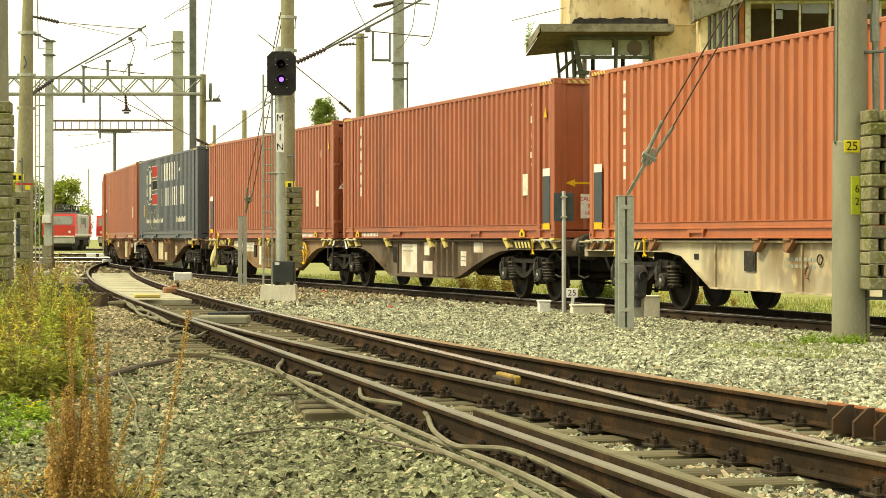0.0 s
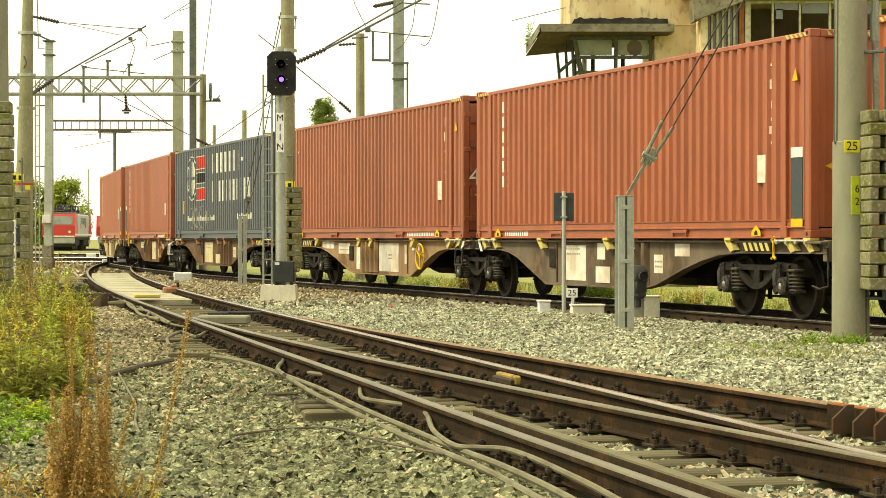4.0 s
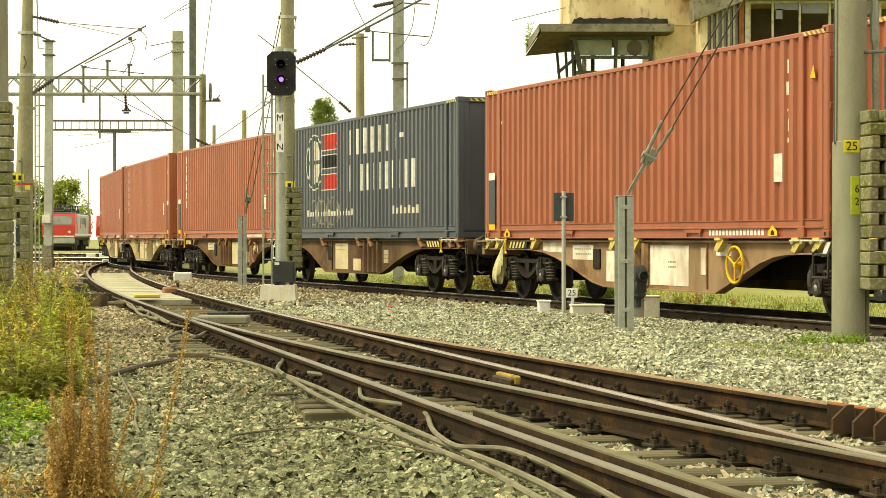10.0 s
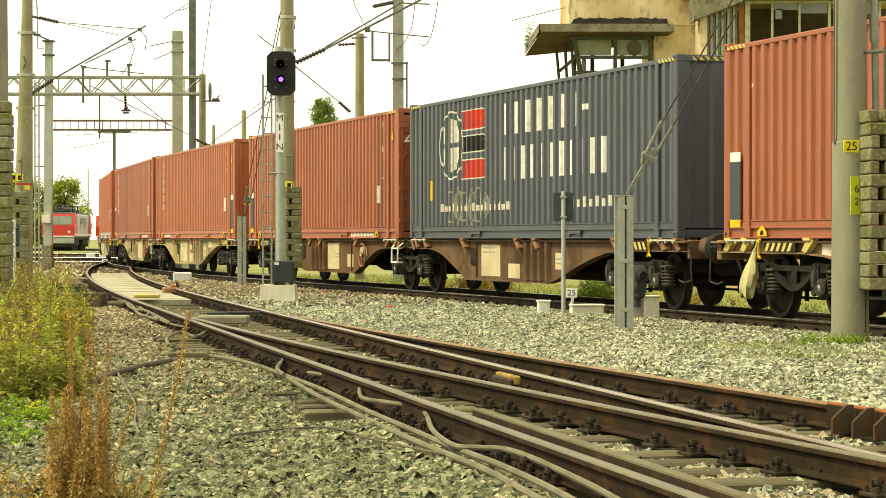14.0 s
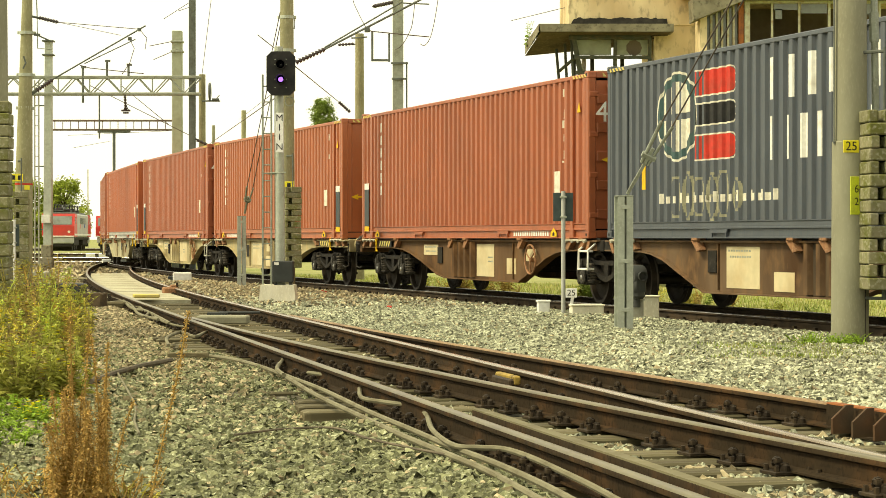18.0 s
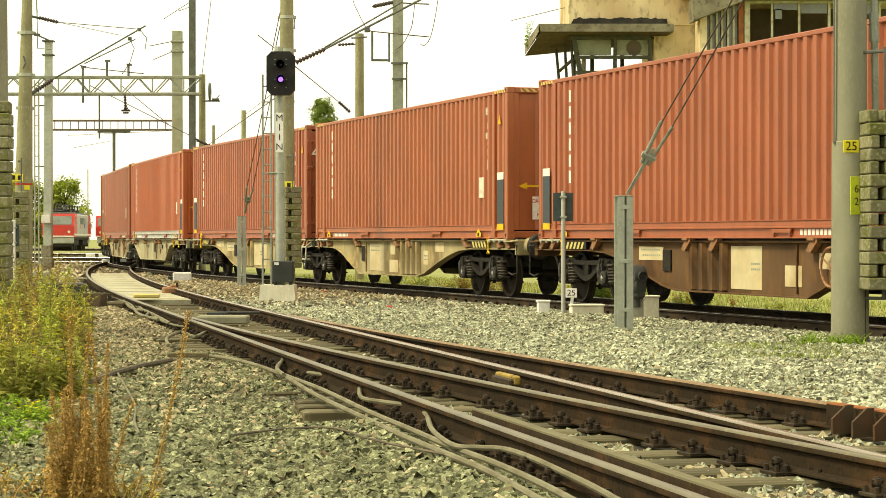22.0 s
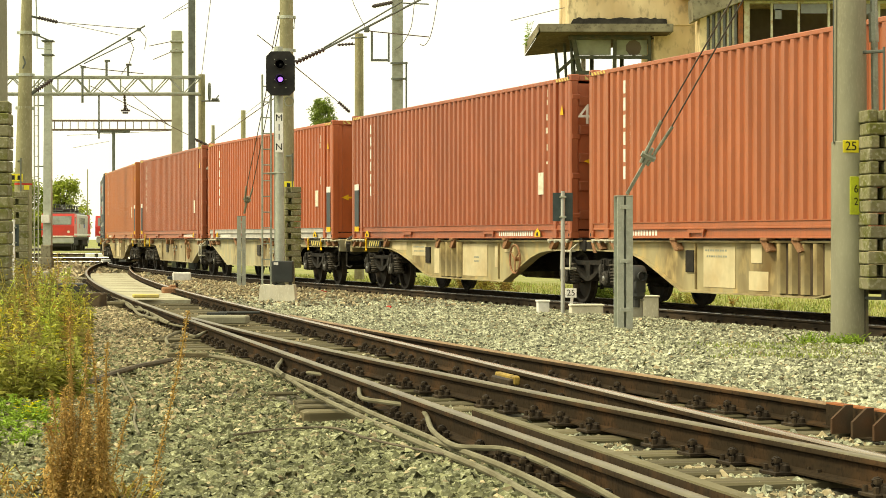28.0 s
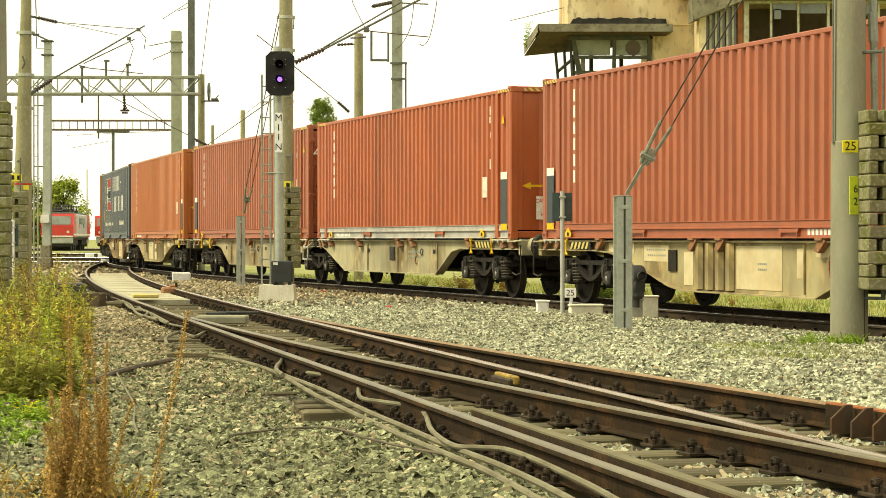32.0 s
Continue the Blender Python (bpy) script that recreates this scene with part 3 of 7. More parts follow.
train_track = thing("train_track", "railway track with dark rails carrying the container train", "railway track", kind="structure")
line = [p for p in TRAIN if p[1] > 3][::2]
rail(line, -G, 0.0, train_track, top=TREAD, web=BLACKRAIL)
rail(line, G, 0.0, train_track, top=TREAD, web=BLACKRAIL)
g = Geo().box((0, 0, -0.1), (2.6, 0.26, 0.2), 0.02)
SLAB = g.mesh("sleeper", TIMBER)
g = Geo()
for s in np.arange(-28, 75, 0.62):
    c = on_line(s)
    h = float(np.interp(s, TRAIN_S, [p[2] for p in TRAIN]))
    if len([o for o in train_track.children if o.name.startswith("sleeper")]) < 160:
        part("sleeper", SLAB, None, train_track, m=pose(c.x, c.y, -0.165, 0, 0, h))
    for e in (-G, G):
        k = (c.x + math.cos(radians(h)) * e, c.y + math.sin(radians(h)) * e)
        g.box((k[0], k[1], -0.155), (0.3, 0.14, 0.03), 0, turned("Z", h))
        for o in (-0.1, 0.1):
            g.box((k[0] + math.cos(radians(h)) * o, k[1] + math.sin(radians(h)) * o, -0.125), (0.05, 0.07, 0.045), 0, turned("Z", h))
tagged(part("rail_fasteners", g, CHAIR, train_track), kind="stuff")

# tracks of the yard beyond
for k, (x, y, h) in enumerate(((-17.4, 104, 62), (-18.5, 124, 66), (-21, 160, 72), (-30, 236, 80))):
    yard = thing("yard_track", "far yard track with bright worn rails", "railway track", kind="structure")
    path = step_path(x + math.sin(radians(h)) * 4, y - math.cos(radians(h)) * 4, h, [(60, 0, 0)], 4)
    for e in (-G, G):
        rail(path, e, 0.02, yard, top=TREAD)
    g = Geo()
    for p in step_path(x + math.sin(radians(h)) * 4, y - math.cos(radians(h)) * 4, h, [(60, 0, 0)], 0.7):
        g.box((p[0], p[1], -0.2), (2.5, 0.25, 0.14), 0, turned("Z", h))
    tagged(part("sleepers", g, TIMBER, yard), kind="stuff")


# ---- the train ----
CL, CW, CH, DECK = 13.716, 2.438, 2.896, 1.155
PITCH, FLAT, DEPTH = 0.278, 0.106, 0.047
# offset of each container behind the first one, along the line
ARTIC, WAGON = 14.543, 29.903
BEHIND = [0.0]
for i in range(11):
    BEHIND.append(BEHIND[-1] + (WAGON - ARTIC if i % 2 == 0 else ARTIC))


def corr(x):
    """Depth of the corrugation at x along a wall, 0 at the outer flats."""
    u = (x + 100 * PITCH) % PITCH
    slope = (PITCH - 2 * FLAT) / 2
    if u < FLAT:
        return 0.0
    if u < FLAT + slope:
        return -DEPTH * (u - FLAT) / slope
    if u < 2 * FLAT + slope:
        return -DEPTH
    return -DEPTH * (1 - (u - 2 * FLAT - slope) / slope)


def breaks(x0, x1):
    slope = (PITCH - 2 * FLAT) / 2
    xs = [x0, x1]
    k = math.floor(x0 / PITCH) - 1
    while k * PITCH < x1 + PITCH:
        xs += [k * PITCH + o for o in (0, FLAT, FLAT + slope, 2 * FLAT + slope)]
        k += 1
    return sorted({round(x, 5) for x in xs if x0 <= x <= x1})


def strip(geo, x0, x1, z0, z1, y=0.0, off=0.0, side=1, slant=0.0):
    """A sheet that follows the corrugation of a side wall from x0 to x1."""
    xs = breaks(x0, x1)
    v = []
    for x in xs:
        v += [(x, side * (y + corr(x) + off), z0), (x + slant, side * (y + corr(x) + off), z1)]
    return geo.add(v, [[2 * i, 2 * i + 2, 2 * i + 3, 2 * i + 1] for i in range(len(xs) - 1)])


def hazard(geo, x0, x1, z0, z1, y, step=0.16):
    """Slanting yellow bars on a board."""
    x = x0
    while x < x1 - step * 0.5:
        geo.prism([(x, z0), (x + step * 0.5, z0), (min(x + step, x1), z1), (min(x + step * 0.5, x1), z1)], y, y + 0.004, 1)
        x += step


CACHE = {}


def keep(key, make, material, smooth=False):
    if key not in CACHE:
        CACHE[key] = make().mesh(key[0], material, smooth)
    return CACHE[key]


WALL_Y = 1.207


def side_wall():
    g = Geo()
    strip(g, -6.74, 6.74, 0.255, 2.81, WALL_Y, 0.0)
    strip(g, -6.74, 6.74, 0.255, 2.81, WALL_Y, -0.004)
    return g


def build_container(doors, colour, label, rail_mat=None, group="containers on the train"):
    """A 45-foot high container; doors: -1 or 1, the end that they close."""
    c = thing("shipping_container", label, "container", group=group)

    def piece(name, key, make, mt=PAINT, m=None, label="", parent=c):
        ob = part(name, keep((name, *key), make, mt), None, parent, label, m=m)
        ob.color = (*colour, 1)
        return ob

    flip = pose(0, 0, 0, 0, 0, 180)
    piece("side_wall", (), side_wall)
    piece("side_wall", (), side_wall, m=flip)
    for sx in (-1, 1):
        for sy in (-1, 1):
            piece("corner_post", (), lambda: Geo().box((0, 0, CH / 2), (0.15, 0.15, CH - 0.2), 0.02), m=pose(sx * (CL / 2 - 0.079), sy * (CW / 2 - 0.078), 0))
            piece("side_post", (), lambda: Geo().box((0, 0, CH / 2), (0.13, 0.06, CH - 0.2), 0.01).box((0, 0, 0.085), (0.19, 0.066, 0.17), 0.01), m=pose(sx * 6.08, sy * (CW / 2 - 0.028), 0))
            for z in (0.059, CH - 0.059):
                cs = piece("corner_casting", (), lambda: Geo().box((0, 0, 0), (0.178, 0.162, 0.118), 0.012), m=pose(sx * (CL / 2 - 0.089), sy * (CW / 2 - 0.081), z))
                # black disc on the face, for the dark inside of the opening
                piece("casting_hole", (), lambda: Geo().lathe([(0.001, 0), (0.03, 0), (0.03, 0.002), (0.001, 0.002)], 10, 1), BLACK, pose(0, sy * 0.0815 - (0.002 if sy < 0 else 0), 0), parent=cs)
    for sy in (-1, 1):
        piece("top_rail", (), lambda: Geo().box((0, 0, 0), (13.38, 0.07, 0.075), 0.012), m=pose(0, sy * (CW / 2 - 0.04), CH - 0.075))
        ob = piece("bottom_rail", (), lambda: Geo().prism([(-0.02, 0.0), (0.05, 0.0), (0.05, 0.014), (0.012, 0.022), (0.012, 0.135), (0.046, 0.145), (0.046, 0.165), (0.03, 0.17), (0.03, 0.24), (0.046, 0.25), (0.046, 0.262), (-0.02, 0.262)], -6.69, 6.69, 0), m=pose(0, sy * (CW / 2 - 0.058), 0.0, 0, 0, 0 if sy > 0 else 180))
        if rail_mat is not None:
            ob.material_slots[0].link, ob.material_slots[0].material = "OBJECT", rail_mat
            tagged(ob, "pale grey repainted bottom rail")
        for x in (-2.6, 2.6):
            piece("lashing_bracket", (), lambda: Geo().prism([(-0.30, 0.115), (0.30, 0.115), (0.26, 0.06), (-0.26, 0.06)], -0.03, 0.006, 1).box((-0.24, -0.01, 0.06), (0.03, 0.03, 0.12), 0.003).box((0.24, -0.01, 0.06), (0.03, 0.03, 0.12), 0.003), m=pose(x, sy * (CW / 2 - 0.008), 0.02))
    piece("roof", (), lambda: roof_geo())
    piece("floor", (), lambda: Geo().box((0, 0, 0.12), (13.3, 2.3, 0.08)), BOGIE)
    # plain end
    e = -doors

    def end_geo():
        g = Geo()
        ys = [-1.08, -0.98, -0.93, -0.62, -0.57, -0.34, -0.29, 0.02, 0.07, 0.30, 0.35, 0.66, 0.71, 0.98, 1.08]
        dd = [0, 0, 0.045, 0.045, 0, 0, 0.045, 0.045, 0, 0, 0.045, 0.045, 0, 0, 0]
        for k in (0.0, 0.004):
            g.add([(-d - k, yy, z) for yy, d in zip(ys, dd) for z in (0.16, 2.79)], [[2 * i, 2 * i + 2, 2 * i + 3, 2 * i + 1] for i in range(len(ys) - 1)])
        return g
    turn = 0 if e > 0 else 180
    piece("end_wall", (), end_geo, m=pose(e * (CL / 2 - 0.03), 0, 0, 0, 0, turn))
    for sx in (-1, 1):
        piece("end_header", (), lambda: Geo().box((0, 0, 0), (0.10, 2.12, 0.11), 0.012), m=pose(sx * (CL / 2 - 0.06), 0, CH - 0.06))
        piece("end_sill", (), lambda: Geo().box((0, 0, 0), (0.10, 2.12, 0.13), 0.012), m=pose(sx * (CL / 2 - 0.06), 0, 0.07))

        def stripe():
            g = Geo()
            hazard(g, -0.95, 0.95, -0.032, 0.032, 0, 0.13)
            return g
        piece("hazard_stripe", ("end",), stripe, FADEDY, pose(sx * (CL / 2 - 0.005), 0, CH - 0.06, 0, 0, -90 if sx > 0 else 90), "yellow and black hazard stripe")

        def stripe2():
            g = Geo()
            hazard(g, -0.33, 0.33, -0.028, 0.028, 0, 0.13)
            return g
        piece("hazard_stripe", ("side",), stripe2, FADEDY, pose(sx * 6.45, CW / 2 - 0.003, CH - 0.075), "yellow and black hazard stripe")

    # doors
    def door_geo():
        g = Geo().box((0, 0, 1.45), (0.05, 1.10, 2.58), 0.008)
        return g
    turn = 0 if doors > 0 else 180
    for sy in (-1, 1):
        dr = piece("door", (), door_geo, m=pose(doors * (CL / 2 - 0.06), sy * 0.555, 0, 0, 0, turn))
        for z in (0.42, 0.92, 1.42, 1.92, 2.42):
            piece("door_rib", (), lambda: Geo().box((0.035, 0, 0), (0.05, 0.98, 0.17), 0.024), m=pose(0, 0, z), parent=dr)
        for o in (-0.25, 0.25):
            piece("lock_rod", (), lambda: Geo().rod((0.085, 0, 0.2), (0.085, 0, 2.72), 0.019).box((0.085, 0, 0.3), (0.05, 0.12, 0.05)).box((0.085, 0, 2.65), (0.05, 0.12, 0.05)).box((0.1, 0.18, 1.15), (0.02, 0.4, 0.04)), m=pose(0, o, 0), parent=dr)
        for z in (0.4, 1.1, 1.8, 2.5):
            piece("hinge", (), lambda: Geo().box((0, 0, 0), (0.05, 0.16, 0.09), 0.01), m=pose(0.04, -sy * 0.56 * (-1 if doors > 0 else 1), z), parent=dr)
    return c


def roof_geo():
    xs, k = [], 0
    x = -6.74
    while x < 6.7:
        xs += [(x, 0), (x + 0.1, 0), (x + 0.13, 0.018), (x + 0.19, 0.018)]
        x += 0.22
    g = Geo()
    return g.add([(x, yy, CH - 0.045 + h) for x, h in xs for yy in (-1.16, 1.16)], [[2 * i, 2 * i + 2, 2 * i + 3, 2 * i + 1] for i in range(len(xs) - 1)])


def mark(c, name, material, bars, label=""):
    """Painted bars (x0, x1, z0, z1) that follow the near wall, in metres from the container's middle and base."""
    whole = Geo()
    for b in bars:
        g = Geo() if name == "letter_bar" else whole
        strip(g, *b[:4], WALL_Y, 0.0025, slant=b[4] if len(b) > 4 else 0.0)
        if name == "letter_bar":
            part(name, g, material, c, label)
    if name != "letter_bar":
        tagged(part(name, whole, material, c, label), kind="stuff" if len(bars) > 1 else "")


def board(c, name, material, x, z, w, h, label="", y=CW / 2 + 0.002):
    return part(name, Geo().box((x, y, z), (w, 0.006, h)), material, c, label)


def letter_bars(x, z, h, w, n, gap):
    """n plain upright bars in a row that stand for lettering; the near side is read towards -x."""
    return [(x - i * (w + gap) - w, x - i * (w + gap), z, z + h) for i in range(n)]


def column_bars(x, z, h, w, n, gap):
    """n pairs of plain bars under one another that stand for lettering set downwards."""
    out = []
    for i in range(n):
        t = z - i * (h + gap)
        out += [(x - w * 0.42, x - w * 0.14, t - h, t), (x + w * 0.14, x + w * 0.42, t - h, t)]
    return out


def end_marks(c, end, arrow=True, plate=True, number=False, low=False):
    """Markings on the end of a container that faces the viewer (-x)."""
    x = -CL / 2 + 0.02 - 0.03
    if arrow:
        up = 0.36 if number and not low else -0.12 if low else 0.0
        g = Geo().prism([(1.0, 1.0 + up), (0.82, 1.07 + up), (0.82, 1.02 + up), (-0.65, 1.02 + up), (-0.65, 0.98 + up), (0.82, 0.98 + up), (0.82, 0.93 + up)], x - (0.062 if number else 0.02), x - (0.058 if number else 0.016), 0)
        part("arrow_mark", g, YELLOW, c, "orange-yellow arrow pointing outwards")
    if plate:
        np_ = part("notice_plate", Geo().box((x - 0.018, 0.50, 0.58), (0.005, 0.42, 0.44)), WHITE, c, "white notice plate with red words")
        for row, z in (("CAUTION", 0.71), ("9'6\"", 0.58), ("HIGH", 0.45)):
            part("red_word", text_mesh(row, 0.10, 0.001, REDMARK), None, np_, m=pose(x - 0.0225, 0.50, z, 0, 0, -90))
    if number:
        me = text_mesh("45", 0.50, 0.002, WHITE)
        part("number_mark", me, None, c, "white number 45", m=pose(x - 0.062, 0.86, 1.24 if low else 2.17, 0, 0, -90))
        part("notice_plate", Geo().box((x - 0.062, 0.66, 1.86 if low else 2.50), (0.005, 0.34, 0.15)), WHITE, c, "white notice plate")
        part("notice_plate", Geo().box((x - 0.062, 0.70, 0.58 if low else 1.10), (0.005, 0.34, 0.1 if low else 0.26)), TANP, c, "white notice plate")


def brown_marks(c, i):
    triton = i in (0, 1, 4, 5, 6, 7, 8, 9)
    if triton:
        mark(c, "letter_bar", WHITE, column_bars(5.25, 2.62, 0.215, 0.34, 6, 0.07), "white upright bar")
    else:
        mark(c, "lettering_mark", WHITE, [(5.9, 6.0, 2.2, 2.25)], "")
    board(c, "data_panel", CREAM, -5.40, 1.00, 0.26, 0.40, "cream data panel", CW / 2 - 0.008)
    chips, q = [], random.Random(70 + i)
    for x in (-5.43, -5.62):
        z = 0.9 if x > -5.5 else 1.35
        while z < 2.62:
            h = q.uniform(0.03, 0.20)
            chips.append((x + q.uniform(-0.012, 0.012), x + q.uniform(0.016, 0.045), z, z + h))
            z += h + q.uniform(0.015, 0.22)
    mark(c, "chipped_marking", CREAM, chips, "chipped pale marking strips")
    for e in (-1, 1):
        near_end = (e < 0) == (i % 2 == 1)
        if near_end:
            board(c, "dark_panel", NAVY, e * 6.47, 0.70, 0.34, 0.86, "dark slate panel", CW / 2 - 0.006)
            board(c, "white_tab", WHITE, e * 6.47, 1.20, 0.34, 0.14, "white tab", CW / 2 - 0.006)
            board(c, "yellow_tab", YELLOW, e * 6.47, 0.22, 0.34, 0.12, "yellow tab", CW / 2 - 0.006)
    part("warning_mark", Geo().prism([(-6.33, 2.2), (-6.49, 2.2), (-6.43, 2.38)], CW / 2 - 0.009, CW / 2 - 0.005, 1), YELLOW, c, "yellow warning triangle")
    for x in (5.6, -5.25):
        lm = part("lifting_mark", Geo().prism([(x - 0.15, 0.03), (x + 0.15, 0.03), (x + 0.14, 0.10), (x, 0.19), (x - 0.14, 0.10)], CW / 2 + 0.001, CW / 2 + 0.004, 1), YELLOW, c, "yellow lifting mark")
        part("dark_spot", Geo().prism([(x - 0.05, 0.045), (x + 0.05, 0.045), (x + 0.05, 0.09), (x, 0.12), (x - 0.05, 0.09)], CW / 2 + 0.004, CW / 2 + 0.006, 1), BLACK, lm)
    for k in range(16 if i % 2 == 0 else 11):
        a = -4.85 + k * 0.115 if i % 2 == 0 else 5.3 - k * 0.115
        board(c, "lettering_bar", WHITE, a, 0.085, 0.075, 0.085, "", CW / 2 - 0.047)


def slate_marks(c):
    mark(c, "letter_bar", WHITE, letter_bars(1.0, 1.98, 0.60, 0.15, 7, 0.44), "white upright bar")
    mark(c, "letter_bar", WHITE, [(-3.14, -2.92, 2.24, 2.34)], "short white bar")
    mark(c, "letter_bar", WHITE, letter_bars(1.0, 1.12, 0.62, 0.125, 11, 0.355), "white upright bar")
    mark(c, "lettering_mark", CREAM, [(4.75 - k * 0.13 - 0.07, 4.75 - k * 0.13, 0.55, 0.66 + 0.05 * (k % 3 == 0)) for k in range(31)], "cream row of small bars")
    mark(c, "lettering_mark", CREAM, [(-2.3 - k * 0.14 - 0.075, -2.3 - k * 0.14, 0.55, 0.68 + 0.05 * (k % 4 == 1)) for k in range(14)], "cream row of small bars")

    def fill(g, x0, x1, lo, hi, n=24):
        xs = sorted(set(breaks(x0, x1)) | {round(x0 + (x1 - x0) * k / n, 5) for k in range(n + 1)})
        v = [p for x in xs for p in ((x, WALL_Y + corr(x) + 0.0025, lo(x)), (x, WALL_Y + corr(x) + 0.0025, hi(x)))]
        g.add(v, [[2 * i, 2 * i + 2, 2 * i + 3, 2 * i + 1] for i in range(len(xs) - 1)])

    def arc(x, r, h):
        return h * math.sqrt(max(0.0, 1 - ((x - 4.1) / r) ** 2))

    mid = 1.91
    for z0, z1, mt, shade in ((2.19, 2.56, REDMARK, "red"), (1.74, 2.05, BLACK, "black"), (1.21, 1.57, REDMARK, "red")):
        m, h = (z0 + z1) / 2, (z1 - z0) / 2
        g = Geo()
        fill(g, 2.06, 3.12, lambda x: m - h * min(1, 0.25 + (x - 2.06) / 0.22), lambda x: m + h * min(1, 0.25 + (x - 2.06) / 0.22), 20)
        part("emblem_panel", g, mt, c, shade + " emblem panel with a pointed end")
        g = Geo()
        for x in (3.18, 3.28, 3.38):
            fill(g, x, x + 0.045, lambda x: z0, lambda x: z1, 2)
        tagged(part("faded_bar", g, mt, c, "faded " + shade + " bars of the emblem"), kind="stuff")
        g = Geo()
        for sg_ in (-1, 1):
            fill(g, 2.04, 3.46, lambda x: m + sg_ * (h * min(1, 0.25 + (x - 2.04) / 0.22) + 0.012) - 0.012, lambda x: m + sg_ * (h * min(1, 0.25 + (x - 2.04) / 0.22) + 0.012) + 0.012, 20)
        part("emblem_line", g, CREAM, c, "thin white emblem outline")
    for name, mt, r1, h1, r0, h0, label in (("emblem_outline", CREAM, 0.74, 0.71, 0.70, 0.672, "thin white outline of the globe"), ("emblem_ring", TEAL, 0.695, 0.667, 0.58, 0.56, "dull teal ring of the globe")):
        g = Geo()
        for sg_ in (-1, 1):
            fill(g, 4.1 - r1, 4.1 + r1, lambda x: mid + min(sg_ * arc(x, r0, h0), sg_ * arc(x, r1, h1)), lambda x: mid + max(sg_ * arc(x, r0, h0), sg_ * arc(x, r1, h1)), 60)
        part(name, g, mt, c, label)
    g = Geo()
    for lo, hi in ((-0.49, -0.39), (-0.29, -0.18), (-0.06, 0.06), (0.18, 0.29), (0.39, 0.49)):
        for sg_ in (-1, 1):
            fill(g, 4.1 + lo, 4.1 + hi, lambda x: mid + min(sg_ * 0.05, sg_ * arc(x, 0.57, 0.55)), lambda x: mid + max(sg_ * 0.05, sg_ * arc(x, 0.57, 0.55)), 8)
    tagged(part("emblem_globe", g, CREAM, c, "white striped globe emblem"), kind="stuff")
    # sprayed outlines of rounded shapes
    spray = []
    for k, (x, w, z0, z1) in enumerate(((4.15, 0.34, 0.34, 0.95), (3.72, 0.30, 0.30, 1.02), (3.30, 0.36, 0.36, 0.92), (2.88, 0.30, 0.28, 0.98), (2.46, 0.34, 0.34, 1.0), (2.05, 0.26, 0.42, 0.88))):
        m = 14
        for j in range(m):
            u = (j + 0.5) / m * 2 - 1
            r = w / 2 * (1 - abs(u) ** 4) ** 0.5
            z = z0 + (z1 - z0) * j / m
            for sg_ in (-1, 1):
                spray.append((x + sg_ * r - 0.022, x + sg_ * r + 0.022, z, z + (z1 - z0) / m))
        spray += [(x - w * 0.36, x + w * 0.36, z1 - 0.02, z1 + 0.02), (x - w * 0.36, x + w * 0.36, z0 - 0.02, z0 + 0.02)]
        if k % 2:
            spray.append((x - w * 0.25, x + w * 0.25, (z0 + z1) / 2, (z0 + z1) / 2 + 0.035))
    mark(c, "sprayed_outline", SPRAY, spray, "faded pale sprayed outlines")
    board(c, "yellow_tab", YELLOW, 5.35, 1.0, 0.14, 0.42, "", CW / 2 - 0.008)


# --- wagon ---
BELLY_A = [(-7.2, 0.96), (-4.55, 0.955), (-3.9, 0.92), (-3.3, 0.83), (-2.6, 0.68), (-2.0, 0.52), (-1.55, 0.41), (-1.05, 0.345), (3.25, 0.335), (4.75, 0.82), (5.2, 0.91), (5.6, 0.945), (7.1, 0.96)]
BELLY_B = [(-7.2, 0.96), (-3.75, 0.955), (-3.25, 0.90), (-2.2, 0.41), (4.6, 0.39), (6.3, 0.90), (6.55, 0.95), (7.1, 0.96)]


def solebar(belly):
    def make():
        g = Geo()
        g.prism([(7.1, 1.09), (-7.2, 1.09)] + belly, 1.04, 1.075, 1)
        g.box((-0.05, 1.09, 1.105), (14.3, 0.14, 0.03), 0.004)
        for (a, za), (b, zb) in zip(belly, belly[1:]):
            g.add([(a, 0.98, za), (b, 0.98, zb), (b, 1.16, zb), (a, 1.16, za), (a, 0.98, za - 0.022), (b, 0.98, zb - 0.022), (b, 1.16, zb - 0.022), (a, 1.16, za - 0.022)],
                  [(0, 1, 2, 3), (7, 6, 5, 4), (0, 4, 5, 1), (3, 2, 6, 7), (0, 3, 7, 4), (1, 5, 6, 2)])
        return g
    return make


def wheel_geo():
    g = Geo()
    for s in (-1, 1):
        w = [(0.06, 0.84), (0.11, 0.83), (0.115, 0.76), (0.16, 0.745), (0.37, 0.725), (0.40, 0.80), (0.455, 0.805), (0.461, 0.72), (0.485, 0.70), (0.485, 0.685), (0.40, 0.675), (0.37, 0.70), (0.16, 0.70), (0.11, 0.66), (0.085, 0.60), (0.08, 0.0)]
        g.lathe([(r, s * d) for r, d in w], 28, 1)
    return g


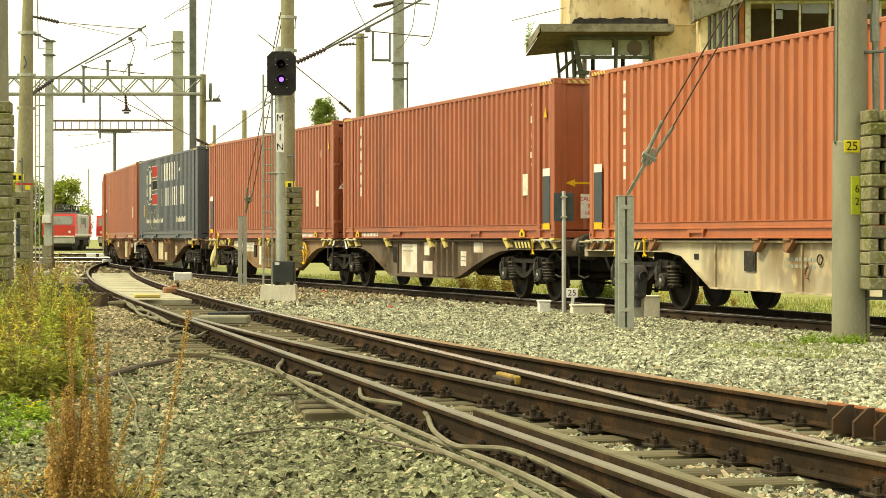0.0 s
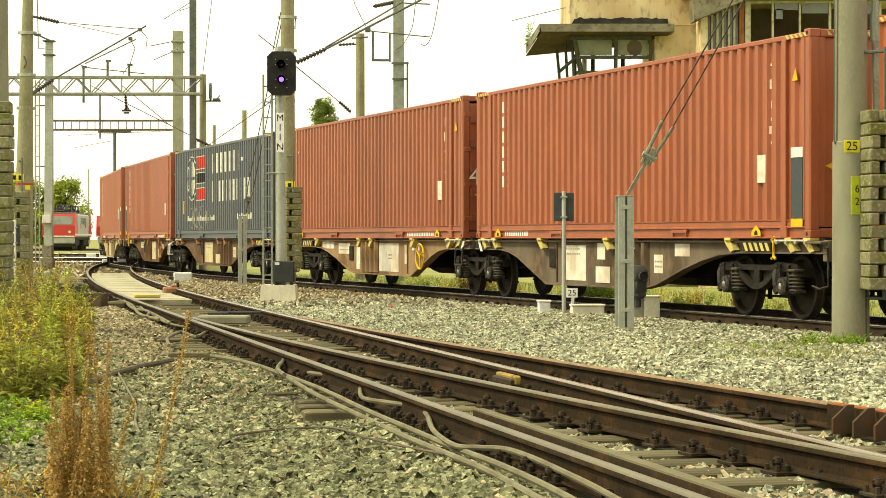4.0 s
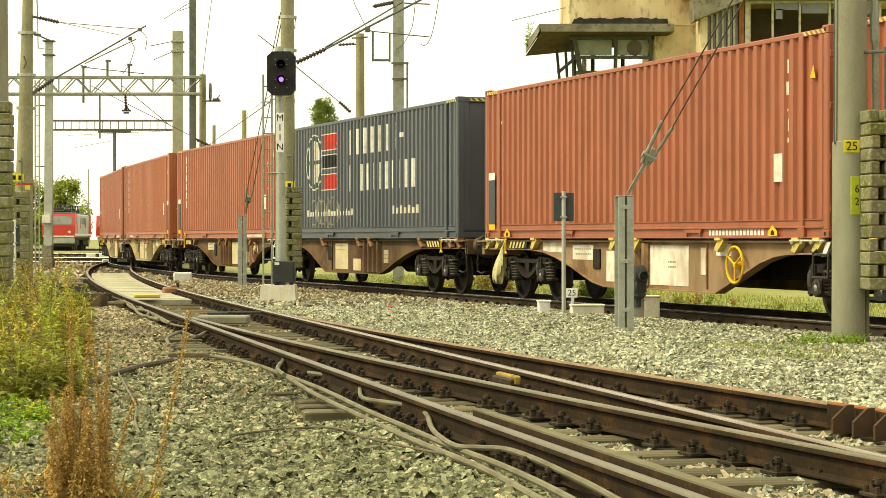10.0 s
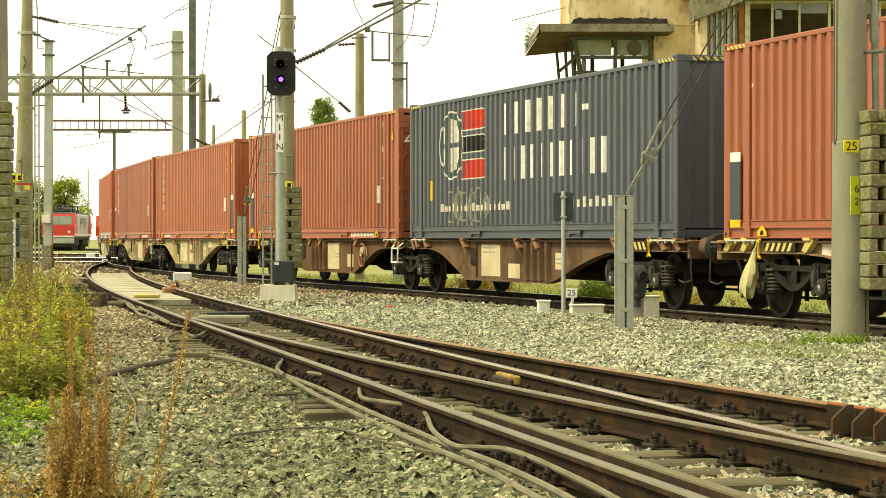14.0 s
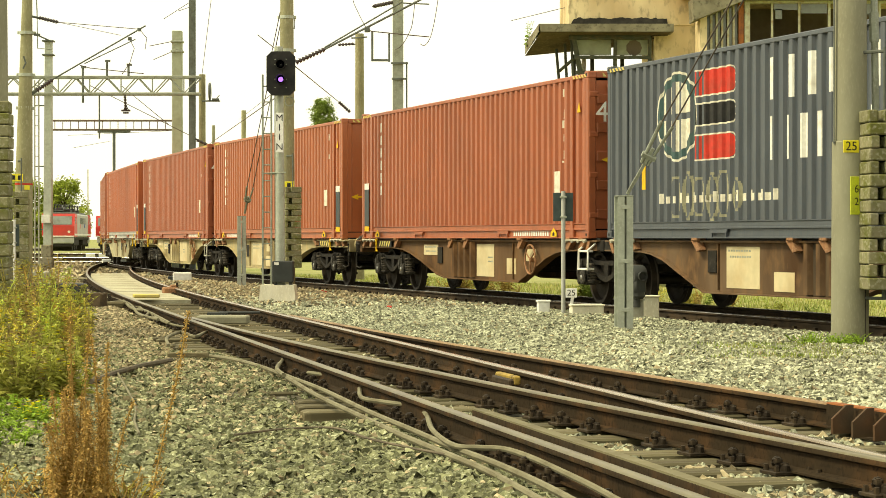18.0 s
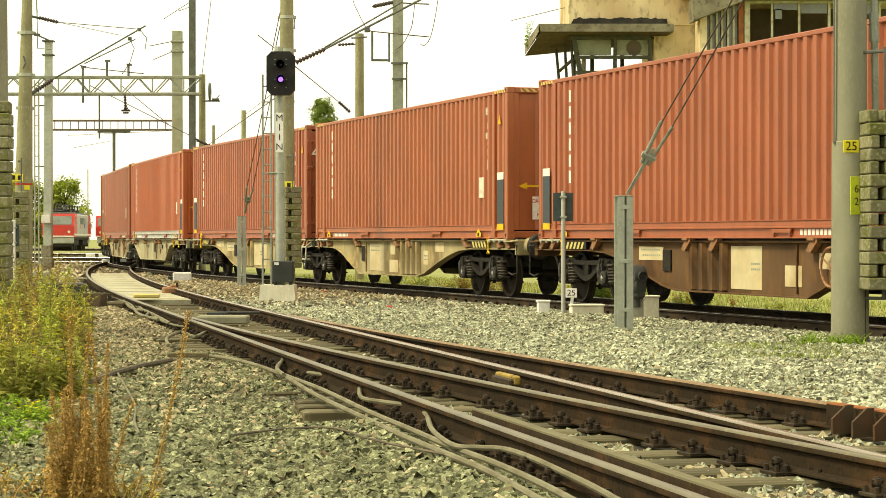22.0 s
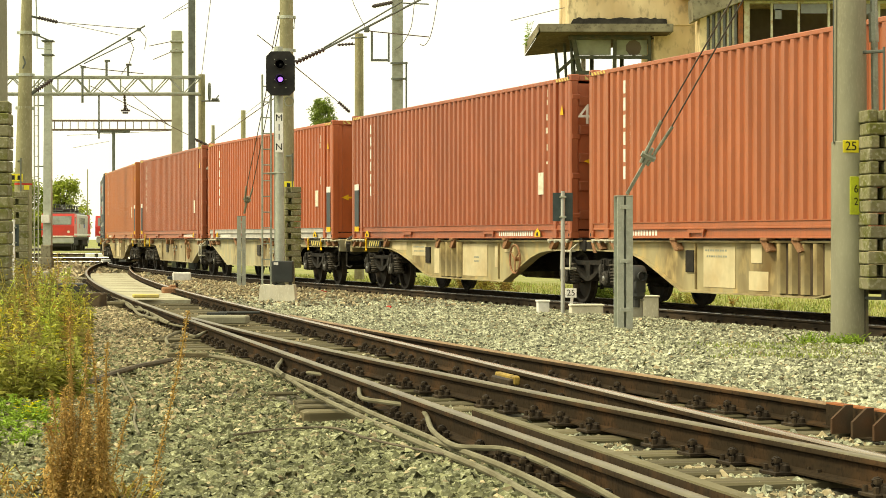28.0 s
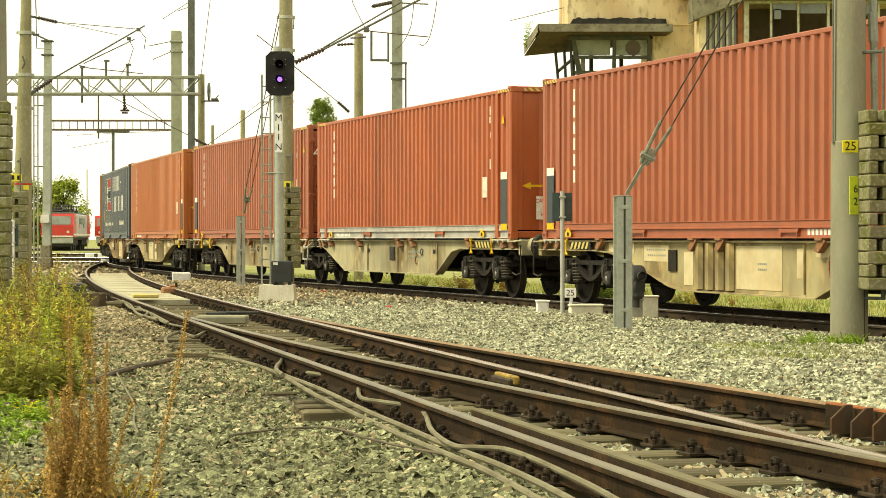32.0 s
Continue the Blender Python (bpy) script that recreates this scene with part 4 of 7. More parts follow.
def frame_geo():
    """Cast side frames with a sagging belly between the axles, centre beam and end beams."""
    g = Geo()
    sag = [(x, 0.405 + 0.29 * (abs(x) / 0.66) ** 1.8) for x in np.linspace(-0.66, 0.66, 13)]
    for s in (-1, 1):
        y0, y1 = s * 1.0 - 0.055, s * 1.0 + 0.055
        g.prism([(-1.28, 0.68), (-1.22, 0.79), (-0.62, 0.82), (-0.5, 0.77), (0.5, 0.77), (0.62, 0.82), (1.22, 0.79), (1.28, 0.68), (1.2, 0.66), (0.62, 0.69), (-0.62, 0.69), (-1.2, 0.66)], y0, y1, 1)
        for (xa, za), (xb, zb) in zip(sag, sag[1:]):
            g.prism([(xa, za), (xb, zb), (xb, zb + 0.085), (xa, za + 0.085)], y0 - 0.02, y1 + 0.02, 1)
        g.prism([(-0.4, 0.70), (0.4, 0.70), (0.2, 0.50), (-0.2, 0.50)], s * 0.97 - 0.02, s * 0.97 + 0.02, 1)
        g.box((0, s * 1.03, 0.60), (0.16, 0.06, 0.30), 0.01)
    g.box((0, 0, 0.62), (0.42, 1.86, 0.26), 0.03)
    for x in (-1.22, 1.22):
        g.box((x, 0, 0.66), (0.12, 1.95, 0.12), 0.01)
    return g


def damper_geo():
    """Rounded spring housing with a cap and a link."""
    return Geo().lathe([(0.06, -0.05), (0.10, -0.03), (0.105, 0.05), (0.115, 0.06), (0.115, 0.24), (0.09, 0.29), (0.02, 0.30)], 14, 2).box((0.0, 0.07, 0.1), (0.06, 0.05, 0.34), 0.012)


def axle_geo():
    g = Geo().box((0, 0, 0), (0.27, 0.20, 0.26), 0.035)
    g.lathe([(0.09, 0.09), (0.125, 0.10), (0.125, 0.135), (0.10, 0.15), (0.03, 0.152)], 14, 1)
    g.box((-0.24, 0.0, -0.07), (0.22, 0.17, 0.05), 0.01).box((0.24, 0.0, -0.07), (0.22, 0.17, 0.05), 0.01)
    for s in (-1, 1):
        g.box((s * 0.145, 0.03, 0.14), (0.03, 0.12, 0.36), 0.006)
        g.pipe([(s * 0.16, 0.11, 0.3), (s * 0.17, 0.13, 0.1), (s * 0.12, 0.13, -0.08)], 0.014, 5)
    return g


def spring_geo():
    g = Geo()
    for k in range(5):
        z = -0.02 + k * 0.052
        g.lathe([(0.085, z), (0.11, z + 0.008), (0.115, z + 0.018), (0.11, z + 0.028), (0.085, z + 0.036)], 12, 2)
    return g.lathe([(0.075, -0.05), (0.075, 0.26)], 10, 2).box((0, 0, 0.28), (0.24, 0.22, 0.04), 0.01)


def build_bogie(w, x):
    b = part("bogie", keep(("bogie",), frame_geo, BOGIE), None, w, "black two-axle bogie", m=pose(x, 0, 0))
    for a in (-0.9, 0.9):
        part("wheelset", keep(("wheelset",), wheel_geo, WHEEL, True), None, b, m=pose(a, 0, 0.46))
        for s in (-1, 1):
            part("axle_box", keep(("axle_box",), axle_geo, BOGIEGREY), None, b, m=pose(a, s * 1.0, 0.47, 0, 0, 0 if s > 0 else 180))
            part("coil_spring", keep(("coil_spring",), spring_geo, SPRING, True), None, b, m=pose(a - 0.25, s * 1.01, 0.42))
            part("damper", keep(("damper",), damper_geo, BOGIEGREY, True), None, b, m=pose(a + 0.25, s * 1.01, 0.42))
            part("axle_cap", keep(("axle_cap",), lambda: Geo().lathe([(0.0, 0.0), (0.055, 0.004), (0.075, 0.016), (0.075, 0.03)], 14, 1), TREAD, True), None, b, "bright worn axle cap", m=pose(a, s * 1.155, 0.47, 0, 0, 180 if s > 0 else 0))
    for s in (-1, 1):
        part("brake_rod", keep(("brake_rod",), lambda: Geo().rod((-1.2, 0, 0.3), (1.2, 0, 0.3), 0.02, n=6).box((-0.42, 0, 0.4), (0.05, 0.05, 0.3)).box((0.42, 0, 0.4), (0.05, 0.05, 0.3)), BOGIE), None, b, m=pose(0, s * 0.62, 0))
    return b


def spigot_geo():
    return Geo().prism([(-0.17, -0.10), (-0.05, -0.13), (0.15, 0.03), (0.15, 0.075), (-0.02, 0.07)], -0.03, 0.07, 1).box((0.0, 0.02, 0.06), (0.20, 0.16, 0.05), 0.012)


def build_wagon(buffer_end, belly, colour, label, jacobs, hook=None):
    """One half of a two-part articulated container flat; the buffer end lies at -x or +x."""
    w = thing("container_wagon", label, "wagon", group="halves of the articulated wagons")
    flip = pose(0, 0, 0, 0, 0, 180)
    f = Matrix.Identity(4) if buffer_end < 0 else flip
    kind = "a" if belly is BELLY_A else "b"

    def put(name, key, make, mt, m=None, label="", sm=False, parent=None):
        ob = part(name, keep((name, *key), make, mt, sm), None, parent or w, label, m=f @ (m or Matrix.Identity(4)) if parent is None else m)
        ob.color = (*colour, 1)
        return ob

    mirror = Matrix.Diagonal((1, -1, 1, 1))
    seen = Matrix.Identity(4) if buffer_end < 0 else mirror
    for s in (1, -1):
        put("solebar", (kind,), solebar(belly), WPAINT, None if s > 0 else mirror)
        for x in (2.85,) if kind == "a" else (-2.15, 0.6, 2.9):
            put("stiffener", (kind,), lambda: Geo().box((0, 1.085, 0.72), (0.03, 0.05, 0.70), 0.006), WPAINT, pose(x, 0, 0) if s > 0 else mirror @ pose(x, 0, 0))
        if kind == "a":
            mid = -0.55 if buffer_end < 0 else 0.0
            bay = put("rib_bay", (), lambda: Geo().box((0, 1.079, 0.72), (1.30, 0.008, 0.73), 0.002), RIBBAY, (Matrix.Identity(4) if s > 0 else mirror) @ pose(mid, 0, 0), "dark grimy ribbed bay")
            for x in (-0.52, -0.16, 0.2, 0.55):
                put("rib", (), lambda: Geo().prism([(-0.10, 1.083), (-0.055, 1.15), (0.055, 1.15), (0.10, 1.083)], 0.37, 1.08, 2), RIBBAY if abs(x) < 0.3 else WPAINT, pose(x, 0, 0), parent=bay)
    # black strips fill the gap below the container in place of its shade
    put("deck_edge", (), lambda: Geo().box((0, 0.99, 1.13), (14.0, 0.14, 0.06)).box((0, -0.99, 1.13), (14.0, 0.14, 0.06)), BLACK)
    put("centre_sill", (), lambda: Geo().box((0.4, 0, 0.80), (13.4, 0.5, 0.52), 0.02).box((0.9, 0, 0.72), (4.6, 1.7, 0.42), 0.03), BOGIE)
    for x in (-6.8, -5.6, -2.6, -0.4, 2.0, 4.4, 6.6):
        put("cross_beam", (), lambda: Geo().box((0, 0, 1.02), (0.22, 2.06, 0.14), 0.01), WPAINT, pose(x, 0, 0))
    put("headstock", (), lambda: Geo().box((-7.16, 0, 0.98), (0.14, 2.3, 0.30), 0.015).box((-7.0, 0, 1.095), (0.45, 2.5, 0.03), 0.004), WPAINT, None, "grimy end beam")
    for s in (-1, 1):
        bf = put("buffer", (), lambda: Geo().lathe([(0.03, -0.0), (0.17, 0.0), (0.13, -0.1), (0.105, -0.28), (0.09, -0.30), (0.09, -0.40)], 18, 0, (-7.2, 0, 0)), WPAINT, pose(0, s * 0.875, 1.0), sm=True)
        put("buffer_head", (), lambda: Geo().lathe([(0.09, -0.38), (0.22, -0.41), (0.24, -0.43), (0.22, -0.455), (0.05, -0.47)], 20, 0, (-7.2, 0, 0)), BOGIEGREY, parent=bf)
        put("handrail", (), lambda: Geo().pipe([(-7.18, 1.16, 1.02), (-7.32, 1.2, 1.02), (-7.34, 1.2, 0.75), (-7.34, 1.2, 0.5), (-7.1, 1.2, 0.46), (-6.9, 1.2, 0.5)], 0.016, 6), YELLOW if kind == "a" else BOGIEGREY, None if s > 0 else mirror)
        for k, x in enumerate((-6.75, -6.2, -4.3, -0.6, 0.35, 3.45, 5.9, 6.5)):
            put("container_spigot", ("yellow" if hook else "rust",), spigot_geo, hook or RUSTB, (pose(x, 1.12, 1.08) if s > 0 else mirror @ pose(x, 1.12, 1.08)), "yellow folding spigot" if hook else "rust-brown folding spigot")
    for k, x in enumerate((-6.3, 6.25)):
        gr = put("grab_rail", (), lambda: Geo().rod((-0.5, 1.21, 1.12), (0.5, 1.21, 1.12), 0.017, n=6), FADEDY if hook else CHALK, seen @ pose(x, 0, 0), "pale rail along the deck")
        for o in (-0.42, -0.14, 0.14, 0.42):
            put("knob", (), lambda: Geo().rod((0, 1.17, 1.115), (0, 1.235, 1.095), 0.03, n=7), CHALK, pose(o, 0, 0), parent=gr)
    put("coupling_hook", (), lambda: Geo().box((-7.32, 0, 0.98), (0.3, 0.06, 0.12), 0.02).pipe([(-7.38, 0.06, 0.98), (-7.62, 0.06, 0.8), (-7.72, 0, 0.72), (-7.62, -0.06, 0.8), (-7.38, -0.06, 0.98)], 0.025), BOGIE)
    put("brake_hose", (), lambda: Geo().pipe([(-7.2, 0.45, 0.9), (-7.42, 0.45, 0.82), (-7.55, 0.42, 0.6), (-7.62, 0.3, 0.5), (-7.68, 0.1, 0.62)], 0.025), BOGIE)
    hz = put("hazard_board", (), lambda: Geo().box((-5.15, 1.172, 1.03), (0.95, 0.012, 0.13)), BLACK, seen, "black and yellow hazard board")

    def bars():
        g = Geo()
        hazard(g, -5.6, -4.7, 0.97, 1.09, 1.179, 0.17)
        return g
    put("hazard_bars", (), bars, FADEDY, parent=hz)
    for k in (-4.55, -5.75):
        put("tie_hook", (), lambda: Geo().pipe([(0, 1.19, 1.17), (0.06, 1.2, 1.13), (0.0, 1.2, 1.08), (-0.06, 1.2, 1.13), (0, 1.19, 1.17)], 0.018).pipe([(0, 1.2, 1.08), (0, 1.2, 0.9), (0.06, 1.2, 0.86)], 0.02).pipe([(0, 1.2, 0.9), (-0.06, 1.2, 0.86)], 0.02), YELLOW, seen @ pose(k, 0, 0), "yellow steel tie hook") if k < -5 or kind == "b" else None
    put("articulation", (), lambda: Geo().box((6.95, 0, 0.82), (0.55, 0.5, 0.3), 0.04).box((7.1, 0, 1.02), (0.3, 2.2, 0.2), 0.02), BOGIE)
    put("reflector_plate", ("white" if hook else "rust",), lambda: Geo().prism([(6.60, 0.90), (6.72, 0.90), (6.86, 1.10), (6.74, 1.10)], 1.175, 1.183, 1), WHITE if hook else RUSTB, seen, "white slanting plate" if hook else "rusty slanting plate")
    build_bogie(w, -4.95 * (1 if buffer_end < 0 else -1))
    if jacobs:
        build_bogie(w, ARTIC / 2 * (1 if buffer_end < 0 else -1))
    return w


SPRING = mat("dusty_spring_steel", (0.085, 0.072, 0.055), (0.045, 0.038, 0.028), scale=9, rough=0.6, bump=0.05)
RIBBAY = mat("grimy_dark_ribbed_steel", (0.050, 0.038, 0.026), (0.12, 0.08, 0.045), scale=1.4, grain=12, rough=0.75, bump=0.08, stretch=(3, 1, 0.5))
WORNW = mat("rust_stained_white_paint", (0.74, 0.71, 0.60), (0.34, 0.20, 0.095), (0.60, 0.52, 0.38), scale=1.7, grain=7, rough=0.65, bump=0.04, edge=0.60, stretch=(1, 1, 0.6))
TANP = mat("yellowed_cream_patch", (0.60, 0.52, 0.32), (0.48, 0.37, 0.2), scale=1.6, grain=14, rough=0.7, bump=0.04)
RUSTB = mat("rust_brown_iron", (0.30, 0.15, 0.075), (0.2, 0.11, 0.06), (0.38, 0.24, 0.14), scale=6, grain=30, rough=0.75, bump=0.12)
RED = [(a * 0.82, b * 0.99, c * 0.72) if a > 0.2 else (a, b, c) for a, b, c in [(0.52, 0.125, 0.06), (0.43, 0.10, 0.055), (0.41, 0.10, 0.06), (0.070, 0.080, 0.092), (0.43, 0.10, 0.055), (0.47, 0.115, 0.06), (0.43, 0.10, 0.06), (0.50, 0.10, 0.042), (0.42, 0.10, 0.06), (0.52, 0.13, 0.045), (0.072, 0.084, 0.092), (0.52, 0.15, 0.05)]]
SHADE = ["bright orange-red", "brick-red", "faded brown-red", "slate grey", "orange-red", "orange-red", "brick-red", "deep orange-red", "brick-red", "orange", "slate grey", "orange"]
WCOL = [(0.50, 0.46, 0.33), (0.16, 0.13, 0.095), (0.29, 0.20, 0.115), (0.145, 0.095, 0.055), (0.14, 0.083, 0.042), (0.37, 0.32, 0.18), (0.38, 0.335, 0.19), (0.40, 0.375, 0.245), (0.35, 0.31, 0.195), (0.33, 0.29, 0.17), (0.32, 0.25, 0.15), (0.3, 0.24, 0.15)]
WNAME = ["cream", "dark brown", "rusty brown", "brown", "brown", "tan", "tan", "cream", "cream", "tan", "brown", "brown"]
BOXES, FLATS = [], []
for i in range(12):
    odd = i % 2 == 1
    slate = i in (3, 10)
    label = f"slate-grey corrugated steel container with pale lettering" if slate else f"{SHADE[i]} corrugated steel container with white markings"
    c = build_container(1 if odd else -1, RED[i], label, SILVER if i in (7,) else None)
    if slate:
        slate_marks(c)
        if odd:
            end_marks(c, -1, False, False)
    else:
        brown_marks(c, i)
        end_marks(c, -1, arrow=True, plate=odd, number=not odd, low=i in (0, 2))
    BOXES.append(c)
    kind_b = i in (0, 7, 8)
    w = build_wagon(-1 if odd else 1, BELLY_B if kind_b else BELLY_A, WCOL[i], f"{WNAME[i]} weathered articulated flat wagon carrying a container", odd, FADEDY if i in (1, 2) else None)
    # plates and fittings on the side that is seen
    rw = random.Random(30 + i)

    def plate(x, z, ww, h, mt=CREAM, label="pale data plate", y=1.079):
        part("data_plate", Geo().box((x, y, z), (ww, 0.008, h)), mt, w, label)
    if kind_b:
        g = Geo()
        for k in range(7):
            g.box((-0.15 - k * 0.13, 1.079, 0.86), (0.09, 0.004, 0.05)).box((-0.15 - k * 0.13, 1.079, 0.76), (0.08, 0.004, 0.05))
        tagged(part("lettering", g, GALV, w, "small grey lettering bars"), kind="stuff")
        part("ticket_holder", Geo().box((1.0, 1.09, 0.82), (0.36, 0.03, 0.3), 0.006).box((1.0, 1.107, 0.82), (0.28, 0.006, 0.22)), BOGIEGREY, w, "grey mesh ticket holder")
        part("lever", Geo().pipe([(-0.75, 1.1, 0.82), (-0.80, 1.12, 0.76), (-0.72, 1.12, 0.66), (-0.78, 1.11, 0.60)], 0.018), RUSTB, w, "rusty hanging lever")
        # black plates stand in for shaded square holes in the solebar
        for x in (2.85, -1.9):
            part("socket", Geo().box((x, 1.079, 0.87), (0.16, 0.006, 0.09)), BLACK, w, "dark square socket")
        part("tie_ring", Geo().pipe([(-1.12 + 0.07 * math.cos(t), 1.1, 0.86 + 0.07 * math.sin(t)) for t in np.linspace(0, 6.28, 12)], 0.011), BOGIEGREY, w)
    else:
        pale = {1: WORNW, 2: WORNW, 3: TANP, 4: TANP}.get(i, TANP)
        if odd:
            rows = ((2.05, 0.72, 1.08, 0.62), (0.82, 0.93, 0.34, 0.28), (0.75, 0.53, 0.62, 0.28), (-1.55, 0.74, 0.34, 0.30), (-2.45, 0.97, 0.55, 0.2))
        else:
            rows = ((2.15, 0.91, 0.95, 0.26), (3.55, 0.99, 1.05, 0.18), (0.93, 0.68, 0.34, 0.52), (-1.45, 0.72, 1.45, 0.64), (-2.72, 0.80, 0.22, 0.42), (-3.4, 0.98, 0.5, 0.18))
        if i == 4:
            rows = ((2.15, 0.91, 0.95, 0.22), (-1.26, 0.72, 1.0, 0.64), (-3.75, 0.84, 0.55, 0.22), (-2.72, 0.62, 0.5, 0.30))
        elif i in (3, 10, 11):
            rows = rows[:1] + rows[2:4]
        for x, z, ww, h in rows:
            plate(x, z, ww, h, pale, "pale painted panel")
        g = Geo()
        for k in range(9):
            g.box((2.5 - k * 0.085, 1.0845, 0.97), (0.055, 0.003, 0.03)).box((2.45 - k * 0.08, 1.0845, 0.88), (0.05, 0.003, 0.03))
        for k in range(5):
            g.box((-1.44 - k * 0.06, 1.0845, 0.78), (0.04, 0.003, 0.03)).box((-1.44 - k * 0.06, 1.0845, 0.70), (0.04, 0.003, 0.03))
        tagged(part("lettering", g, GALV, w, "small grey lettering bars"), kind="stuff")
        sgn = 1 if odd else -1
        part("ticket_holder", Geo().box((3.05 if odd else 1.5, 1.09, 0.80), (0.30, 0.03, 0.34), 0.006), BOGIE, w, "dark ticket holder")
    if not odd and i > 0:
        hw = part("handwheel", Geo().pipe([(-3.95 + 0.27 * math.cos(t), 1.17, 0.76 + 0.27 * math.sin(t)) for t in np.linspace(0, 2 * math.pi, 25)], 0.02, 6), YELLOW if i == 2 else RUSTB, w, "round brake handwheel")
        g = Geo().rod((-3.95, 1.05, 0.76), (-3.95, 1.18, 0.76), 0.04)
        for t in (0.5, 2.6, 4.7):
            g.rod((-3.95, 1.17, 0.76), (-3.95 + 0.27 * math.cos(t), 1.17, 0.76 + 0.27 * math.sin(t)), 0.014, n=6)
        part("spokes", g, YELLOW if i == 2 else RUSTB, hw)
        mt = WHITE if i == 4 else CHALK if i > 4 else BOGIEGREY
        st = part("step", Geo().box((-6.7, 1.20, 0.62), (0.44, 0.14, 0.035), 0.006), mt, w, "step frame of flat bar")
        part("tread", Geo().box((-6.7, 1.20, 0.93), (0.44, 0.10, 0.035), 0.006), mt, st)
        for x in (-6.91, -6.49):
            part("stile", Geo().pipe([(x, 1.10, 1.06), (x, 1.24, 0.95), (x, 1.25, 0.60)], 0.020, 5), mt, st)
    FLATS.append(w)

sack = thing("plastic_sack", "pale yellow plastic sack tied to the end of a wagon", "sack")
g = Geo()
for k in range(12):
    z = 1.0 - k * 0.062
    r = (0.02, 0.045, 0.065, 0.09, 0.12, 0.145, 0.165, 0.18, 0.185, 0.18, 0.165, 0.13)[k]
    g.v += [(5.78 + k * 0.022 + 0.82 * r * (1 + 0.22 * math.sin(4 * a + 0.5 * k) + 0.1 * math.sin(9 * a + k)) * math.cos(a), 1.25 + r * 0.6 * (1 + 0.2 * math.sin(6 * a)) * math.sin(a), z + (0.05 * math.sin(5 * a) if k > 9 else 0)) for a in [2 * math.pi * j / 16 for j in range(16)]]
for k in range(11):
    g.f += [[k * 16 + j, k * 16 + (j + 1) % 16, k * 16 + 16 + (j + 1) % 16, k * 16 + 16 + j] for j in range(16)]
g.f.append([176 + j for j in range(16)])
part("sack_body", g, SACK, sack, smooth=True)
part("sack_tie", Geo().pipe([(5.75, 1.19, 1.14), (5.76, 1.22, 1.07), (5.78, 1.25, 0.98)], 0.015), SACK, sack)


def travelled(t):
    """How far the line of the first container's middle has run, from its place at the start."""
    return 2.33804 * t + 0.012191 * t * t + 8.26e-6 * t ** 3


def car_pose(i, t, z=0.0):
    s = -10.712 - travelled(t) + BEHIND[i]
    a, b = on_line(s - 6.6), on_line(s + 6.6)
    u = (b - a).normalized()
    m = Matrix((u, Vector((-u.y, u.x, 0)), Vector((0, 0, 1)))).transposed().to_4x4()
    m.translation = (a + b) / 2 + Vector((0, 0, z))
    return m


def motions():
    """The train rolls forward, slowly gaining speed; its wheels turn with the way they cover."""
    times = [0.5 * k for k in range(65)]
    for i in range(12):
        walk(FLATS[i], [(t, car_pose(i, t)) for t in times])
        walk(BOXES[i], [(t, car_pose(i, t, DECK)) for t in times])
    walk(sack, [(t, car_pose(2, t)) for t in times])
    beat = [0.2 * k for k in range(161)]
    for w in FLATS:
        for b in w.children:
            if b.name.startswith("bogie"):
                for o in b.children:
                    if o.name.startswith("wheelset"):
                        x = o.location.x
                        walk(o, [(t, pose(x, 0, 0.46) @ Matrix.Rotation(-travelled(t) / 0.46, 4, "Y")) for t in beat])


# ---- poles, signals and line-side equipment ----
def spun_pole(x, y, r0, r1, height, material, label, base=-0.2):
    p = thing("catenary_pole", label, "pole", pose(x, y, base), "catenary poles")
    part("shaft", Geo().lathe([(r0, 0), (r1, height)], 24, 2), material, p, smooth=True)
    return p


def bands(p, zs, r):
    for z in zs:
        part("clamp_band", Geo().lathe([(r, z - 0.035), (r + 0.012, z - 0.035), (r + 0.012, z + 0.035), (r, z + 0.035)], 20, 2).box((r + 0.03, 0, z), (0.06, 0.05, 0.07), 0.008).box((-r - 0.03, 0, z), (0.06, 0.05, 0.07), 0.008), PALEP, p, "steel clamp band")


def weights(x, y, top, courses, w=0.46, h=0.150, deg=8, seed=1, arm=(0, 0)):
    """A stack of mossy concrete tensioning weights on a hanging rod, the slots turned from course to course."""
    r = random.Random(seed)
    s = thing("tension_weights", "stack of mossy grey concrete tensioning weights hung beside a pole", "counterweight", pose(x, y, top - courses * h, 0, 0, deg), "tensioning weight stacks")
    for k in range(courses):
        z = (k + 0.5) * h
        g = Geo()
        slot = 0.035
        a = 0.24 if k % 2 else 0.5
        lft, rgt = -w / 2, w / 2
        cut = lft + w * (0.28 if k % 2 else 0.72)
        if k % 2:
            g.box(((lft + cut - slot) / 2, 0, z), (cut - slot - lft, w, h * 0.94), 0.012).box(((cut + slot + rgt) / 2, 0, z), (rgt - cut - slot, w, h * 0.94), 0.012).box((0, 0.1, z), (w * 0.9, w * 0.6, h * 0.9), 0.01)
        else:
            g.box((0, 0, z), (w, w, h * 0.94), 0.014)
        part("weight_slab", g, MOSSC, s, m=pose(r.uniform(-0.008, 0.008), r.uniform(-0.008, 0.008), 0, 0, 0, r.uniform(-2.5, 2.5)))
    part("hanging_rod", Geo().rod((0, 0, courses * h - 0.05), (0, 0, courses * h + 0.75), 0.016).rod((0, 0, -0.12), (0, 0, 0.02), 0.03), DGALV, s)
    for z in (-0.1, courses * h + 0.7):
        part("guide_arm", Geo().rod((0, 0, z), (arm[0], arm[1], z), 0.02, n=6), DGALV, s)
    return s


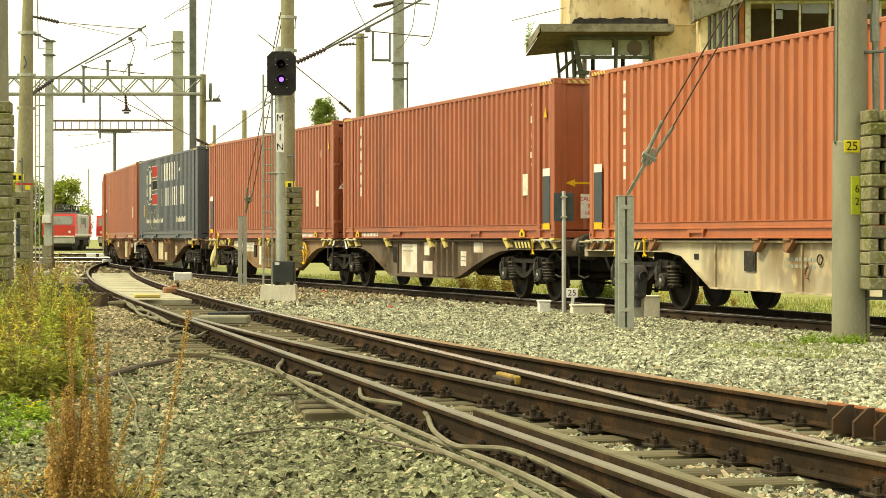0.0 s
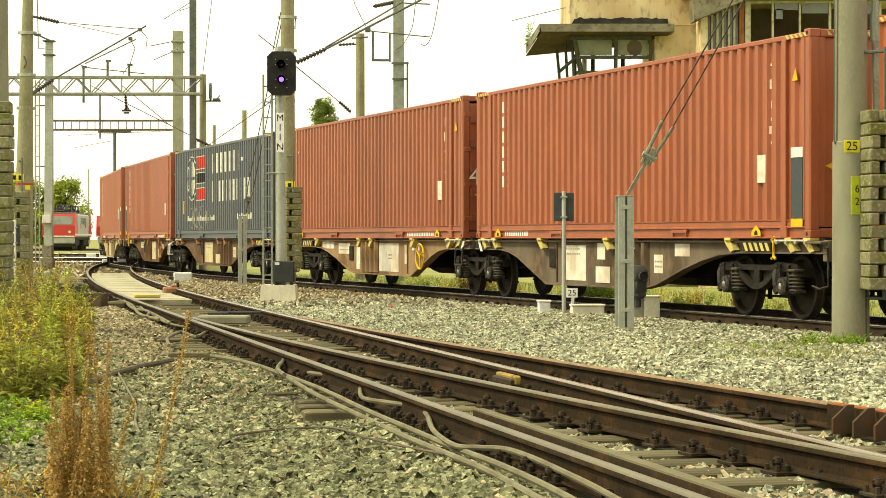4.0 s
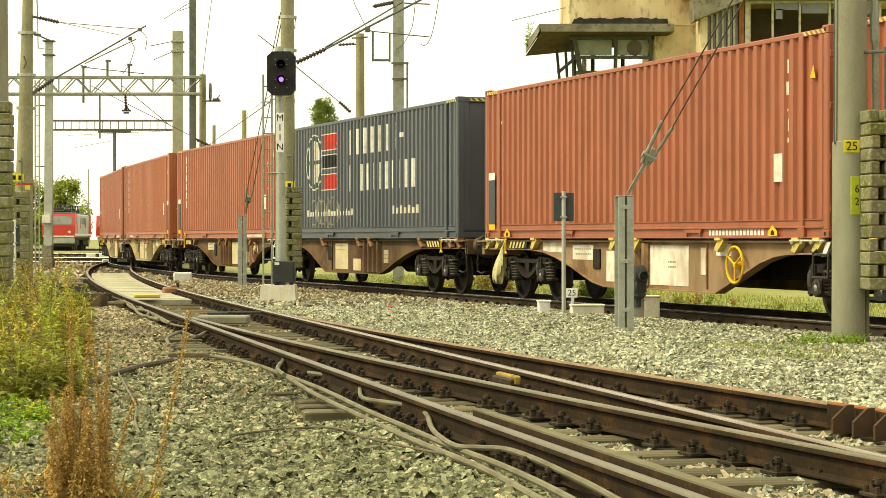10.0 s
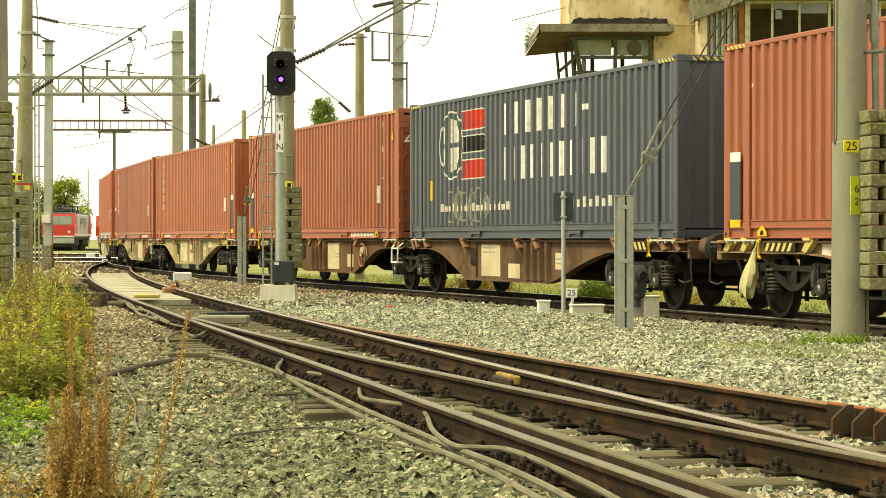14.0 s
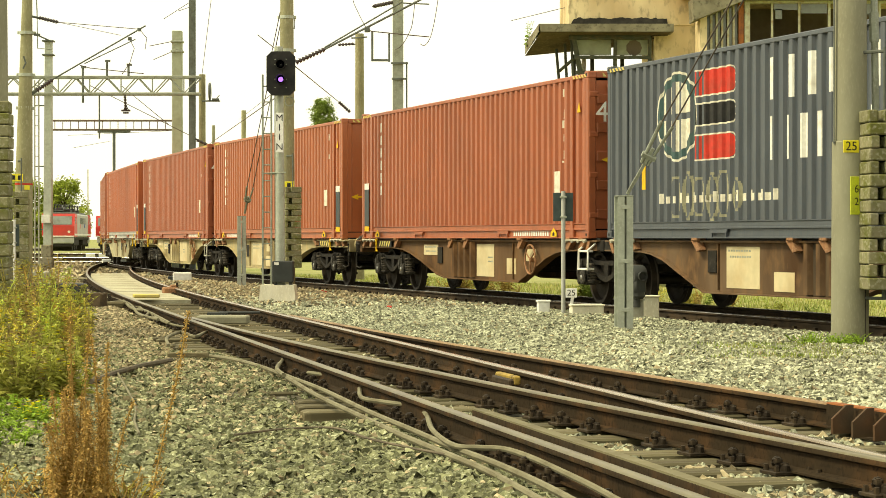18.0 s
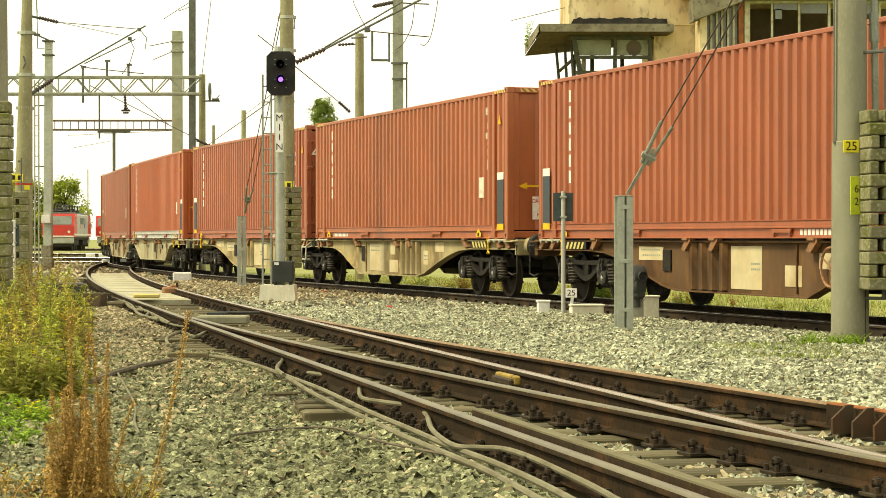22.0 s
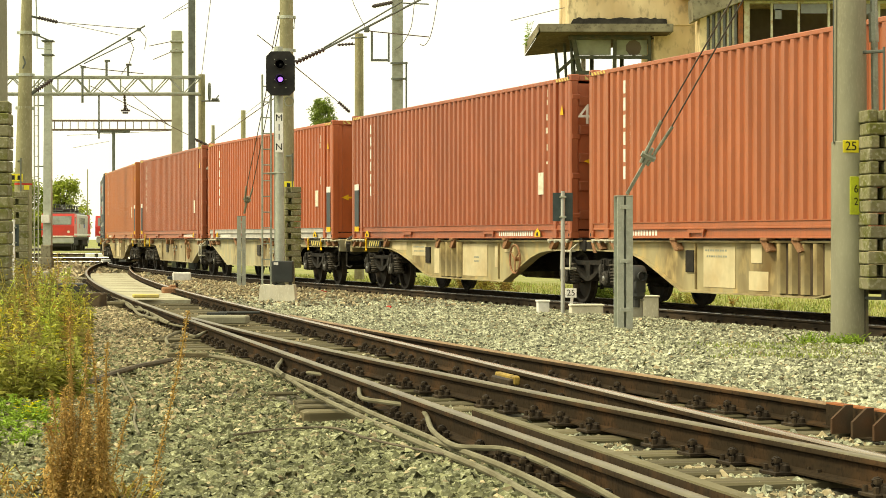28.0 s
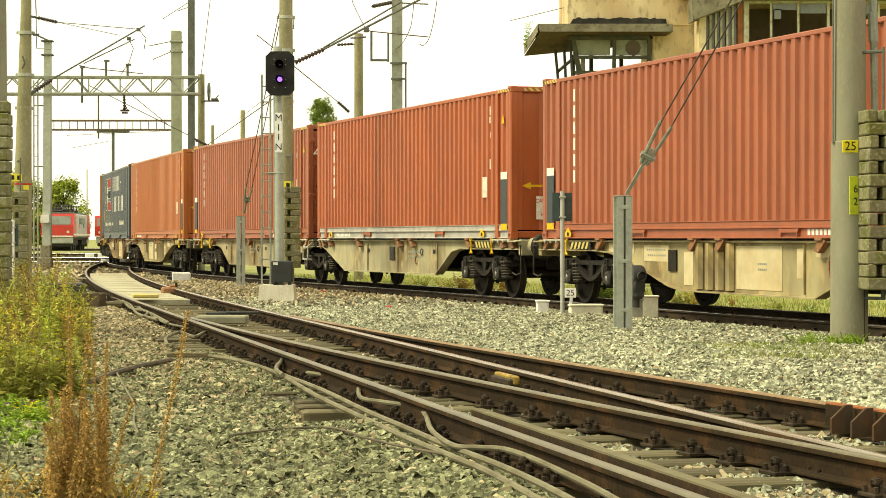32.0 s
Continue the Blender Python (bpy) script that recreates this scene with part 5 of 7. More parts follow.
def enamel(name, x, y, z, w, h, material, text, label, parent=None, deg=0, size=0.2, gap=0.0):
    """A flat enamel plate that faces -y, with upright black characters, one below the other where gap is given."""
    p = part(name, Geo().box((0, 0, 0), (w, 0.012, h), 0.003), material, parent, label, m=pose(x, y, z, 0, 0, deg))
    rows = [text] if not gap else list(text)
    for k, row in enumerate(rows):
        zz = (len(rows) - 1) / 2 * gap - k * gap
        part("character", text_mesh(row, size, 0.001, BLACK), None, p, m=pose(0, -0.008, zz))
    return p


# big pole by the train, at the right
pole = spun_pole(4.855, 25.3, 0.215, 0.17, 8.2, POLEC, "thick grey-green spun concrete catenary pole beside the train", -0.12)
part("lower_sleeve", Geo().lathe([(0.224, 0.0), (0.216, 2.42), (0.205, 2.43)], 24, 2), POLEC, pole, smooth=True)
# thin dark bar drawn in for the shaded groove down the pole
part("earth_strip", Geo().box((0.148, -0.162, 0.9), (0.018, 0.012, 1.8)), BOGIEGREY, pole)
part("earth_strip", Geo().box((-0.21, -0.09, 3.4), (0.012, 0.03, 2.0)), DGALV, pole)
enamel("number_plate", -0.03, -0.224, 2.36, 0.20, 0.145, LEMON, "25", "yellow enamel plate with black number", pole, 12, 0.15)
enamel("number_plate", 0.03, -0.222, 1.78, 0.17, 0.45, ACID, "62", "yellow-green enamel plate with black digits", pole, 25, 0.13, 0.15)
st = weights(5.20, 25.0, 2.66, 14, 0.52, 0.151, 6, 3, (-0.31, 0.3))
part("side_pipe", Geo().rod((0.0, 0.32, 1.8), (-0.05, 0.32, 5.2), 0.045).rod((-0.02, 0.32, 2.95), (-0.03, 0.32, 3.3), 0.06), GALV, st)

# anchor posts of paired channels, with stays
def anchor_post(x, y, label):
    p = thing("anchor_post", label, "post", pose(x, y, -0.15, 0, 0, 10), "stay anchor posts")
    for s in (-1, 1):
        part("channel", Geo().prism([(-0.045, -0.1), (0.045, -0.1), (0.045, -0.085), (-0.032, -0.085), (-0.032, 0.085), (0.045, 0.085), (0.045, 0.1), (-0.045, 0.1)], 0, 1.87, 2), PALEP, p, m=pose(s * 0.06, 0, 0, 0, 0, 0 if s > 0 else 180))
    for z in (0.35, 1.0, 1.72):
        part("cross_plate", Geo().box((0, -0.108, z), (0.14, 0.012, 0.05), 0.003), PALEP, p)
    part("cap_plate", Geo().box((0, 0, 1.87), (0.215, 0.21, 0.014), 0.004), GALV, p)
    return p


anchor_post(2.42, 28.4, "pale galvanised steel stay anchor post in the ballast")
anchor_post(-5.18, 54.6, "pale galvanised steel stay anchor post near the signal")


def stay(a, b, label, tension=True):
    """A pair of stay rods from an anchor up to a pole, with turnbuckle and perforated straps at the low end."""
    a, b = Vector(a), Vector(b)
    s = thing("stay", label, "stay wire", group="stays")
    d = (b - a).normalized()
    side = d.cross(Vector((0, 1, 0.2))).normalized() * 0.075
    part("strap", Geo().pipe([a, a + d * 0.75], 0.03, 4), GALV, s, "perforated steel strap")
    part("turnbuckle", Geo().pipe([a + d * 0.5 - side * 0.6, a + d * 1.15 - side * 1.1], 0.022, 6).pipe([a + d * 0.5 + side * 0.6, a + d * 1.15 + side * 1.1], 0.026, 6).pipe([a + d * 0.62 - side * 1.3, a + d * 0.62 + side * 1.3], 0.045, 6), GALV, s)
    for k in (-1, 1):
        part("stay_rod", Geo().pipe([a + d * 1.0 + side * k, b + side * k * 0.7], 0.011, 5), WIRE, s)
    return s


stay((2.47, 28.4, 1.75), (4.65, 26.0, 5.9), "pair of steel stay rods with a turnbuckle")
stay((-5.1, 54.6, 1.80), (-3.6, 48.2, 6.2), "pair of steel stay rods with a turnbuckle")

# sign on a thin post with the kilometre plate
p = thing("lineside_sign", "thin grey post with a dark sheet sign seen from behind", "sign", pose(1.98, 34.9, -0.1))
part("post", Geo().rod((0, 0, 0), (0, 0, 2.03), 0.036, n=12), LOCOGREY, p, smooth=True)
part("sign_plate", Geo().box((0.0, 0.05, 1.77), (0.33, 0.012, 0.47), 0.02), SIGNBACK, p, "blue-grey back of a sheet sign")
for z in (1.6, 1.93):
    part("clamp", Geo().box((0, 0.0, z), (0.11, 0.085, 0.03), 0.004), GALV, p)
q = thing("kilometre_plate", "small white plate with black number 25 beside the sign post", "sign", pose(2.10, 34.7, -0.1))
enamel("plate", 0, 0, 0.36, 0.185, 0.15, ENAMEL, "25", "white plate with black number", q, 0, 0.14)
part("peg", Geo().box((-0.02, 0.02, 0.15), (0.05, 0.02, 0.34), 0.004), ENAMEL, q, m=pose(0, 0, 0, 0, 8, 0))

for x, y, w, d, h, mt, label in ((1.67, 35.3, 0.19, 0.25, 0.2, PLASTICW, "small white cable box"), (2.33, 34.4, 0.52, 0.3, 0.16, CONC, "long low pale grey cable box"), (3.25, 33.4, 0.27, 0.26, 0.33, CONC, "pale grey connection box with a lid"), (2.95, 32.6, 0.24, 0.2, 0.30, BOXGREY, "pale grey concrete plinth")):
    b = thing("cable_box", label, "box", pose(x, y, -0.1, 0, 0, 4))
    part("body", Geo().box((0, 0, h / 2), (w, d, h), 0.012), mt, b)
    part("lid", Geo().box((0, 0, h + 0.012), (w + 0.03, d + 0.03, 0.03), 0.006), mt, b)
p = thing("shunting_signal", "black dwarf shunting signal on a low plinth", "signal", pose(2.96, 32.4, 0.2, 0, 0, 20))
part("body", Geo().lathe([(0.05, -0.10), (0.15, -0.10), (0.165, -0.07), (0.165, 0.09), (0.15, 0.11), (0.05, 0.11)], 20, 0).box((0, 0, -0.15), (0.2, 0.3, 0.24), 0.03), DARKBOX, p, m=pose(0, 0, 0.38), smooth=True)
part("body_lower", Geo().box((0, 0, 0.18), (0.19, 0.29, 0.3), 0.05), DARKBOX, p)
part("lens_hood", Geo().lathe([(0.06, 0), (0.075, -0.1), (0.07, -0.1), (0.055, 0)], 14, 1), DARKBOX, p, m=pose(0, -0.14, 0.38))
part("foot", Geo().rod((0, 0, -0.1), (0, 0, 0.05), 0.06), DARKBOX, p)

# main signal
sg = thing("main_signal", "tall grey signal mast with black two-lamp head and ladder", "signal", pose(-3.24, 41.8, -0.12))
part("foundation", Geo().add([(sx * (0.36 if z == 0 else 0.33), sy * (0.36 if z == 0 else 0.33), z) for z in (0, 0.36) for sx, sy in ((-1, -1), (1, -1), (1, 1), (-1, 1))], [(0, 1, 2, 3), (4, 5, 6, 7), (0, 1, 5, 4), (1, 2, 6, 5), (2, 3, 7, 6), (3, 0, 4, 7)]), CONC, sg, "pale concrete block")
part("mast", Geo().rod((0.03, 0.05, 0.36), (0.0, 0.05, 5.05), 0.105, 0.088, 18), PALEP, sg, smooth=True)
bx = part("relay_box", Geo().box((0.1, -0.12, 0.62), (0.42, 0.3, 0.42), 0.02), DARKBOX, sg, "dark grey relay box")
part("box_label", Geo().box((-0.02, -0.273, 0.78), (0.09, 0.005, 0.05)), WHITE, bx)
for s in (-1, 1):
    part("box_foot", Geo().box((0.1 + s * 0.15, -0.1, 0.385), (0.06, 0.2, 0.06), 0.006), DARKBOX, bx)
hd = part("signal_head", Geo().prism([(-0.28, -0.33), (-0.18, -0.43), (0.18, -0.43), (0.28, -0.33), (0.28, 0.33), (0.18, 0.43), (-0.18, 0.43), (-0.28, 0.33)], -0.06, 0.06, 1), BLACK, sg, "black octagonal backboard", m=pose(0.06, -0.14, 4.51))
for z, mt in ((0.17, LENS), (-0.12, VIOLET)):
    part("lamp_hood", Geo().lathe([(0.085, 0), (0.095, -0.16), (0.088, -0.16), (0.078, 0)], 20, 1), BLACK, hd, m=pose(0, -0.06, z))
    part("lens", Geo().lathe([(0.001, -0.015), (0.042, -0.008), (0.05, 0)], 20, 1), mt, hd, m=pose(0, -0.064, z), smooth=True)
for s in (-1, 1):
    for z in (0.27, 0.17, -0.12, -0.28):
        part("bolt", Geo().rod((s * 0.11, -0.075, z), (s * 0.11, -0.06, z), 0.012, n=6), GALV, hd)
pl = part("name_plate", Geo().box((0, 0, 0), (0.155, 0.012, 0.78), 0.004), ENAMEL, sg, "white plate with black characters", m=pose(0.03, -0.12, 3.35))
for k, ch in enumerate("M11N"):
    part("character", text_mesh(ch, 0.19, 0.001, BLACK), None, pl, m=pose(0, -0.008, 0.285 - k * 0.19))
ld = part("ladder", Geo().box((-0.31, 0.0, 2.4), (0.035, 0.05, 4.2), 0.004).box((-0.14, 0.0, 2.4), (0.035, 0.05, 4.2), 0.004), GALV, sg, "narrow grey steel ladder")
for k in range(13):
    part("rung", Geo().rod((-0.31, 0, 0.55 + k * 0.31), (-0.14, 0, 0.55 + k * 0.31), 0.012, n=6), GALV, ld)
part("ladder_stay", Geo().rod((-0.22, 0, 2.55), (0.0, 0.05, 2.55), 0.02).rod((-0.33, 0, 2.55), (0.15, -0.05, 2.57), 0.014), GALV, sg)
part("wire_hoop", Geo().pipe([(0.22 + 0.09 * math.cos(t), 0, 3.97 + 0.09 * math.sin(t)) for t in np.linspace(0, 6.29, 14)], 0.012), GALV, sg)

# pole behind the signal and its weights
pole = spun_pole(-3.53, 48.0, 0.19, 0.135, 9.0, POLEB, "brown weathered concrete catenary pole behind the signal")
bands(pole, (6.35, 5.6), 0.15)
enamel("number_plate", 0.0, -0.205, 2.55, 0.36, 0.17, LEMON, "", "yellow enamel plate", pole, 0, 0.1)
for k in (-0.12, 0.02):
    part("plate_bar", Geo().box((k + 0.04, -0.213, 2.55), (0.08, 0.004, 0.1)), BLACK, pole)
part("red_band", Geo().lathe([(0.180, 2.30), (0.180, 2.35)], 20, 2), REDMARK, pole)
enamel("number_plate", -0.10, -0.19, 1.75, 0.15, 0.52, ACID, "58", "yellow-green enamel plate with black digits", pole, -10, 0.17, 0.22)
weights(-3.37, 47.6, 2.31, 14, 0.36, 0.130, 10, 5, (-0.16, 0.4))

# left pole, its weights, and the stack at the very edge
pole = spun_pole(-9.53, 48.0, 0.245, 0.08, 8.6, POLEB, "brown weathered concrete catenary pole among weeds")
pole.rotation_euler.y = radians(1.1)
bands(pole, (6.0, 5.05, 4.3), 0.15)
enamel("number_plate", -0.12, -0.205, 2.72, 0.28, 0.17, LEMON, "", "yellow enamel plate", pole, 0, 0.1)
for k in (-0.19, -0.06):
    part("plate_bar", Geo().box((k, -0.214, 2.72), (0.07, 0.004, 0.1)), BLACK, pole)
enamel("number_plate", 0.11, -0.19, 2.5, 0.12, 0.1, LEMON, "", "small yellow enamel plate", pole, 15, 0.1)
part("red_band", Geo().lathe([(0.203, 2.56), (0.203, 2.6)], 20, 2), REDMARK, pole)
weights(-9.42, 47.4, 2.2, 11, 0.34, 0.15, 8, 9, (-0.11, 0.6))
pole = spun_pole(-6.02, 28.4, 0.22, 0.16, 8.6, POLEC, "grey concrete catenary pole at the edge of the weeds")
weights(-5.93, 28.0, 2.96, 16, 0.46, 0.157, 4, 12, (-0.09, 0.4))

# gantries across the yard
def truss(x0, x1, y, z0, z1, n, label, steel, thick, diagonal=True):
    """Two lattice girders side by side; without diagonals they are ladders of posts."""
    t = thing("catenary_gantry", label, "gantry", pose(0, y, 0), "gantries")
    for s in (-0.3, 0.3):
        for z in (z0, z1):
            part("chord", Geo().box(((x0 + x1) / 2, s, z), (x1 - x0, thick, thick * 1.1), 0.01), steel, t)
    for k in range(n):
        a, b = x0 + (x1 - x0) * k / n, x0 + (x1 - x0) * (k + 1) / n
        for s in (-0.3, 0.3):
            if diagonal:
                lo, hi = (z0, z1) if k % 2 else (z1, z0)
                part("brace", Geo().rod((a, s, lo), (b, s, hi), thick * 0.3, n=5), steel, t)
            if (not diagonal or k % 2) and s < 0:
                part("strut", Geo().box((a, s, (z0 + z1) / 2), (thick * 0.55, thick * 0.5, z1 - z0)), steel, t)
    return t


t = truss(-19.5, -9.6, 84.0, 6.86, 7.52, 16, "galvanised steel lattice gantry over the tracks", GALV, 0.085)
part("column", Geo().box((-9.92, 0.0, 5.2), (0.25, 0.3, 10.8), 0.02), DGALV, t, "grey steel column")
g = Geo().add([(sx * w + o - 15.66, sy * 0.17, z) for z, w, o in ((-0.2, 0.17, 0.02), (9.0, 0.125, 0.06)) for sx, sy in ((-1, -1), (1, -1), (1, 1), (-1, 1))], [(0, 1, 2, 3), (4, 5, 6, 7), (0, 1, 5, 4), (1, 2, 6, 5), (2, 3, 7, 6), (3, 0, 4, 7)])
part("column", g, PALEP, t, "pale grey tapered steel column")
for z in (8.95, 8.4):
    part("column_bracket", Geo().box((-15.6, -0.05, z), (0.45, 0.45, 0.06), 0.01), DGALV, t)
for px in (-16.14, -15.98):
    part("ladder_stile", Geo().box((px, -0.1, 3.7), (0.05, 0.06, 7.4), 0.005), BOXGREY, t)
for k in range(18):
    part("ladder_rung", Geo().box((-16.06, -0.1, 0.4 + k * 0.4), (0.16, 0.03, 0.03)), BOXGREY, t)
for z in (1.5, 4.0, 6.4):
    part("ladder_tie", Geo().box((-15.95, -0.05, z), (0.4, 0.04, 0.05)), DGALV, t)
part("box_plate", Geo().box((-15.66, -0.28, 1.92), (0.34, 0.16, 0.32), 0.01), WHITE, t, "cream box on the column")
for px, z0, z1 in ((-13.25, 7.55, 8.15), (-12.4, 7.55, 8.0), (-14.2, 6.5, 7.9)):
    part("stub_post", Geo().rod((px, -0.3, z0), (px, -0.3, z1), 0.05, n=6).box((px + 0.03, -0.3, z1), (0.2, 0.1, 0.08)), DGALV, t)
part("drop_bar", Geo().rod((-13.6, 0, 6.9), (-13.6, 0, 5.1), 0.035, n=6), DGALV, t)
t = truss(-24.2, -16.0, 130.0, 7.8, 8.36, 17, "far rusty ladder gantry", FARSTEEL, 0.08, False)
part("drop_bar", Geo().rod((-20.15, 0, 7.75), (-20.15, 0, 2.0), 0.10, n=6).box((-20.15, 0, 7.7), (2.0, 0.2, 0.16)), DGALV, t)
part("column", Geo().box((-16.1, 0, 4.1), (0.3, 0.3, 8.8)), DGALV, t)
part("column", Geo().box((-24.1, 0, 4.1), (0.2, 0.3, 8.8)), DGALV, t)

for x, y, r, h, mt, label in ((-10.95, 87.5, 0.2, 9.9, POLEC, "pale square concrete post behind the train"), (-9.62, 84.8, 0.15, 7.9, POLEB, "brown concrete pole with a tensioning wheel"), (-2.75, 70.0, 0.16, 8.1, POLEB, "brown concrete pole behind the train"), (-16.9, 180.0, 0.22, 12.2, POLEB, "distant brown concrete pole"), (-20.0, 185.0, 0.16, 11.2, POLEC, "distant pale concrete pole"), (-43.5, 260, 0.07, 9.8, POLEB, "thin brown distant pole")):
    if "square" in label:
        p = thing("catenary_pole", label, "pole", pose(x, y, -0.2), "catenary poles")
        part("shaft", Geo().box((0, 0, h / 2), (0.4, 0.4, h), 0.02), PALEC, p)
        for z in (h - 0.45, h - 0.85):
            part("clamp_band", Geo().box((0, 0, z), (0.5, 0.5, 0.08), 0.01), GALV, p)
    else:
        p = spun_pole(x, y, r, r * 0.88, h, mt, label)
p = thing("tensioning_device", "steel tensioning pulley and bracket arm on a pole", "tensioner", pose(-9.2, 84.5, 6.6))
part("wheel", Geo().lathe([(0.33, -0.03), (0.35, -0.03), (0.35, 0.03), (0.33, 0.03), (0.1, 0.02), (0.1, -0.02)], 20, 0), DGALV, p, m=pose(-0.08, 0, 0.4))
part("arm", Geo().rod((-0.4, 0, 0.02), (0.33, 0, 0.02), 0.03).rod((0.1, 0, 0.02), (0.3, 0, 0.25), 0.02).box((0.15, 0, 0.08), (0.28, 0.1, 0.09), 0.01), DGALV, p)
p = thing("catenary_mast", "grey steel catenary mast behind the train with bracket arms", "pole", pose(-1.44, 68.0, -0.2), "catenary poles")
part("shaft", Geo().box((0, 0, 4.9), (0.30, 0.24, 9.8), 0.01), GALV, p)
for e in (-0.14, 0.14):
    part("flange", Geo().box((0, e, 4.9), (0.34, 0.03, 9.8), 0.004), GALV, p)
part("frame", Geo().box((-0.28, -0.1, 7.45), (0.06, 0.06, 0.9)).box((-0.55, -0.1, 7.05), (0.6, 0.07, 0.07)).box((-0.82, -0.1, 7.5), (0.07, 0.06, 0.95)).box((0.05, -0.18, 6.95), (0.55, 0.06, 0.06)).box((0.05, -0.18, 6.45), (0.5, 0.06, 0.06)).rod((0.28, -0.1, 7.0), (0.28, -0.1, 3.6), 0.025), DGALV, p)

# ---- catenary ----
def wire_of(owner, pts, r=0.012, sag=0.0, name="wire"):
    g = []
    for a, b in zip(pts, pts[1:]):
        a, b = Vector(a), Vector(b)
        g += [a.lerp(b, k / 8) - Vector((0, 0, sag * 4 * (k / 8) * (1 - k / 8))) for k in range(8)]
    return part(name, Geo().pipe(g + [Vector(pts[-1])], r, 5), WIRE, owner)


def wire(pts, r=0.012, label="thin dark overhead wire of the catenary", sag=0.0):
    w = thing("overhead_wire", label, "wire", group="overhead wires")
    wire_of(w, pts, r, sag, "span")
    return w


def at(px, py, d):
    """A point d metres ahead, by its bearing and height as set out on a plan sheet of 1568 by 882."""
    return Vector(((px - 784) / 3754.6 * d, d, 1.155 + (422 - py) / 3754.6 * d))


def insulator(owner, a, b, r=0.07, n=7):
    """A string of brown porcelain sheds from a to b."""
    a, b = Vector(a), Vector(b)
    s = part("insulator", Geo().rod(a, b, r * 0.4), INSUL, owner, "ribbed brown porcelain insulator")
    d = (b - a) / n
    for k in range(n):
        part("shed", Geo().rod(a + d * (k + 0.05), a + d * (k + 0.72), r * 0.95, r * 0.62, 10), INSUL, s)
    return s


def tube(owner, a, b, r):
    return part("tube", Geo().rod(a, b, r * 0.85, n=8), DGALV, owner)


# cantilever of the left pole
ca = thing("cantilever", "slanting steel cantilever with insulators on a concrete pole", "bracket", group="cantilevers")
tube(ca, at(55, 168, 48), at(66, 160, 48), 0.04)
tube(ca, at(90, 143, 48), at(258, 46, 48), 0.02)
tube(ca, at(150, 113, 48), at(240, 70, 48), 0.014)
insulator(ca, at(66, 160, 48), at(94, 141, 48), 0.062)
tube(ca, at(50, 28, 48), at(72, 33, 48), 0.03)
insulator(ca, at(70, 32, 48), at(104, 40, 48), 0.05)
wire_of(ca, [at(104, 40, 48), at(245, 52, 48)], 0.008)
wire_of(ca, [at(104, 40, 48), at(214, 63, 48)], 0.006)
wire_of(ca, [at(247, 52, 48), at(260, 68, 48), at(257, 88, 48)], 0.008)
wire_of(ca, [at(230, 70, 48), at(238, 86, 48), at(230, 112, 48), at(216, 132, 48)], 0.008)
wire_of(ca, [at(142, 116, 48), at(160, 121, 48), at(255, 131, 48)], 0.010)
part("clamp", Geo().box(at(247, 53, 48), (0.09, 0.05, 0.08), 0.01), DGALV, ca)
part("clamp", Geo().box(at(230, 69, 48), (0.09, 0.05, 0.08), 0.01), DGALV, ca)
part("arm", Geo().pipe([at(56, 58, 48), at(74, 66, 48), at(92, 74, 48)], 0.02).box(at(66, 62, 48), (0.14, 0.05, 0.05)), DGALV, ca)
part("rod", Geo().pipe([at(64, -20, 48), at(66, 20, 48), at(67, 86, 48), at(92, 88, 48)], 0.014), GALV, ca)
part("eye_hook", Geo().pipe([at(42, 100, 47.7), at(46, 112, 47.7), at(41, 122, 47.7)], 0.02), DGALV, ca)
# cantilever of the pole behind the signal
ca = thing("cantilever", "slanting steel cantilever with a long insulator behind the signal", "bracket", group="cantilevers")
tube(ca, at(510, 112, 47.5), at(524, 108, 47.5), 0.04)
insulator(ca, at(524, 111, 47.5), at(576, 87, 47.5), 0.066, 9)
tube(ca, at(572, 89, 47.5), at(760, -8, 47.5), 0.028)
tube(ca, at(574, 85, 47.5), at(712, 4, 47.5), 0.02)
part("clamp", Geo().box(at(650, 53, 47.5), (0.12, 0.06, 0.12), 0.01), DGALV, ca)
wire_of(ca, [at(650, 53, 47.5), at(658, 56, 47.5), at(760, 66, 47.5)], 0.012)
wire_of(ca, [at(650, 53, 47.5), at(640, 35, 47.5), at(627, 8, 47.5), at(622, -10, 47.5)], 0.007)
wire_of(ca, [at(735, -4, 47.5), at(728, 50, 47.5), at(700, 88, 47.5)], 0.008, 0.1)
wire_of(ca, [at(776, -6, 47.5), at(762, 66, 47.5), at(744, 78, 47.5)], 0.008, 0.1)
wire_of(ca, [at(519, 115, 47.5), at(600, 181, 62)], 0.012)
insulator(ca, at(600, 181, 62), at(620, 199, 62), 0.06, 6)
wire_of(ca, [at(496, 22, 47.5), at(482, 90, 47.5)], 0.010)
wire_of(ca, [at(456, 62, 47.5), at(484, 84, 47.5), at(505, 100, 47.5)], 0.010)
part("eye_hook", Geo().pipe([at(516, 22, 56.7), at(522, 34, 56.7), at(521, 52, 56.7)], 0.02), DGALV, ca)
ca = thing("cantilever", "brown insulators and arms on the poles behind the train", "bracket", group="cantilevers")
tube(ca, at(640, 78, 70), at(626, 79, 70), 0.03)
insulator(ca, at(626, 78, 70), at(598, 80, 70), 0.06, 5)
tube(ca, at(622, 68, 69.8), at(650, 66, 69.8), 0.03)
insulator(ca, at(694, 5, 67.9), at(660, 12, 67), 0.07)
tube(ca, at(702, 3, 68), at(692, 5, 67.9), 0.03)
tube(ca, at(690, 5, 67.9), at(760, 8, 67.9), 0.025)
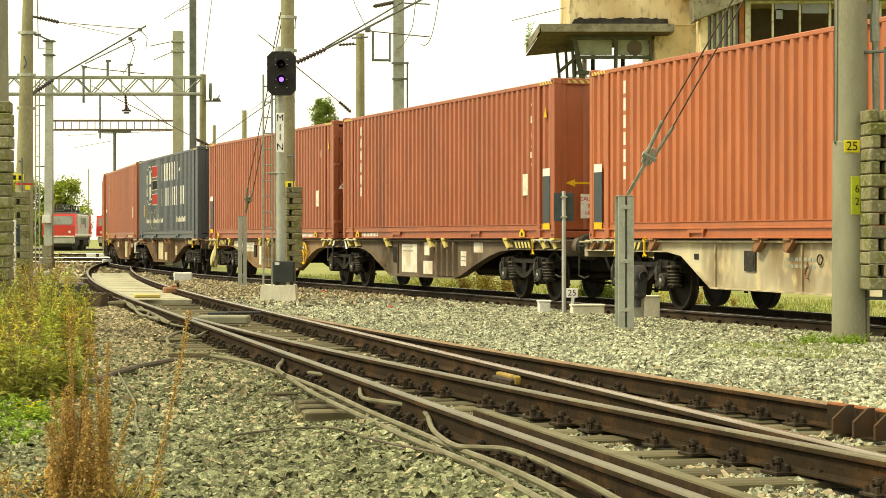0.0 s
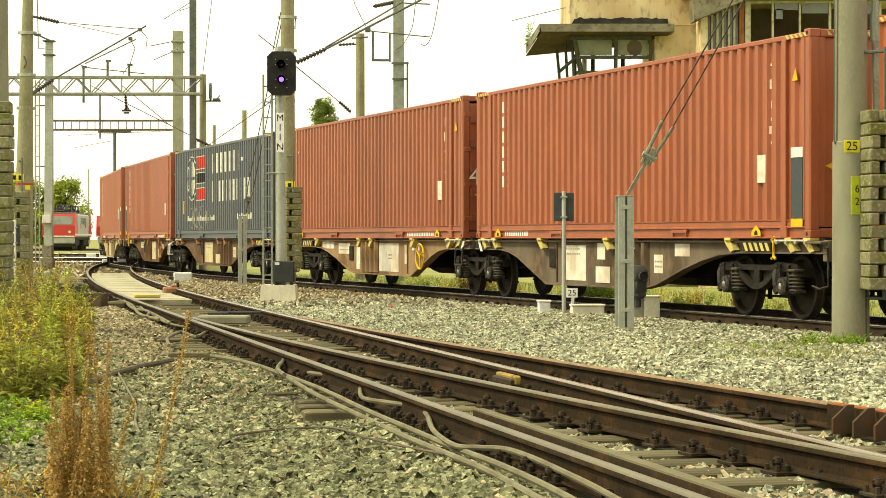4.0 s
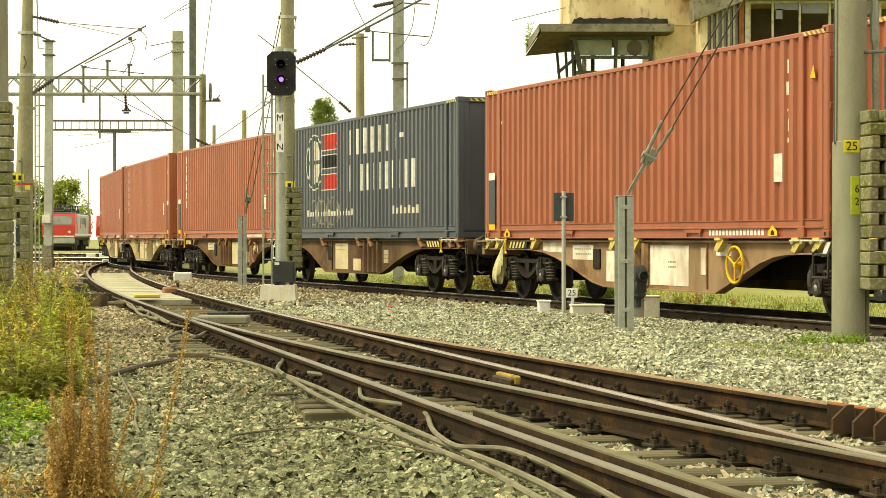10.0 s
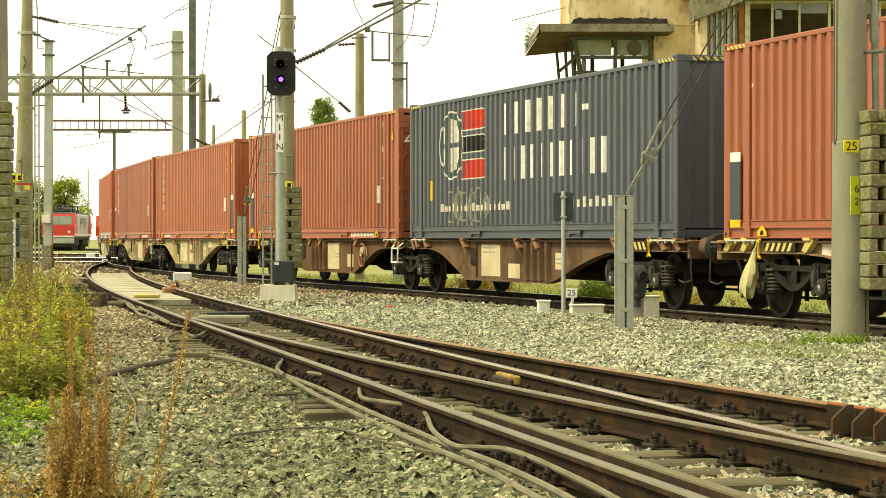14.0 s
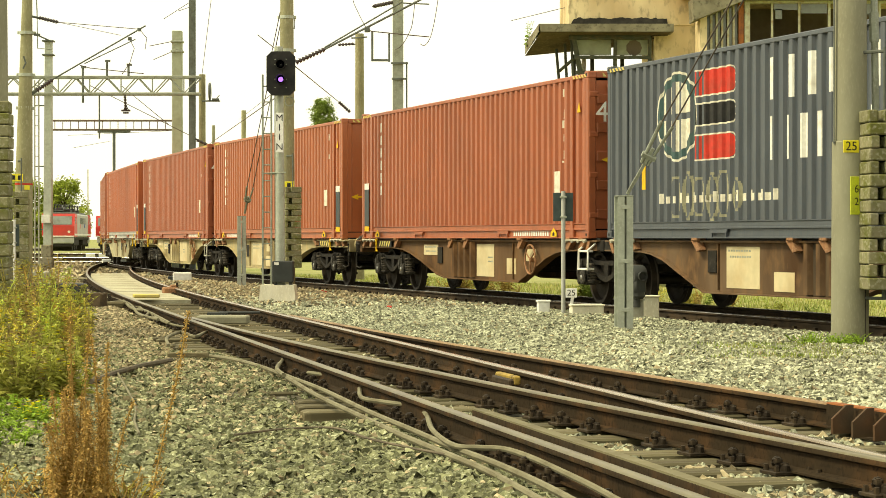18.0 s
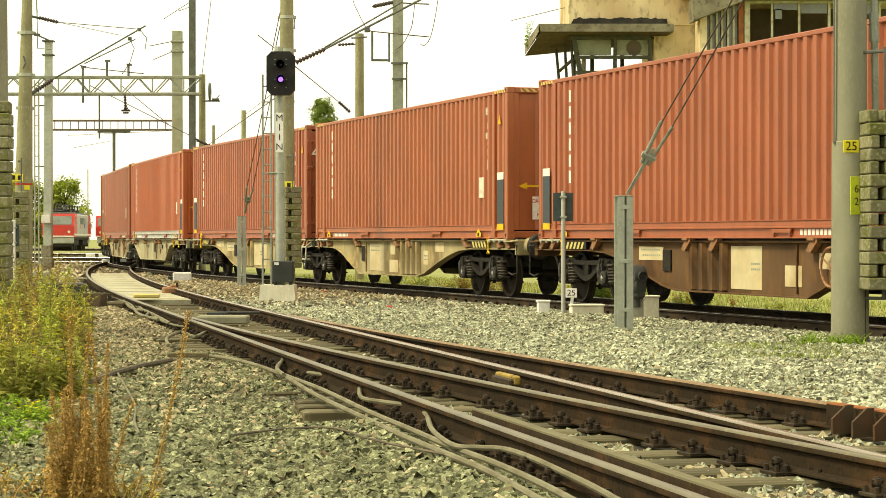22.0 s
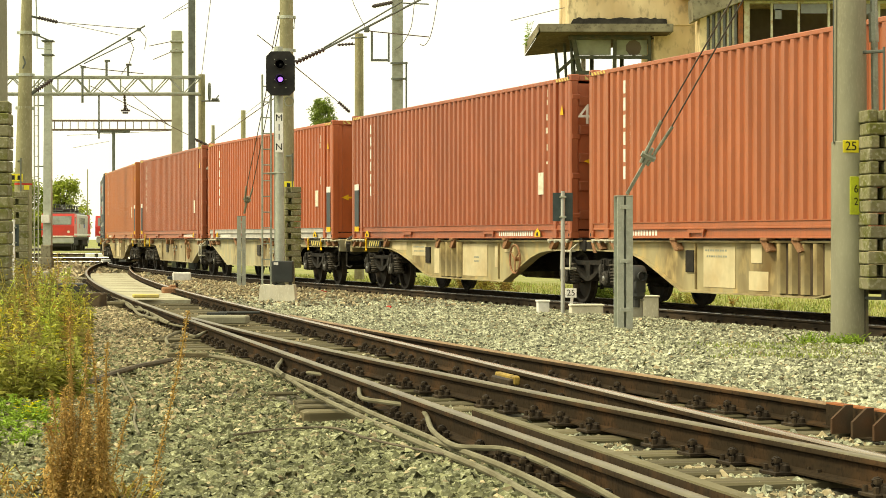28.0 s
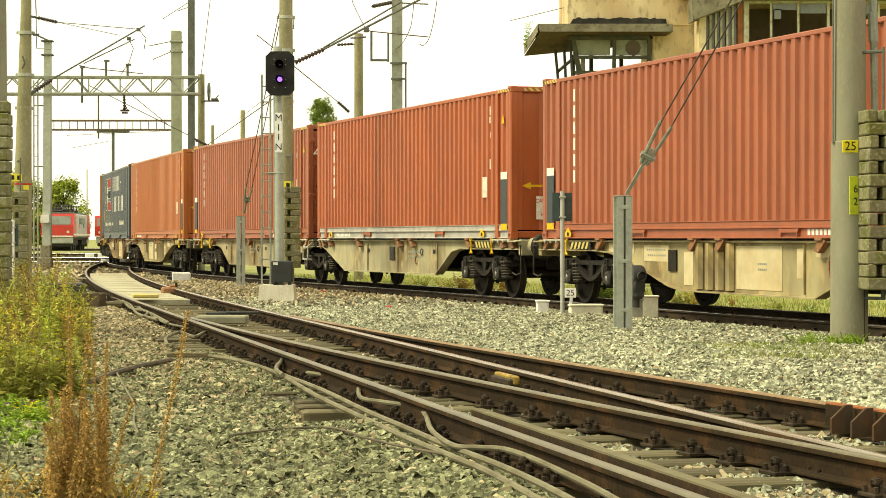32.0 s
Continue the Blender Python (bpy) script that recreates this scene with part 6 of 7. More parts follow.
# long wires
wire([at(361, 262, 84.8), at(500, 165, 48)], 0.012)
wire([at(423, 212, 180), at(503, 150, 48)], 0.010)
ca = thing("cantilever", "steel wires and insulators hung from the yard gantry", "bracket", group="cantilevers")
for a, b in (((160, 152), (300, 222)), ((215, 152), (300, 222)), ((300, 222), (380, 262))):
    wire_of(ca, [at(*a, 84), at(*b, 84)], 0.014)
insulator(ca, at(335, 242, 84), at(382, 263, 84), 0.07)
insulator(ca, at(221, 166, 84), at(223, 196, 84), 0.07, 6)
part("cross_arm", Geo().rod(at(215, 196, 84), at(231, 196, 84), 0.04).rod(at(218, 200, 84), at(228, 200, 84), 0.035).rod(at(219, 196, 84), at(223, 186, 84), 0.02).rod(at(228, 196, 84), at(223, 186, 84), 0.02), INSUL, ca)
for a, b in (((265, 82), (314, 72)), ((272, 106), (314, 88))):
    wire([at(*a, 87.3), at(*b, 87.3)], 0.016)
for a, b, d in (((374, 0), (357, 139), 84.8), ((120, 240), (300, 232), 130), ((130, 262), (196, 250), 130), ((340, 2), (290, 34), 84), ((345, 10), (316, 20), 84)):
    wire([at(*a, d), at(*b, d)], 0.012)
wire([at(1016, 10, 63.5), at(905, 37, 75)], 0.012)

# ---- signal tower building ----
tw = thing("signal_tower", "derelict ochre plaster signal tower with a jutting glazed cabin", "building", pose(3.4, 62.0, 0, 0, 0, 0))
# coordinates: x right, y away, in metres from the cabin's near left corner
K = 62.0 / 3754.6


def tx(px, d=62.0):
    return (px - 784) / 3754.6 * d - 3.4


def tz(py, d=62.0):
    return 1.155 + (422 - py) / 3754.6 * d


part("upper_block", Geo().box((tx(1125), 3.6, tz(-30)), (tx(1240) - tx(1010), 4.5, tz(-98) - tz(38)), 0.03), PLASTER, tw, "stained ochre plaster wall")
part("stair_wall", Geo().box(((tx(1164) + tx(1246)) / 2, 3.2, tz(220) / 2 + 1.9), (tx(1246) - tx(1164), 3.6, tz(38) - 0.2), 0.03), PLASTER, tw, "stained ochre plaster wall")
part("cabin_roof", Geo().prism([(tx(955), tz(40)), (tx(1195), tz(40)), (tx(1195), tz(54)), (tx(958), tz(54))], 0.4, 3.2, 1).add(
    [(tx(955), 0.4, tz(40)), (tx(955), 0.4, tz(54)), (tx(936), 2.9, tz(62)), (tx(936), 2.9, tz(82)), (tx(955), 3.2, tz(40)), (tx(955), 3.2, tz(54))], [(0, 1, 3, 2), (0, 2, 4), (1, 5, 3)]), FASCIA, tw, "grimy jutting roof slab")
part("roof_soffit", Geo().add([(tx(958), 0.42, tz(55)), (tx(1190), 0.42, tz(55)), (tx(1190), 3.4, tz(58)), (tx(936), 3.0, tz(84))], [(0, 1, 2, 3)]), SOFFIT, tw)
rt = random.Random(2)
edge = [(tx(1020 + k * 4.2), tz(25 + rt.uniform(-1.6, 1.6))) for k in range(41)]
part("roof_tar", Geo().prism(edge + [(tx(1190), tz(40)), (tx(1012), tz(40))], 1.2, 3.4, 1), TAR, tw, "black torn bitumen upstand")
part("cabin_wall", Geo().box(((tx(1010) + tx(1160)) / 2, 2.4, tz(230)), (tx(1160) - tx(1012), 1.9, tz(130) - tz(330)), 0.02), PLASTER, tw)
for a, b, s0, s1 in ((1016, 1024, 1034, 1044), (1092, 1098, 1092, 1099), (1155, 1160, 1155, 1162)):
    part("mullion", Geo().add([(tx(a), 1.15, tz(62)), (tx(b), 1.15, tz(62)), (tx(s1), 1.5, tz(150)), (tx(s0), 1.5, tz(150)), (tx(a), 1.3, tz(62)), (tx(b), 1.3, tz(62)), (tx(s1), 1.65, tz(150)), (tx(s0), 1.65, tz(150))],
         [(0, 1, 2, 3), (7, 6, 5, 4), (0, 4, 5, 1), (3, 2, 6, 7), (0, 3, 7, 4), (1, 5, 6, 2)]), FRAME, tw)
part("lintel", Geo().box((tx(1085), 1.2, tz(60)), (tx(1160) - tx(1012), 0.12, 0.12)), FRAME, tw)
part("transom", Geo().box((tx(1090), 1.3, tz(95)), (tx(1160) - tx(1022), 0.1, 0.1)), FRAME, tw)
for a, b in ((1024, 1088), (1098, 1154)):
    part("blind_panel", Geo().box(((tx(a) + tx(b)) / 2, 1.33, tz(77)), (tx(b) - tx(a), 0.03, 0.46)), GREENWALL, tw, "pale green blind panel")
# flat dark disc drawn in for the unlit inside of the hole
part("broken_hole", Geo().lathe([(0.001, 0), (0.2, 0.0), (0.24, 0.004)], 9, 1), ROOMDARK, tw, m=pose(tx(1129), 1.305, tz(78)))
for a in (1028, 1062):
    part("rear_mullion", Geo().box((tx(a), 3.3, tz(110)), (0.12, 0.08, 1.0)), FRAME, tw)
part("rear_mullion", Geo().box((tx(1118), 3.3, tz(110)), (0.12, 0.08, 1.0)), FRAME, tw)
part("inner_post", Geo().box((tx(1042), 2.2, tz(115)), (0.13, 0.12, 0.8)), CREAM, tw)
part("sill", Geo().box((tx(1090), 1.5, tz(122)), (tx(1160) - tx(1030), 0.3, 0.1)), FRAME, tw)
for k, (a, b) in enumerate(((992, 998), (1006, 1010), (1016, 1020))):
    part("side_mullion", Geo().rod((tx(a), 2.4 - k * 0.5, tz(74 - k * 7)), (tx(b), 2.4 - k * 0.5, tz(140)), 0.045, n=5), FRAME, tw)
part("side_transom", Geo().rod((tx(996), 2.6, tz(116)), (tx(1020), 1.3, tz(98)), 0.05, n=5), FRAME, tw)
part("inside_ceiling", Geo().box((tx(1100), 2.4, tz(60)), (2.2, 2.0, 0.05)), ROOMDARK, tw)

wing = thing("station_building", "derelict ochre building with rows of broken windows behind the train", "building", pose(3.4, 62.0, 0))
part("upper_wall", Geo().box((tx(1420), 3.0, tz(-40)), (tx(1640) - tx(1225), 5.0, 1.0)), PLASTER, wing)
part("eave", Geo().prism([(tx(1222), tz(0)), (tx(1250), tz(-14)), (tx(1660), tz(-14)), (tx(1660), tz(2)), (tx(1318), tz(2)), (tx(1224), tz(40))], -0.5, 0.6, 1), FASCIA, wing, "grimy concrete eaves")
part("back_wall", Geo().box((tx(1420), 4.2, 4.7), (tx(1640) - tx(1236), 0.3, 9.4)), ROOMDARK, wing)
part("lower_wall", Geo().box((tx(1440), 0.2, 2.4), (tx(1640) - tx(1236), 0.3, 6.4)), PLASTER, wing)
part("corner_pier", Geo().box((tx(1245), 0.6, tz(70)), (0.2, 1.2, 2.2)), PLASTER, wing)
for k, px in enumerate((1253, 1262, 1271, 1280, 1290, 1299)):
    part("window_bar", Geo().box((tx(px), 0.5 - k * 0.08, tz(50)), (0.06, 0.06, 1.9)), OLDFRAME, wing)
    part("pane", Geo().box((tx(px + 4), 0.53 - k * 0.08, tz(50)), (0.09, 0.015, 1.8)), GLASS, wing)
part("wood_post", Geo().box((tx(1311), -0.02, tz(45)), (0.14, 0.12, 2.2)), ORUST, wing, "bare brown weathered post")
for px, w in ((1322, 0.16), (1366, 0.06), (1414, 0.06), (1467, 0.07), (1520, 0.06), (1556, 0.06), (1600, 0.06)):
    part("mullion", Geo().box((tx(px), 0.0, tz(45)), (w, 0.1, 2.4)), OLDFRAME, wing)
part("head_rail", Geo().box((tx(1470), 0.02, tz(4)), (4.9, 0.1, 0.09)), OLDFRAME, wing)
for a, b, z0, z1 in ((1370, 1412, 5, 18), (1418, 1464, 5, 24), (1526, 1552, 5, 26), (1372, 1384, 16, 34)):
    part("broken_pane", Geo().box(((tx(a) + tx(b)) / 2, 0.03, (tz(z0) + tz(z1)) / 2), (tx(b) - tx(a), 0.012, tz(z0) - tz(z1))), GLASS, wing)
part("floor_slab", Geo().box((tx(1440), 2.0, tz(130)), (5.4, 4.2, 0.2)), FASCIA, wing)

# ---- locomotives in the yard ----
def loco(x, y, deg, label):
    """A boxy electric locomotive, red ends and grey middle."""
    l = thing("electric_locomotive", label, "locomotive", pose(x, y, 0, 0, 0, deg), "locomotives in the yard")
    part("body", Geo().box((0, 0, 2.35), (14.5, 2.95, 2.2), 0.12), LOCOGREY, l)
    for s in (-1, 1):
        part("cab", Geo().prism([(s * 8.6, 1.3), (s * 8.6, 2.3), (s * 8.1, 3.45), (s * 6.1, 3.45), (s * 5.6, 1.3)], -1.5, 1.5, 1), LOCORED, l, "red cab end")
        part("windscreen", Geo().prism([(s * 8.57, 2.42), (s * 8.22, 3.2), (s * 8.25, 3.21), (s * 8.6, 2.43)], -1.25, 1.25, 1), GLASS, l, "dark windscreen")
        for e in (-1, 1):
            part("cab_window", Geo().box((s * 7.3, e * 1.502, 2.85), (0.9, 0.02, 0.65), 0.005), GLASS, l)
            part("lamp", Geo().rod((s * 8.58, e * 1.0, 1.75), (s * 8.66, e * 1.0, 1.75), 0.13), CREAM, l)
        part("white_band", Geo().box((s * 8.62, 0, 1.34), (0.06, 2.9, 0.12)), WHITE, l)
        part("skirt", Geo().box((s * 8.15, 0, 0.98), (0.7, 2.8, 0.62), 0.08), LOCOGREY, l, "light grey skirt")
        part("snow_plough", Geo().box((s * 8.2, 0, 0.5), (0.5, 2.5, 0.36), 0.08), BOGIE, l)
        part("bogie", Geo().box((s * 4.6, 0, 0.75), (5.0, 2.6, 0.6), 0.1), BOGIE, l)
        for a in (-1.9, 0, 1.9):
            part("wheel", Geo().lathe([(0.1, -1.1), (0.6, -1.1), (0.6, 1.1), (0.1, 1.1)], 20, 1), BOGIE, l, m=pose(s * 4.6 + a, 0, 0.6))
        part("pantograph", Geo().box((s * 4.5, 0, 3.75), (2.2, 1.6, 0.08)).rod((s * 3.6, 0, 3.8), (s * 5.2, 0, 4.05), 0.05).rod((s * 5.2, 0, 4.05), (s * 4.0, 0, 4.3), 0.05).box((s * 4.0, 0, 4.32), (0.3, 1.8, 0.06)), DGALV, l)
    part("roof", Geo().box((0, 0, 3.52), (12.0, 2.4, 0.16), 0.05), DGALV, l)
    for k in range(5):
        part("roof_insulator", Geo().rod((-2 + k, 0.4, 3.6), (-2 + k, 0.4, 4.0), 0.1, 0.06), INSUL, l)
        part("grille", Geo().box((-2.4 + k * 1.2, -1.478, 2.8), (0.7, 0.02, 0.6)), DGALV, l)
    for k in range(9):
        part("roof_box", Geo().box((-5.2 + k * 1.3, (-0.5, 0.3, 0.6)[k % 3], 3.72 + 0.1 * (k % 2)), (0.8, 0.7, 0.34 + 0.16 * (k % 3)), 0.04), (BOGIEGREY, INSUL, DGALV)[k % 3], l)
        part("roof_post", Geo().rod((-5.0 + k * 1.25, (0.7, -0.6)[k % 2], 3.6), (-5.0 + k * 1.25, (0.7, -0.6)[k % 2], 4.35), 0.07, 0.05, 6), BOGIEGREY, l)
    part("roof_bar", Geo().rod((-5.4, 0.7, 4.34), (5.4, 0.7, 4.34), 0.035, n=6), BOGIEGREY, l)
    for e in (-1, 1):
        part("waist_line", Geo().box((0, e * 1.505, 1.5), (17.0, 0.01, 0.16)), WHITE, l, "white waist line")
        part("blue_mark", Geo().box((2.0, e * 1.485, 2.35), (1.0, 0.01, 0.35)), BLUEM, l)
    part("underframe", Geo().box((0, 0, 1.15), (16.6, 2.7, 0.3), 0.04), BOGIE, l)
    part("emblem", Geo().box((-2.6, -1.485, 2.3), (0.7, 0.01, 0.4)), LOCORED, l)
    return l


loco(-36.4, 205.6, 94.4, "red and grey electric locomotive parked in the yard")
loco(-34.5, 224.5, 94.4, "red and grey electric locomotive parked behind another")

# small white markers and covers
for x, y, w, h, label in ((-7.62, 62.0, 0.54, 0.32, "white painted concrete marker beside the track"), (-15.6, 103, 0.45, 0.32, "white painted marker stone"), (-16.5, 104, 0.45, 0.3, "white painted marker stone"), (-23.6, 142, 0.6, 0.3, "white painted marker stone"), (-22.9, 143, 0.6, 0.3, "white painted marker stone")):
    m = thing("marker_stone", label, "marker", pose(x, y, -0.16, 0, 0, 10), "white marker stones")
    part("block", Geo().box((0, 0, h / 2), (w, 0.25, h), 0.03), PLASTICW, m)
    part("shoe", Geo().box((-w * 0.62, 0.05, h * 0.35), (w * 0.3, 0.2, h * 0.6), 0.02), DARKBOX, m)

p = thing("lineside_sign", "pale post with a narrow dark blue sheet sign among weeds", "sign", pose(-9.1, 45.0, -0.3))
part("post", Geo().rod((0, 0, 0), (0, 0, 1.85), 0.034, n=10), ENAMEL, p, smooth=True)
part("sign_plate", Geo().box((0.0, 0.05, 1.52), (0.21, 0.012, 0.46), 0.01), SIGNBACK, p, "dark blue back of a sheet sign")
for z in (1.36, 1.68):
    part("clamp", Geo().box((0, 0.01, z), (0.12, 0.08, 0.03), 0.004), GALV, p)
p = thing("pole_footing", "dark stained concrete footing of the gantry column", "footing", pose(-15.62, 83.7, -0.3))
part("lower_block", Geo().box((0, 0, 0.35), (0.5, 0.5, 0.7), 0.03), FASCIA, p)
part("upper_block", Geo().box((0, 0, 0.95), (0.4, 0.44, 0.5), 0.03), FASCIA, p)

# board crossing in the near track, its yellow block, and the point machine cover
bc = thing("board_crossing", "pale grey boarded crossing laid between the rails", "crossing")
for k in range(11):
    yy = 43.1 + k * 2.9
    xx = float(near_c(yy))
    part("plank", Geo().box((0, 0, 0), (1.24, 2.894, 0.09), 0.004), PLANK, bc, m=pose(xx, yy, -0.10 + rnd.uniform(-0.004, 0.004), 0, 0, 12.8 - max(0, yy - 36) * 0.1))
yb = thing("yellow_block", "faded yellow block on the crossing", "block", pose(-5.82, 41.6, -0.02, 0, 0, 12))
part("body", Geo().box((0, 0, 0.045), (0.50, 0.45, 0.07), 0.015), FADEDY, yb)
pm = thing("point_machine", "pale concrete trough cover across the switch tips", "cover", pose(-3.2, 30.9, 0.0))
part("cover", Geo().box((0, 0, -0.03), (0.74, 0.5, 0.12), 0.02), POLEC, pm)
part("lever", Geo().box((-0.12, 0.35, 0.03), (0.3, 0.12, 0.07), 0.01).rod((-0.1, 0.35, 0.06), (0.5, 0.4, 0.06), 0.02), DARKBOX, pm)
cl = thing("rail_clamp", "rust-orange clamp bolted over the rail beside the crossing", "clamp", pose(-6.1, 47.0, NEAR_Z - 0.12, 0, 0, 12))
part("clamp_body", Geo().box((0.06, 0, 0.06), (0.34, 0.5, 0.16), 0.03).box((0.12, 0, 0.15), (0.12, 0.36, 0.08), 0.02), RUSTB, cl)
part("bolt", Geo().rod((0.2, -0.1, 0.1), (0.2, -0.1, 0.24), 0.03, n=6), CHAIR, cl)
fb = thing("greased_box", "yellow grease box clamped inside a rail", "box", pose(0.62, 17.75, NEAR_Z + 0.03, 0, 0, 13))
part("body", Geo().box((-0.08, 0, -0.10), (0.06, 0.62, 0.075), 0.012), GRIMY, fb)
part("spring", Geo().box((-0.12, 0.0, -0.12), (0.05, 0.6, 0.06), 0.02), CHAIR, fb)

# ---- cables beside the near track ----
def cable(pts, r, material, label):
    """A cable lying on the ballast through a few turning points, smoothed."""
    w = thing("cable", label, "cable", group="cables by the track")
    P = [Vector(p) for p in pts]
    P = [P[0] * 2 - P[1]] + P + [P[-1] * 2 - P[-2]]
    out = []
    for a, b, c, d in zip(P, P[1:], P[2:], P[3:]):
        for k in range(7):
            t = k / 7
            out.append(0.5 * (2 * b + (c - a) * t + (2 * a - 5 * b + 4 * c - d) * t * t + (3 * b - a - 3 * c + d) * t ** 3))
    out.append(P[-2])
    part("sheath", Geo().pipe(out, r, 7), material, w, smooth=True)
    return w


def lay(px, py, z=-0.055):
    d = (1.155 - z) * 3754.6 / (py - 422)
    return ((px - 784) / 3754.6 * d, d, z)


cable([lay(*p) for p in ((345, 627), (420, 638), (490, 660), (560, 700), (640, 738), (720, 775), (810, 812), (870, 838), (950, 882), (1010, 915))], 0.019, CABLE, "thick pale dusty cable along the rail")
cable([lay(*p) for p in ((502, 664), (570, 690), (650, 728), (730, 762), (800, 792), (880, 822), (960, 858), (1040, 900))], 0.019, CABLE, "thick pale dusty cable along the rail")
cable([lay(*p, -0.03) for p in ((298, 612), (296, 598), (320, 588), (345, 596), (370, 588), (420, 602), (470, 622), (500, 634), (490, 652), (502, 664))], 0.02, CABLE, "pale cable looping over the sleepers")
cable([lay(*p, -0.03) for p in ((545, 660), (575, 664), (608, 672), (634, 682), (640, 704), (680, 712), (728, 719), (753, 732), (766, 762), (804, 789), (850, 793), (895, 796), (941, 811), (992, 834), (1050, 862), (1110, 895))], 0.017, CABLE, "pale cable looping over the sleepers")
cable([lay(*p) for p in ((160, 676), (200, 662), (250, 648), (303, 638))], 0.026, DCABLE, "dark rubber cable end on the ballast")
cable([lay(*p) for p in ((415, 770), (500, 760), (590, 758), (650, 776), (720, 792), (790, 805))], 0.008, DCABLE, "thin dark cable across the stones")
cable([lay(*p) for p in ((208, 660), (225, 690), (240, 720), (238, 745), (246, 768))], 0.009, CABLE, "thin pale wire lying on the stones")
cable([lay(*p) for p in ((232, 538), (260, 552), (290, 570), (330, 580))], 0.016, CABLE, "pale cable lying beside the rail")
cable([lay(*p) for p in ((150, 515), (190, 524), (232, 538))], 0.018, DCABLE, "dark cable lying beside the rail")
sb = thing("wood_batten", "short yellowish timber batten on the ballast", "batten", pose(*lay(333, 632), 0, 0, -4))
part("bar", Geo().box((0, 0, 0.02), (0.42, 0.07, 0.05), 0.008), TIMBER, sb)
for px, py, w, d, h, mt, label in ((72, 503, 0.4, 0.5, 0.35, BOXGREY, "pale concrete block among weeds"), (88, 528, 1.5, 0.5, 0.32, DARKBOX, "dark cable trough piece among weeds"),
                                   (118, 522, 0.4, 0.4, 0.16, PALEC, "pale green concrete slab on the ballast"), (138, 548, 1.0, 0.4, 0.30, BARK, "dark brown timber block beside the rail"),
                                   (140, 497, 0.9, 0.8, 0.08, PLANK, "pale broken concrete slab on the ballast"), (165, 525, 0.5, 0.5, 0.08, PLANK, "pale broken concrete slab on the ballast"),
                                   (200, 531, 0.7, 0.6, 0.07, PLANK, "pale broken concrete slab on the ballast"), (180, 546, 0.9, 0.3, 0.12, TIMBER, "weathered timber piece beside the rail")):
    b = thing("trough_piece", label, "block", pose(*lay(px, py, -0.13), 0, 0, rnd.uniform(-12, 12)), "loose pieces by the crossing")
    g = Geo().box((0, 0, h / 2), (w, d, h), 0.025)
    g.v = [(x + rnd.uniform(-0.02, 0.02), y + rnd.uniform(-0.02, 0.02), z) for x, y, z in g.v]
    part("block", g, mt, b)
for pts in (((196, 520), (215, 528), (232, 545), (262, 552), (255, 562)), ((214, 527), (240, 536), (252, 548), (270, 556), (300, 572)), ((120, 528), (160, 526), (200, 522), (226, 534), (244, 540)), ((182, 538), (215, 534), (232, 540), (246, 556), (280, 566))):
    cable([lay(*p, -0.04) for p in pts], 0.024, CABLE, "pale cable coiling beside the crossing")


# ---- plants ----
def leaf(g, p, d, up, length, width):
    """A pointed leaf with a folded midrib."""
    d, up = Vector(d).normalized(), Vector(up)
    s = d.cross(up)
    s = s.normalized() if s.length > 1e-3 else Vector((1, 0, 0))
    p = Vector(p)
    tip, mid = p + d * length - Vector((0, 0, length * 0.25)), p + d * length * 0.45
    g.add([p, mid + s * width / 2 + up * 0.1 * width, tip, mid - s * width / 2 + up * 0.1 * width], [(0, 1, 2), (0, 2, 3)])


def weed(x, y, z, h, leafs, material, name, label, r, spread=0.5, leaf_len=0.07, stems=3, flower=None, lean=0.12, seed_head=False):
    w = thing(name, label, "plant", pose(x, y, z, 0, 0, r.uniform(0, 360)), "weeds beside the track")
    gs, gl, gf = Geo(), Geo(), Geo()
    for k in range(stems):
        a = r.uniform(0, 6.28)
        base = Vector((r.uniform(-0.05, 0.05), r.uniform(-0.05, 0.05), 0))
        top = base + Vector((math.cos(a) * spread * r.uniform(0.2, 1) * h * 0.5, math.sin(a) * spread * r.uniform(0.2, 1) * h * 0.5, h * r.uniform(0.75, 1)))
        pts = [base.lerp(top, t / 5) + Vector((r.uniform(-lean, lean) * 0.12, r.uniform(-lean, lean) * 0.12, 0)) for t in range(6)]
        gs.pipe(pts, 0.003 if name == "dry_tuft" else 0.0045, 4)
        for j in range(leafs // stems):
            t = r.uniform(0.08, 1) if not seed_head else r.uniform(0.25, 1) ** 0.7
            i = min(4, int(t * 5))
            p = pts[i].lerp(pts[i + 1], t * 5 - i)
            b = r.uniform(0, 6.28)
            el = r.uniform(-0.2, 0.9)
            ll = leaf_len * r.uniform(0.5, 1.3) * (1 if seed_head else 1.25 - 0.7 * t)
            if seed_head:
                p = p + Vector((math.cos(b), math.sin(b), 0)) * r.uniform(0, 0.025)
            leaf(gl, p, (math.cos(b), math.sin(b), el), (0, 0, 1), ll, ll * (0.8 if seed_head else 0.42))
        if flower:
            for j in range(4):
                q = pts[-1] + Vector((r.uniform(-0.06, 0.06), r.uniform(-0.06, 0.06), r.uniform(-0.1, 0.03)))
                for e in range(5):
                    leaf(gf, q, (math.cos(e * 1.26), math.sin(e * 1.26), 0.5), (0, 0, 1), 0.02, 0.016)
    tagged(part("stalk", gs, LEAFB if seed_head else material, w), kind="stuff")
    tagged(part("foliage", gl, material, w), kind="stuff")
    if flower:
        tagged(part("blossom", gf, FLOWER, w), kind="stuff")
    return w


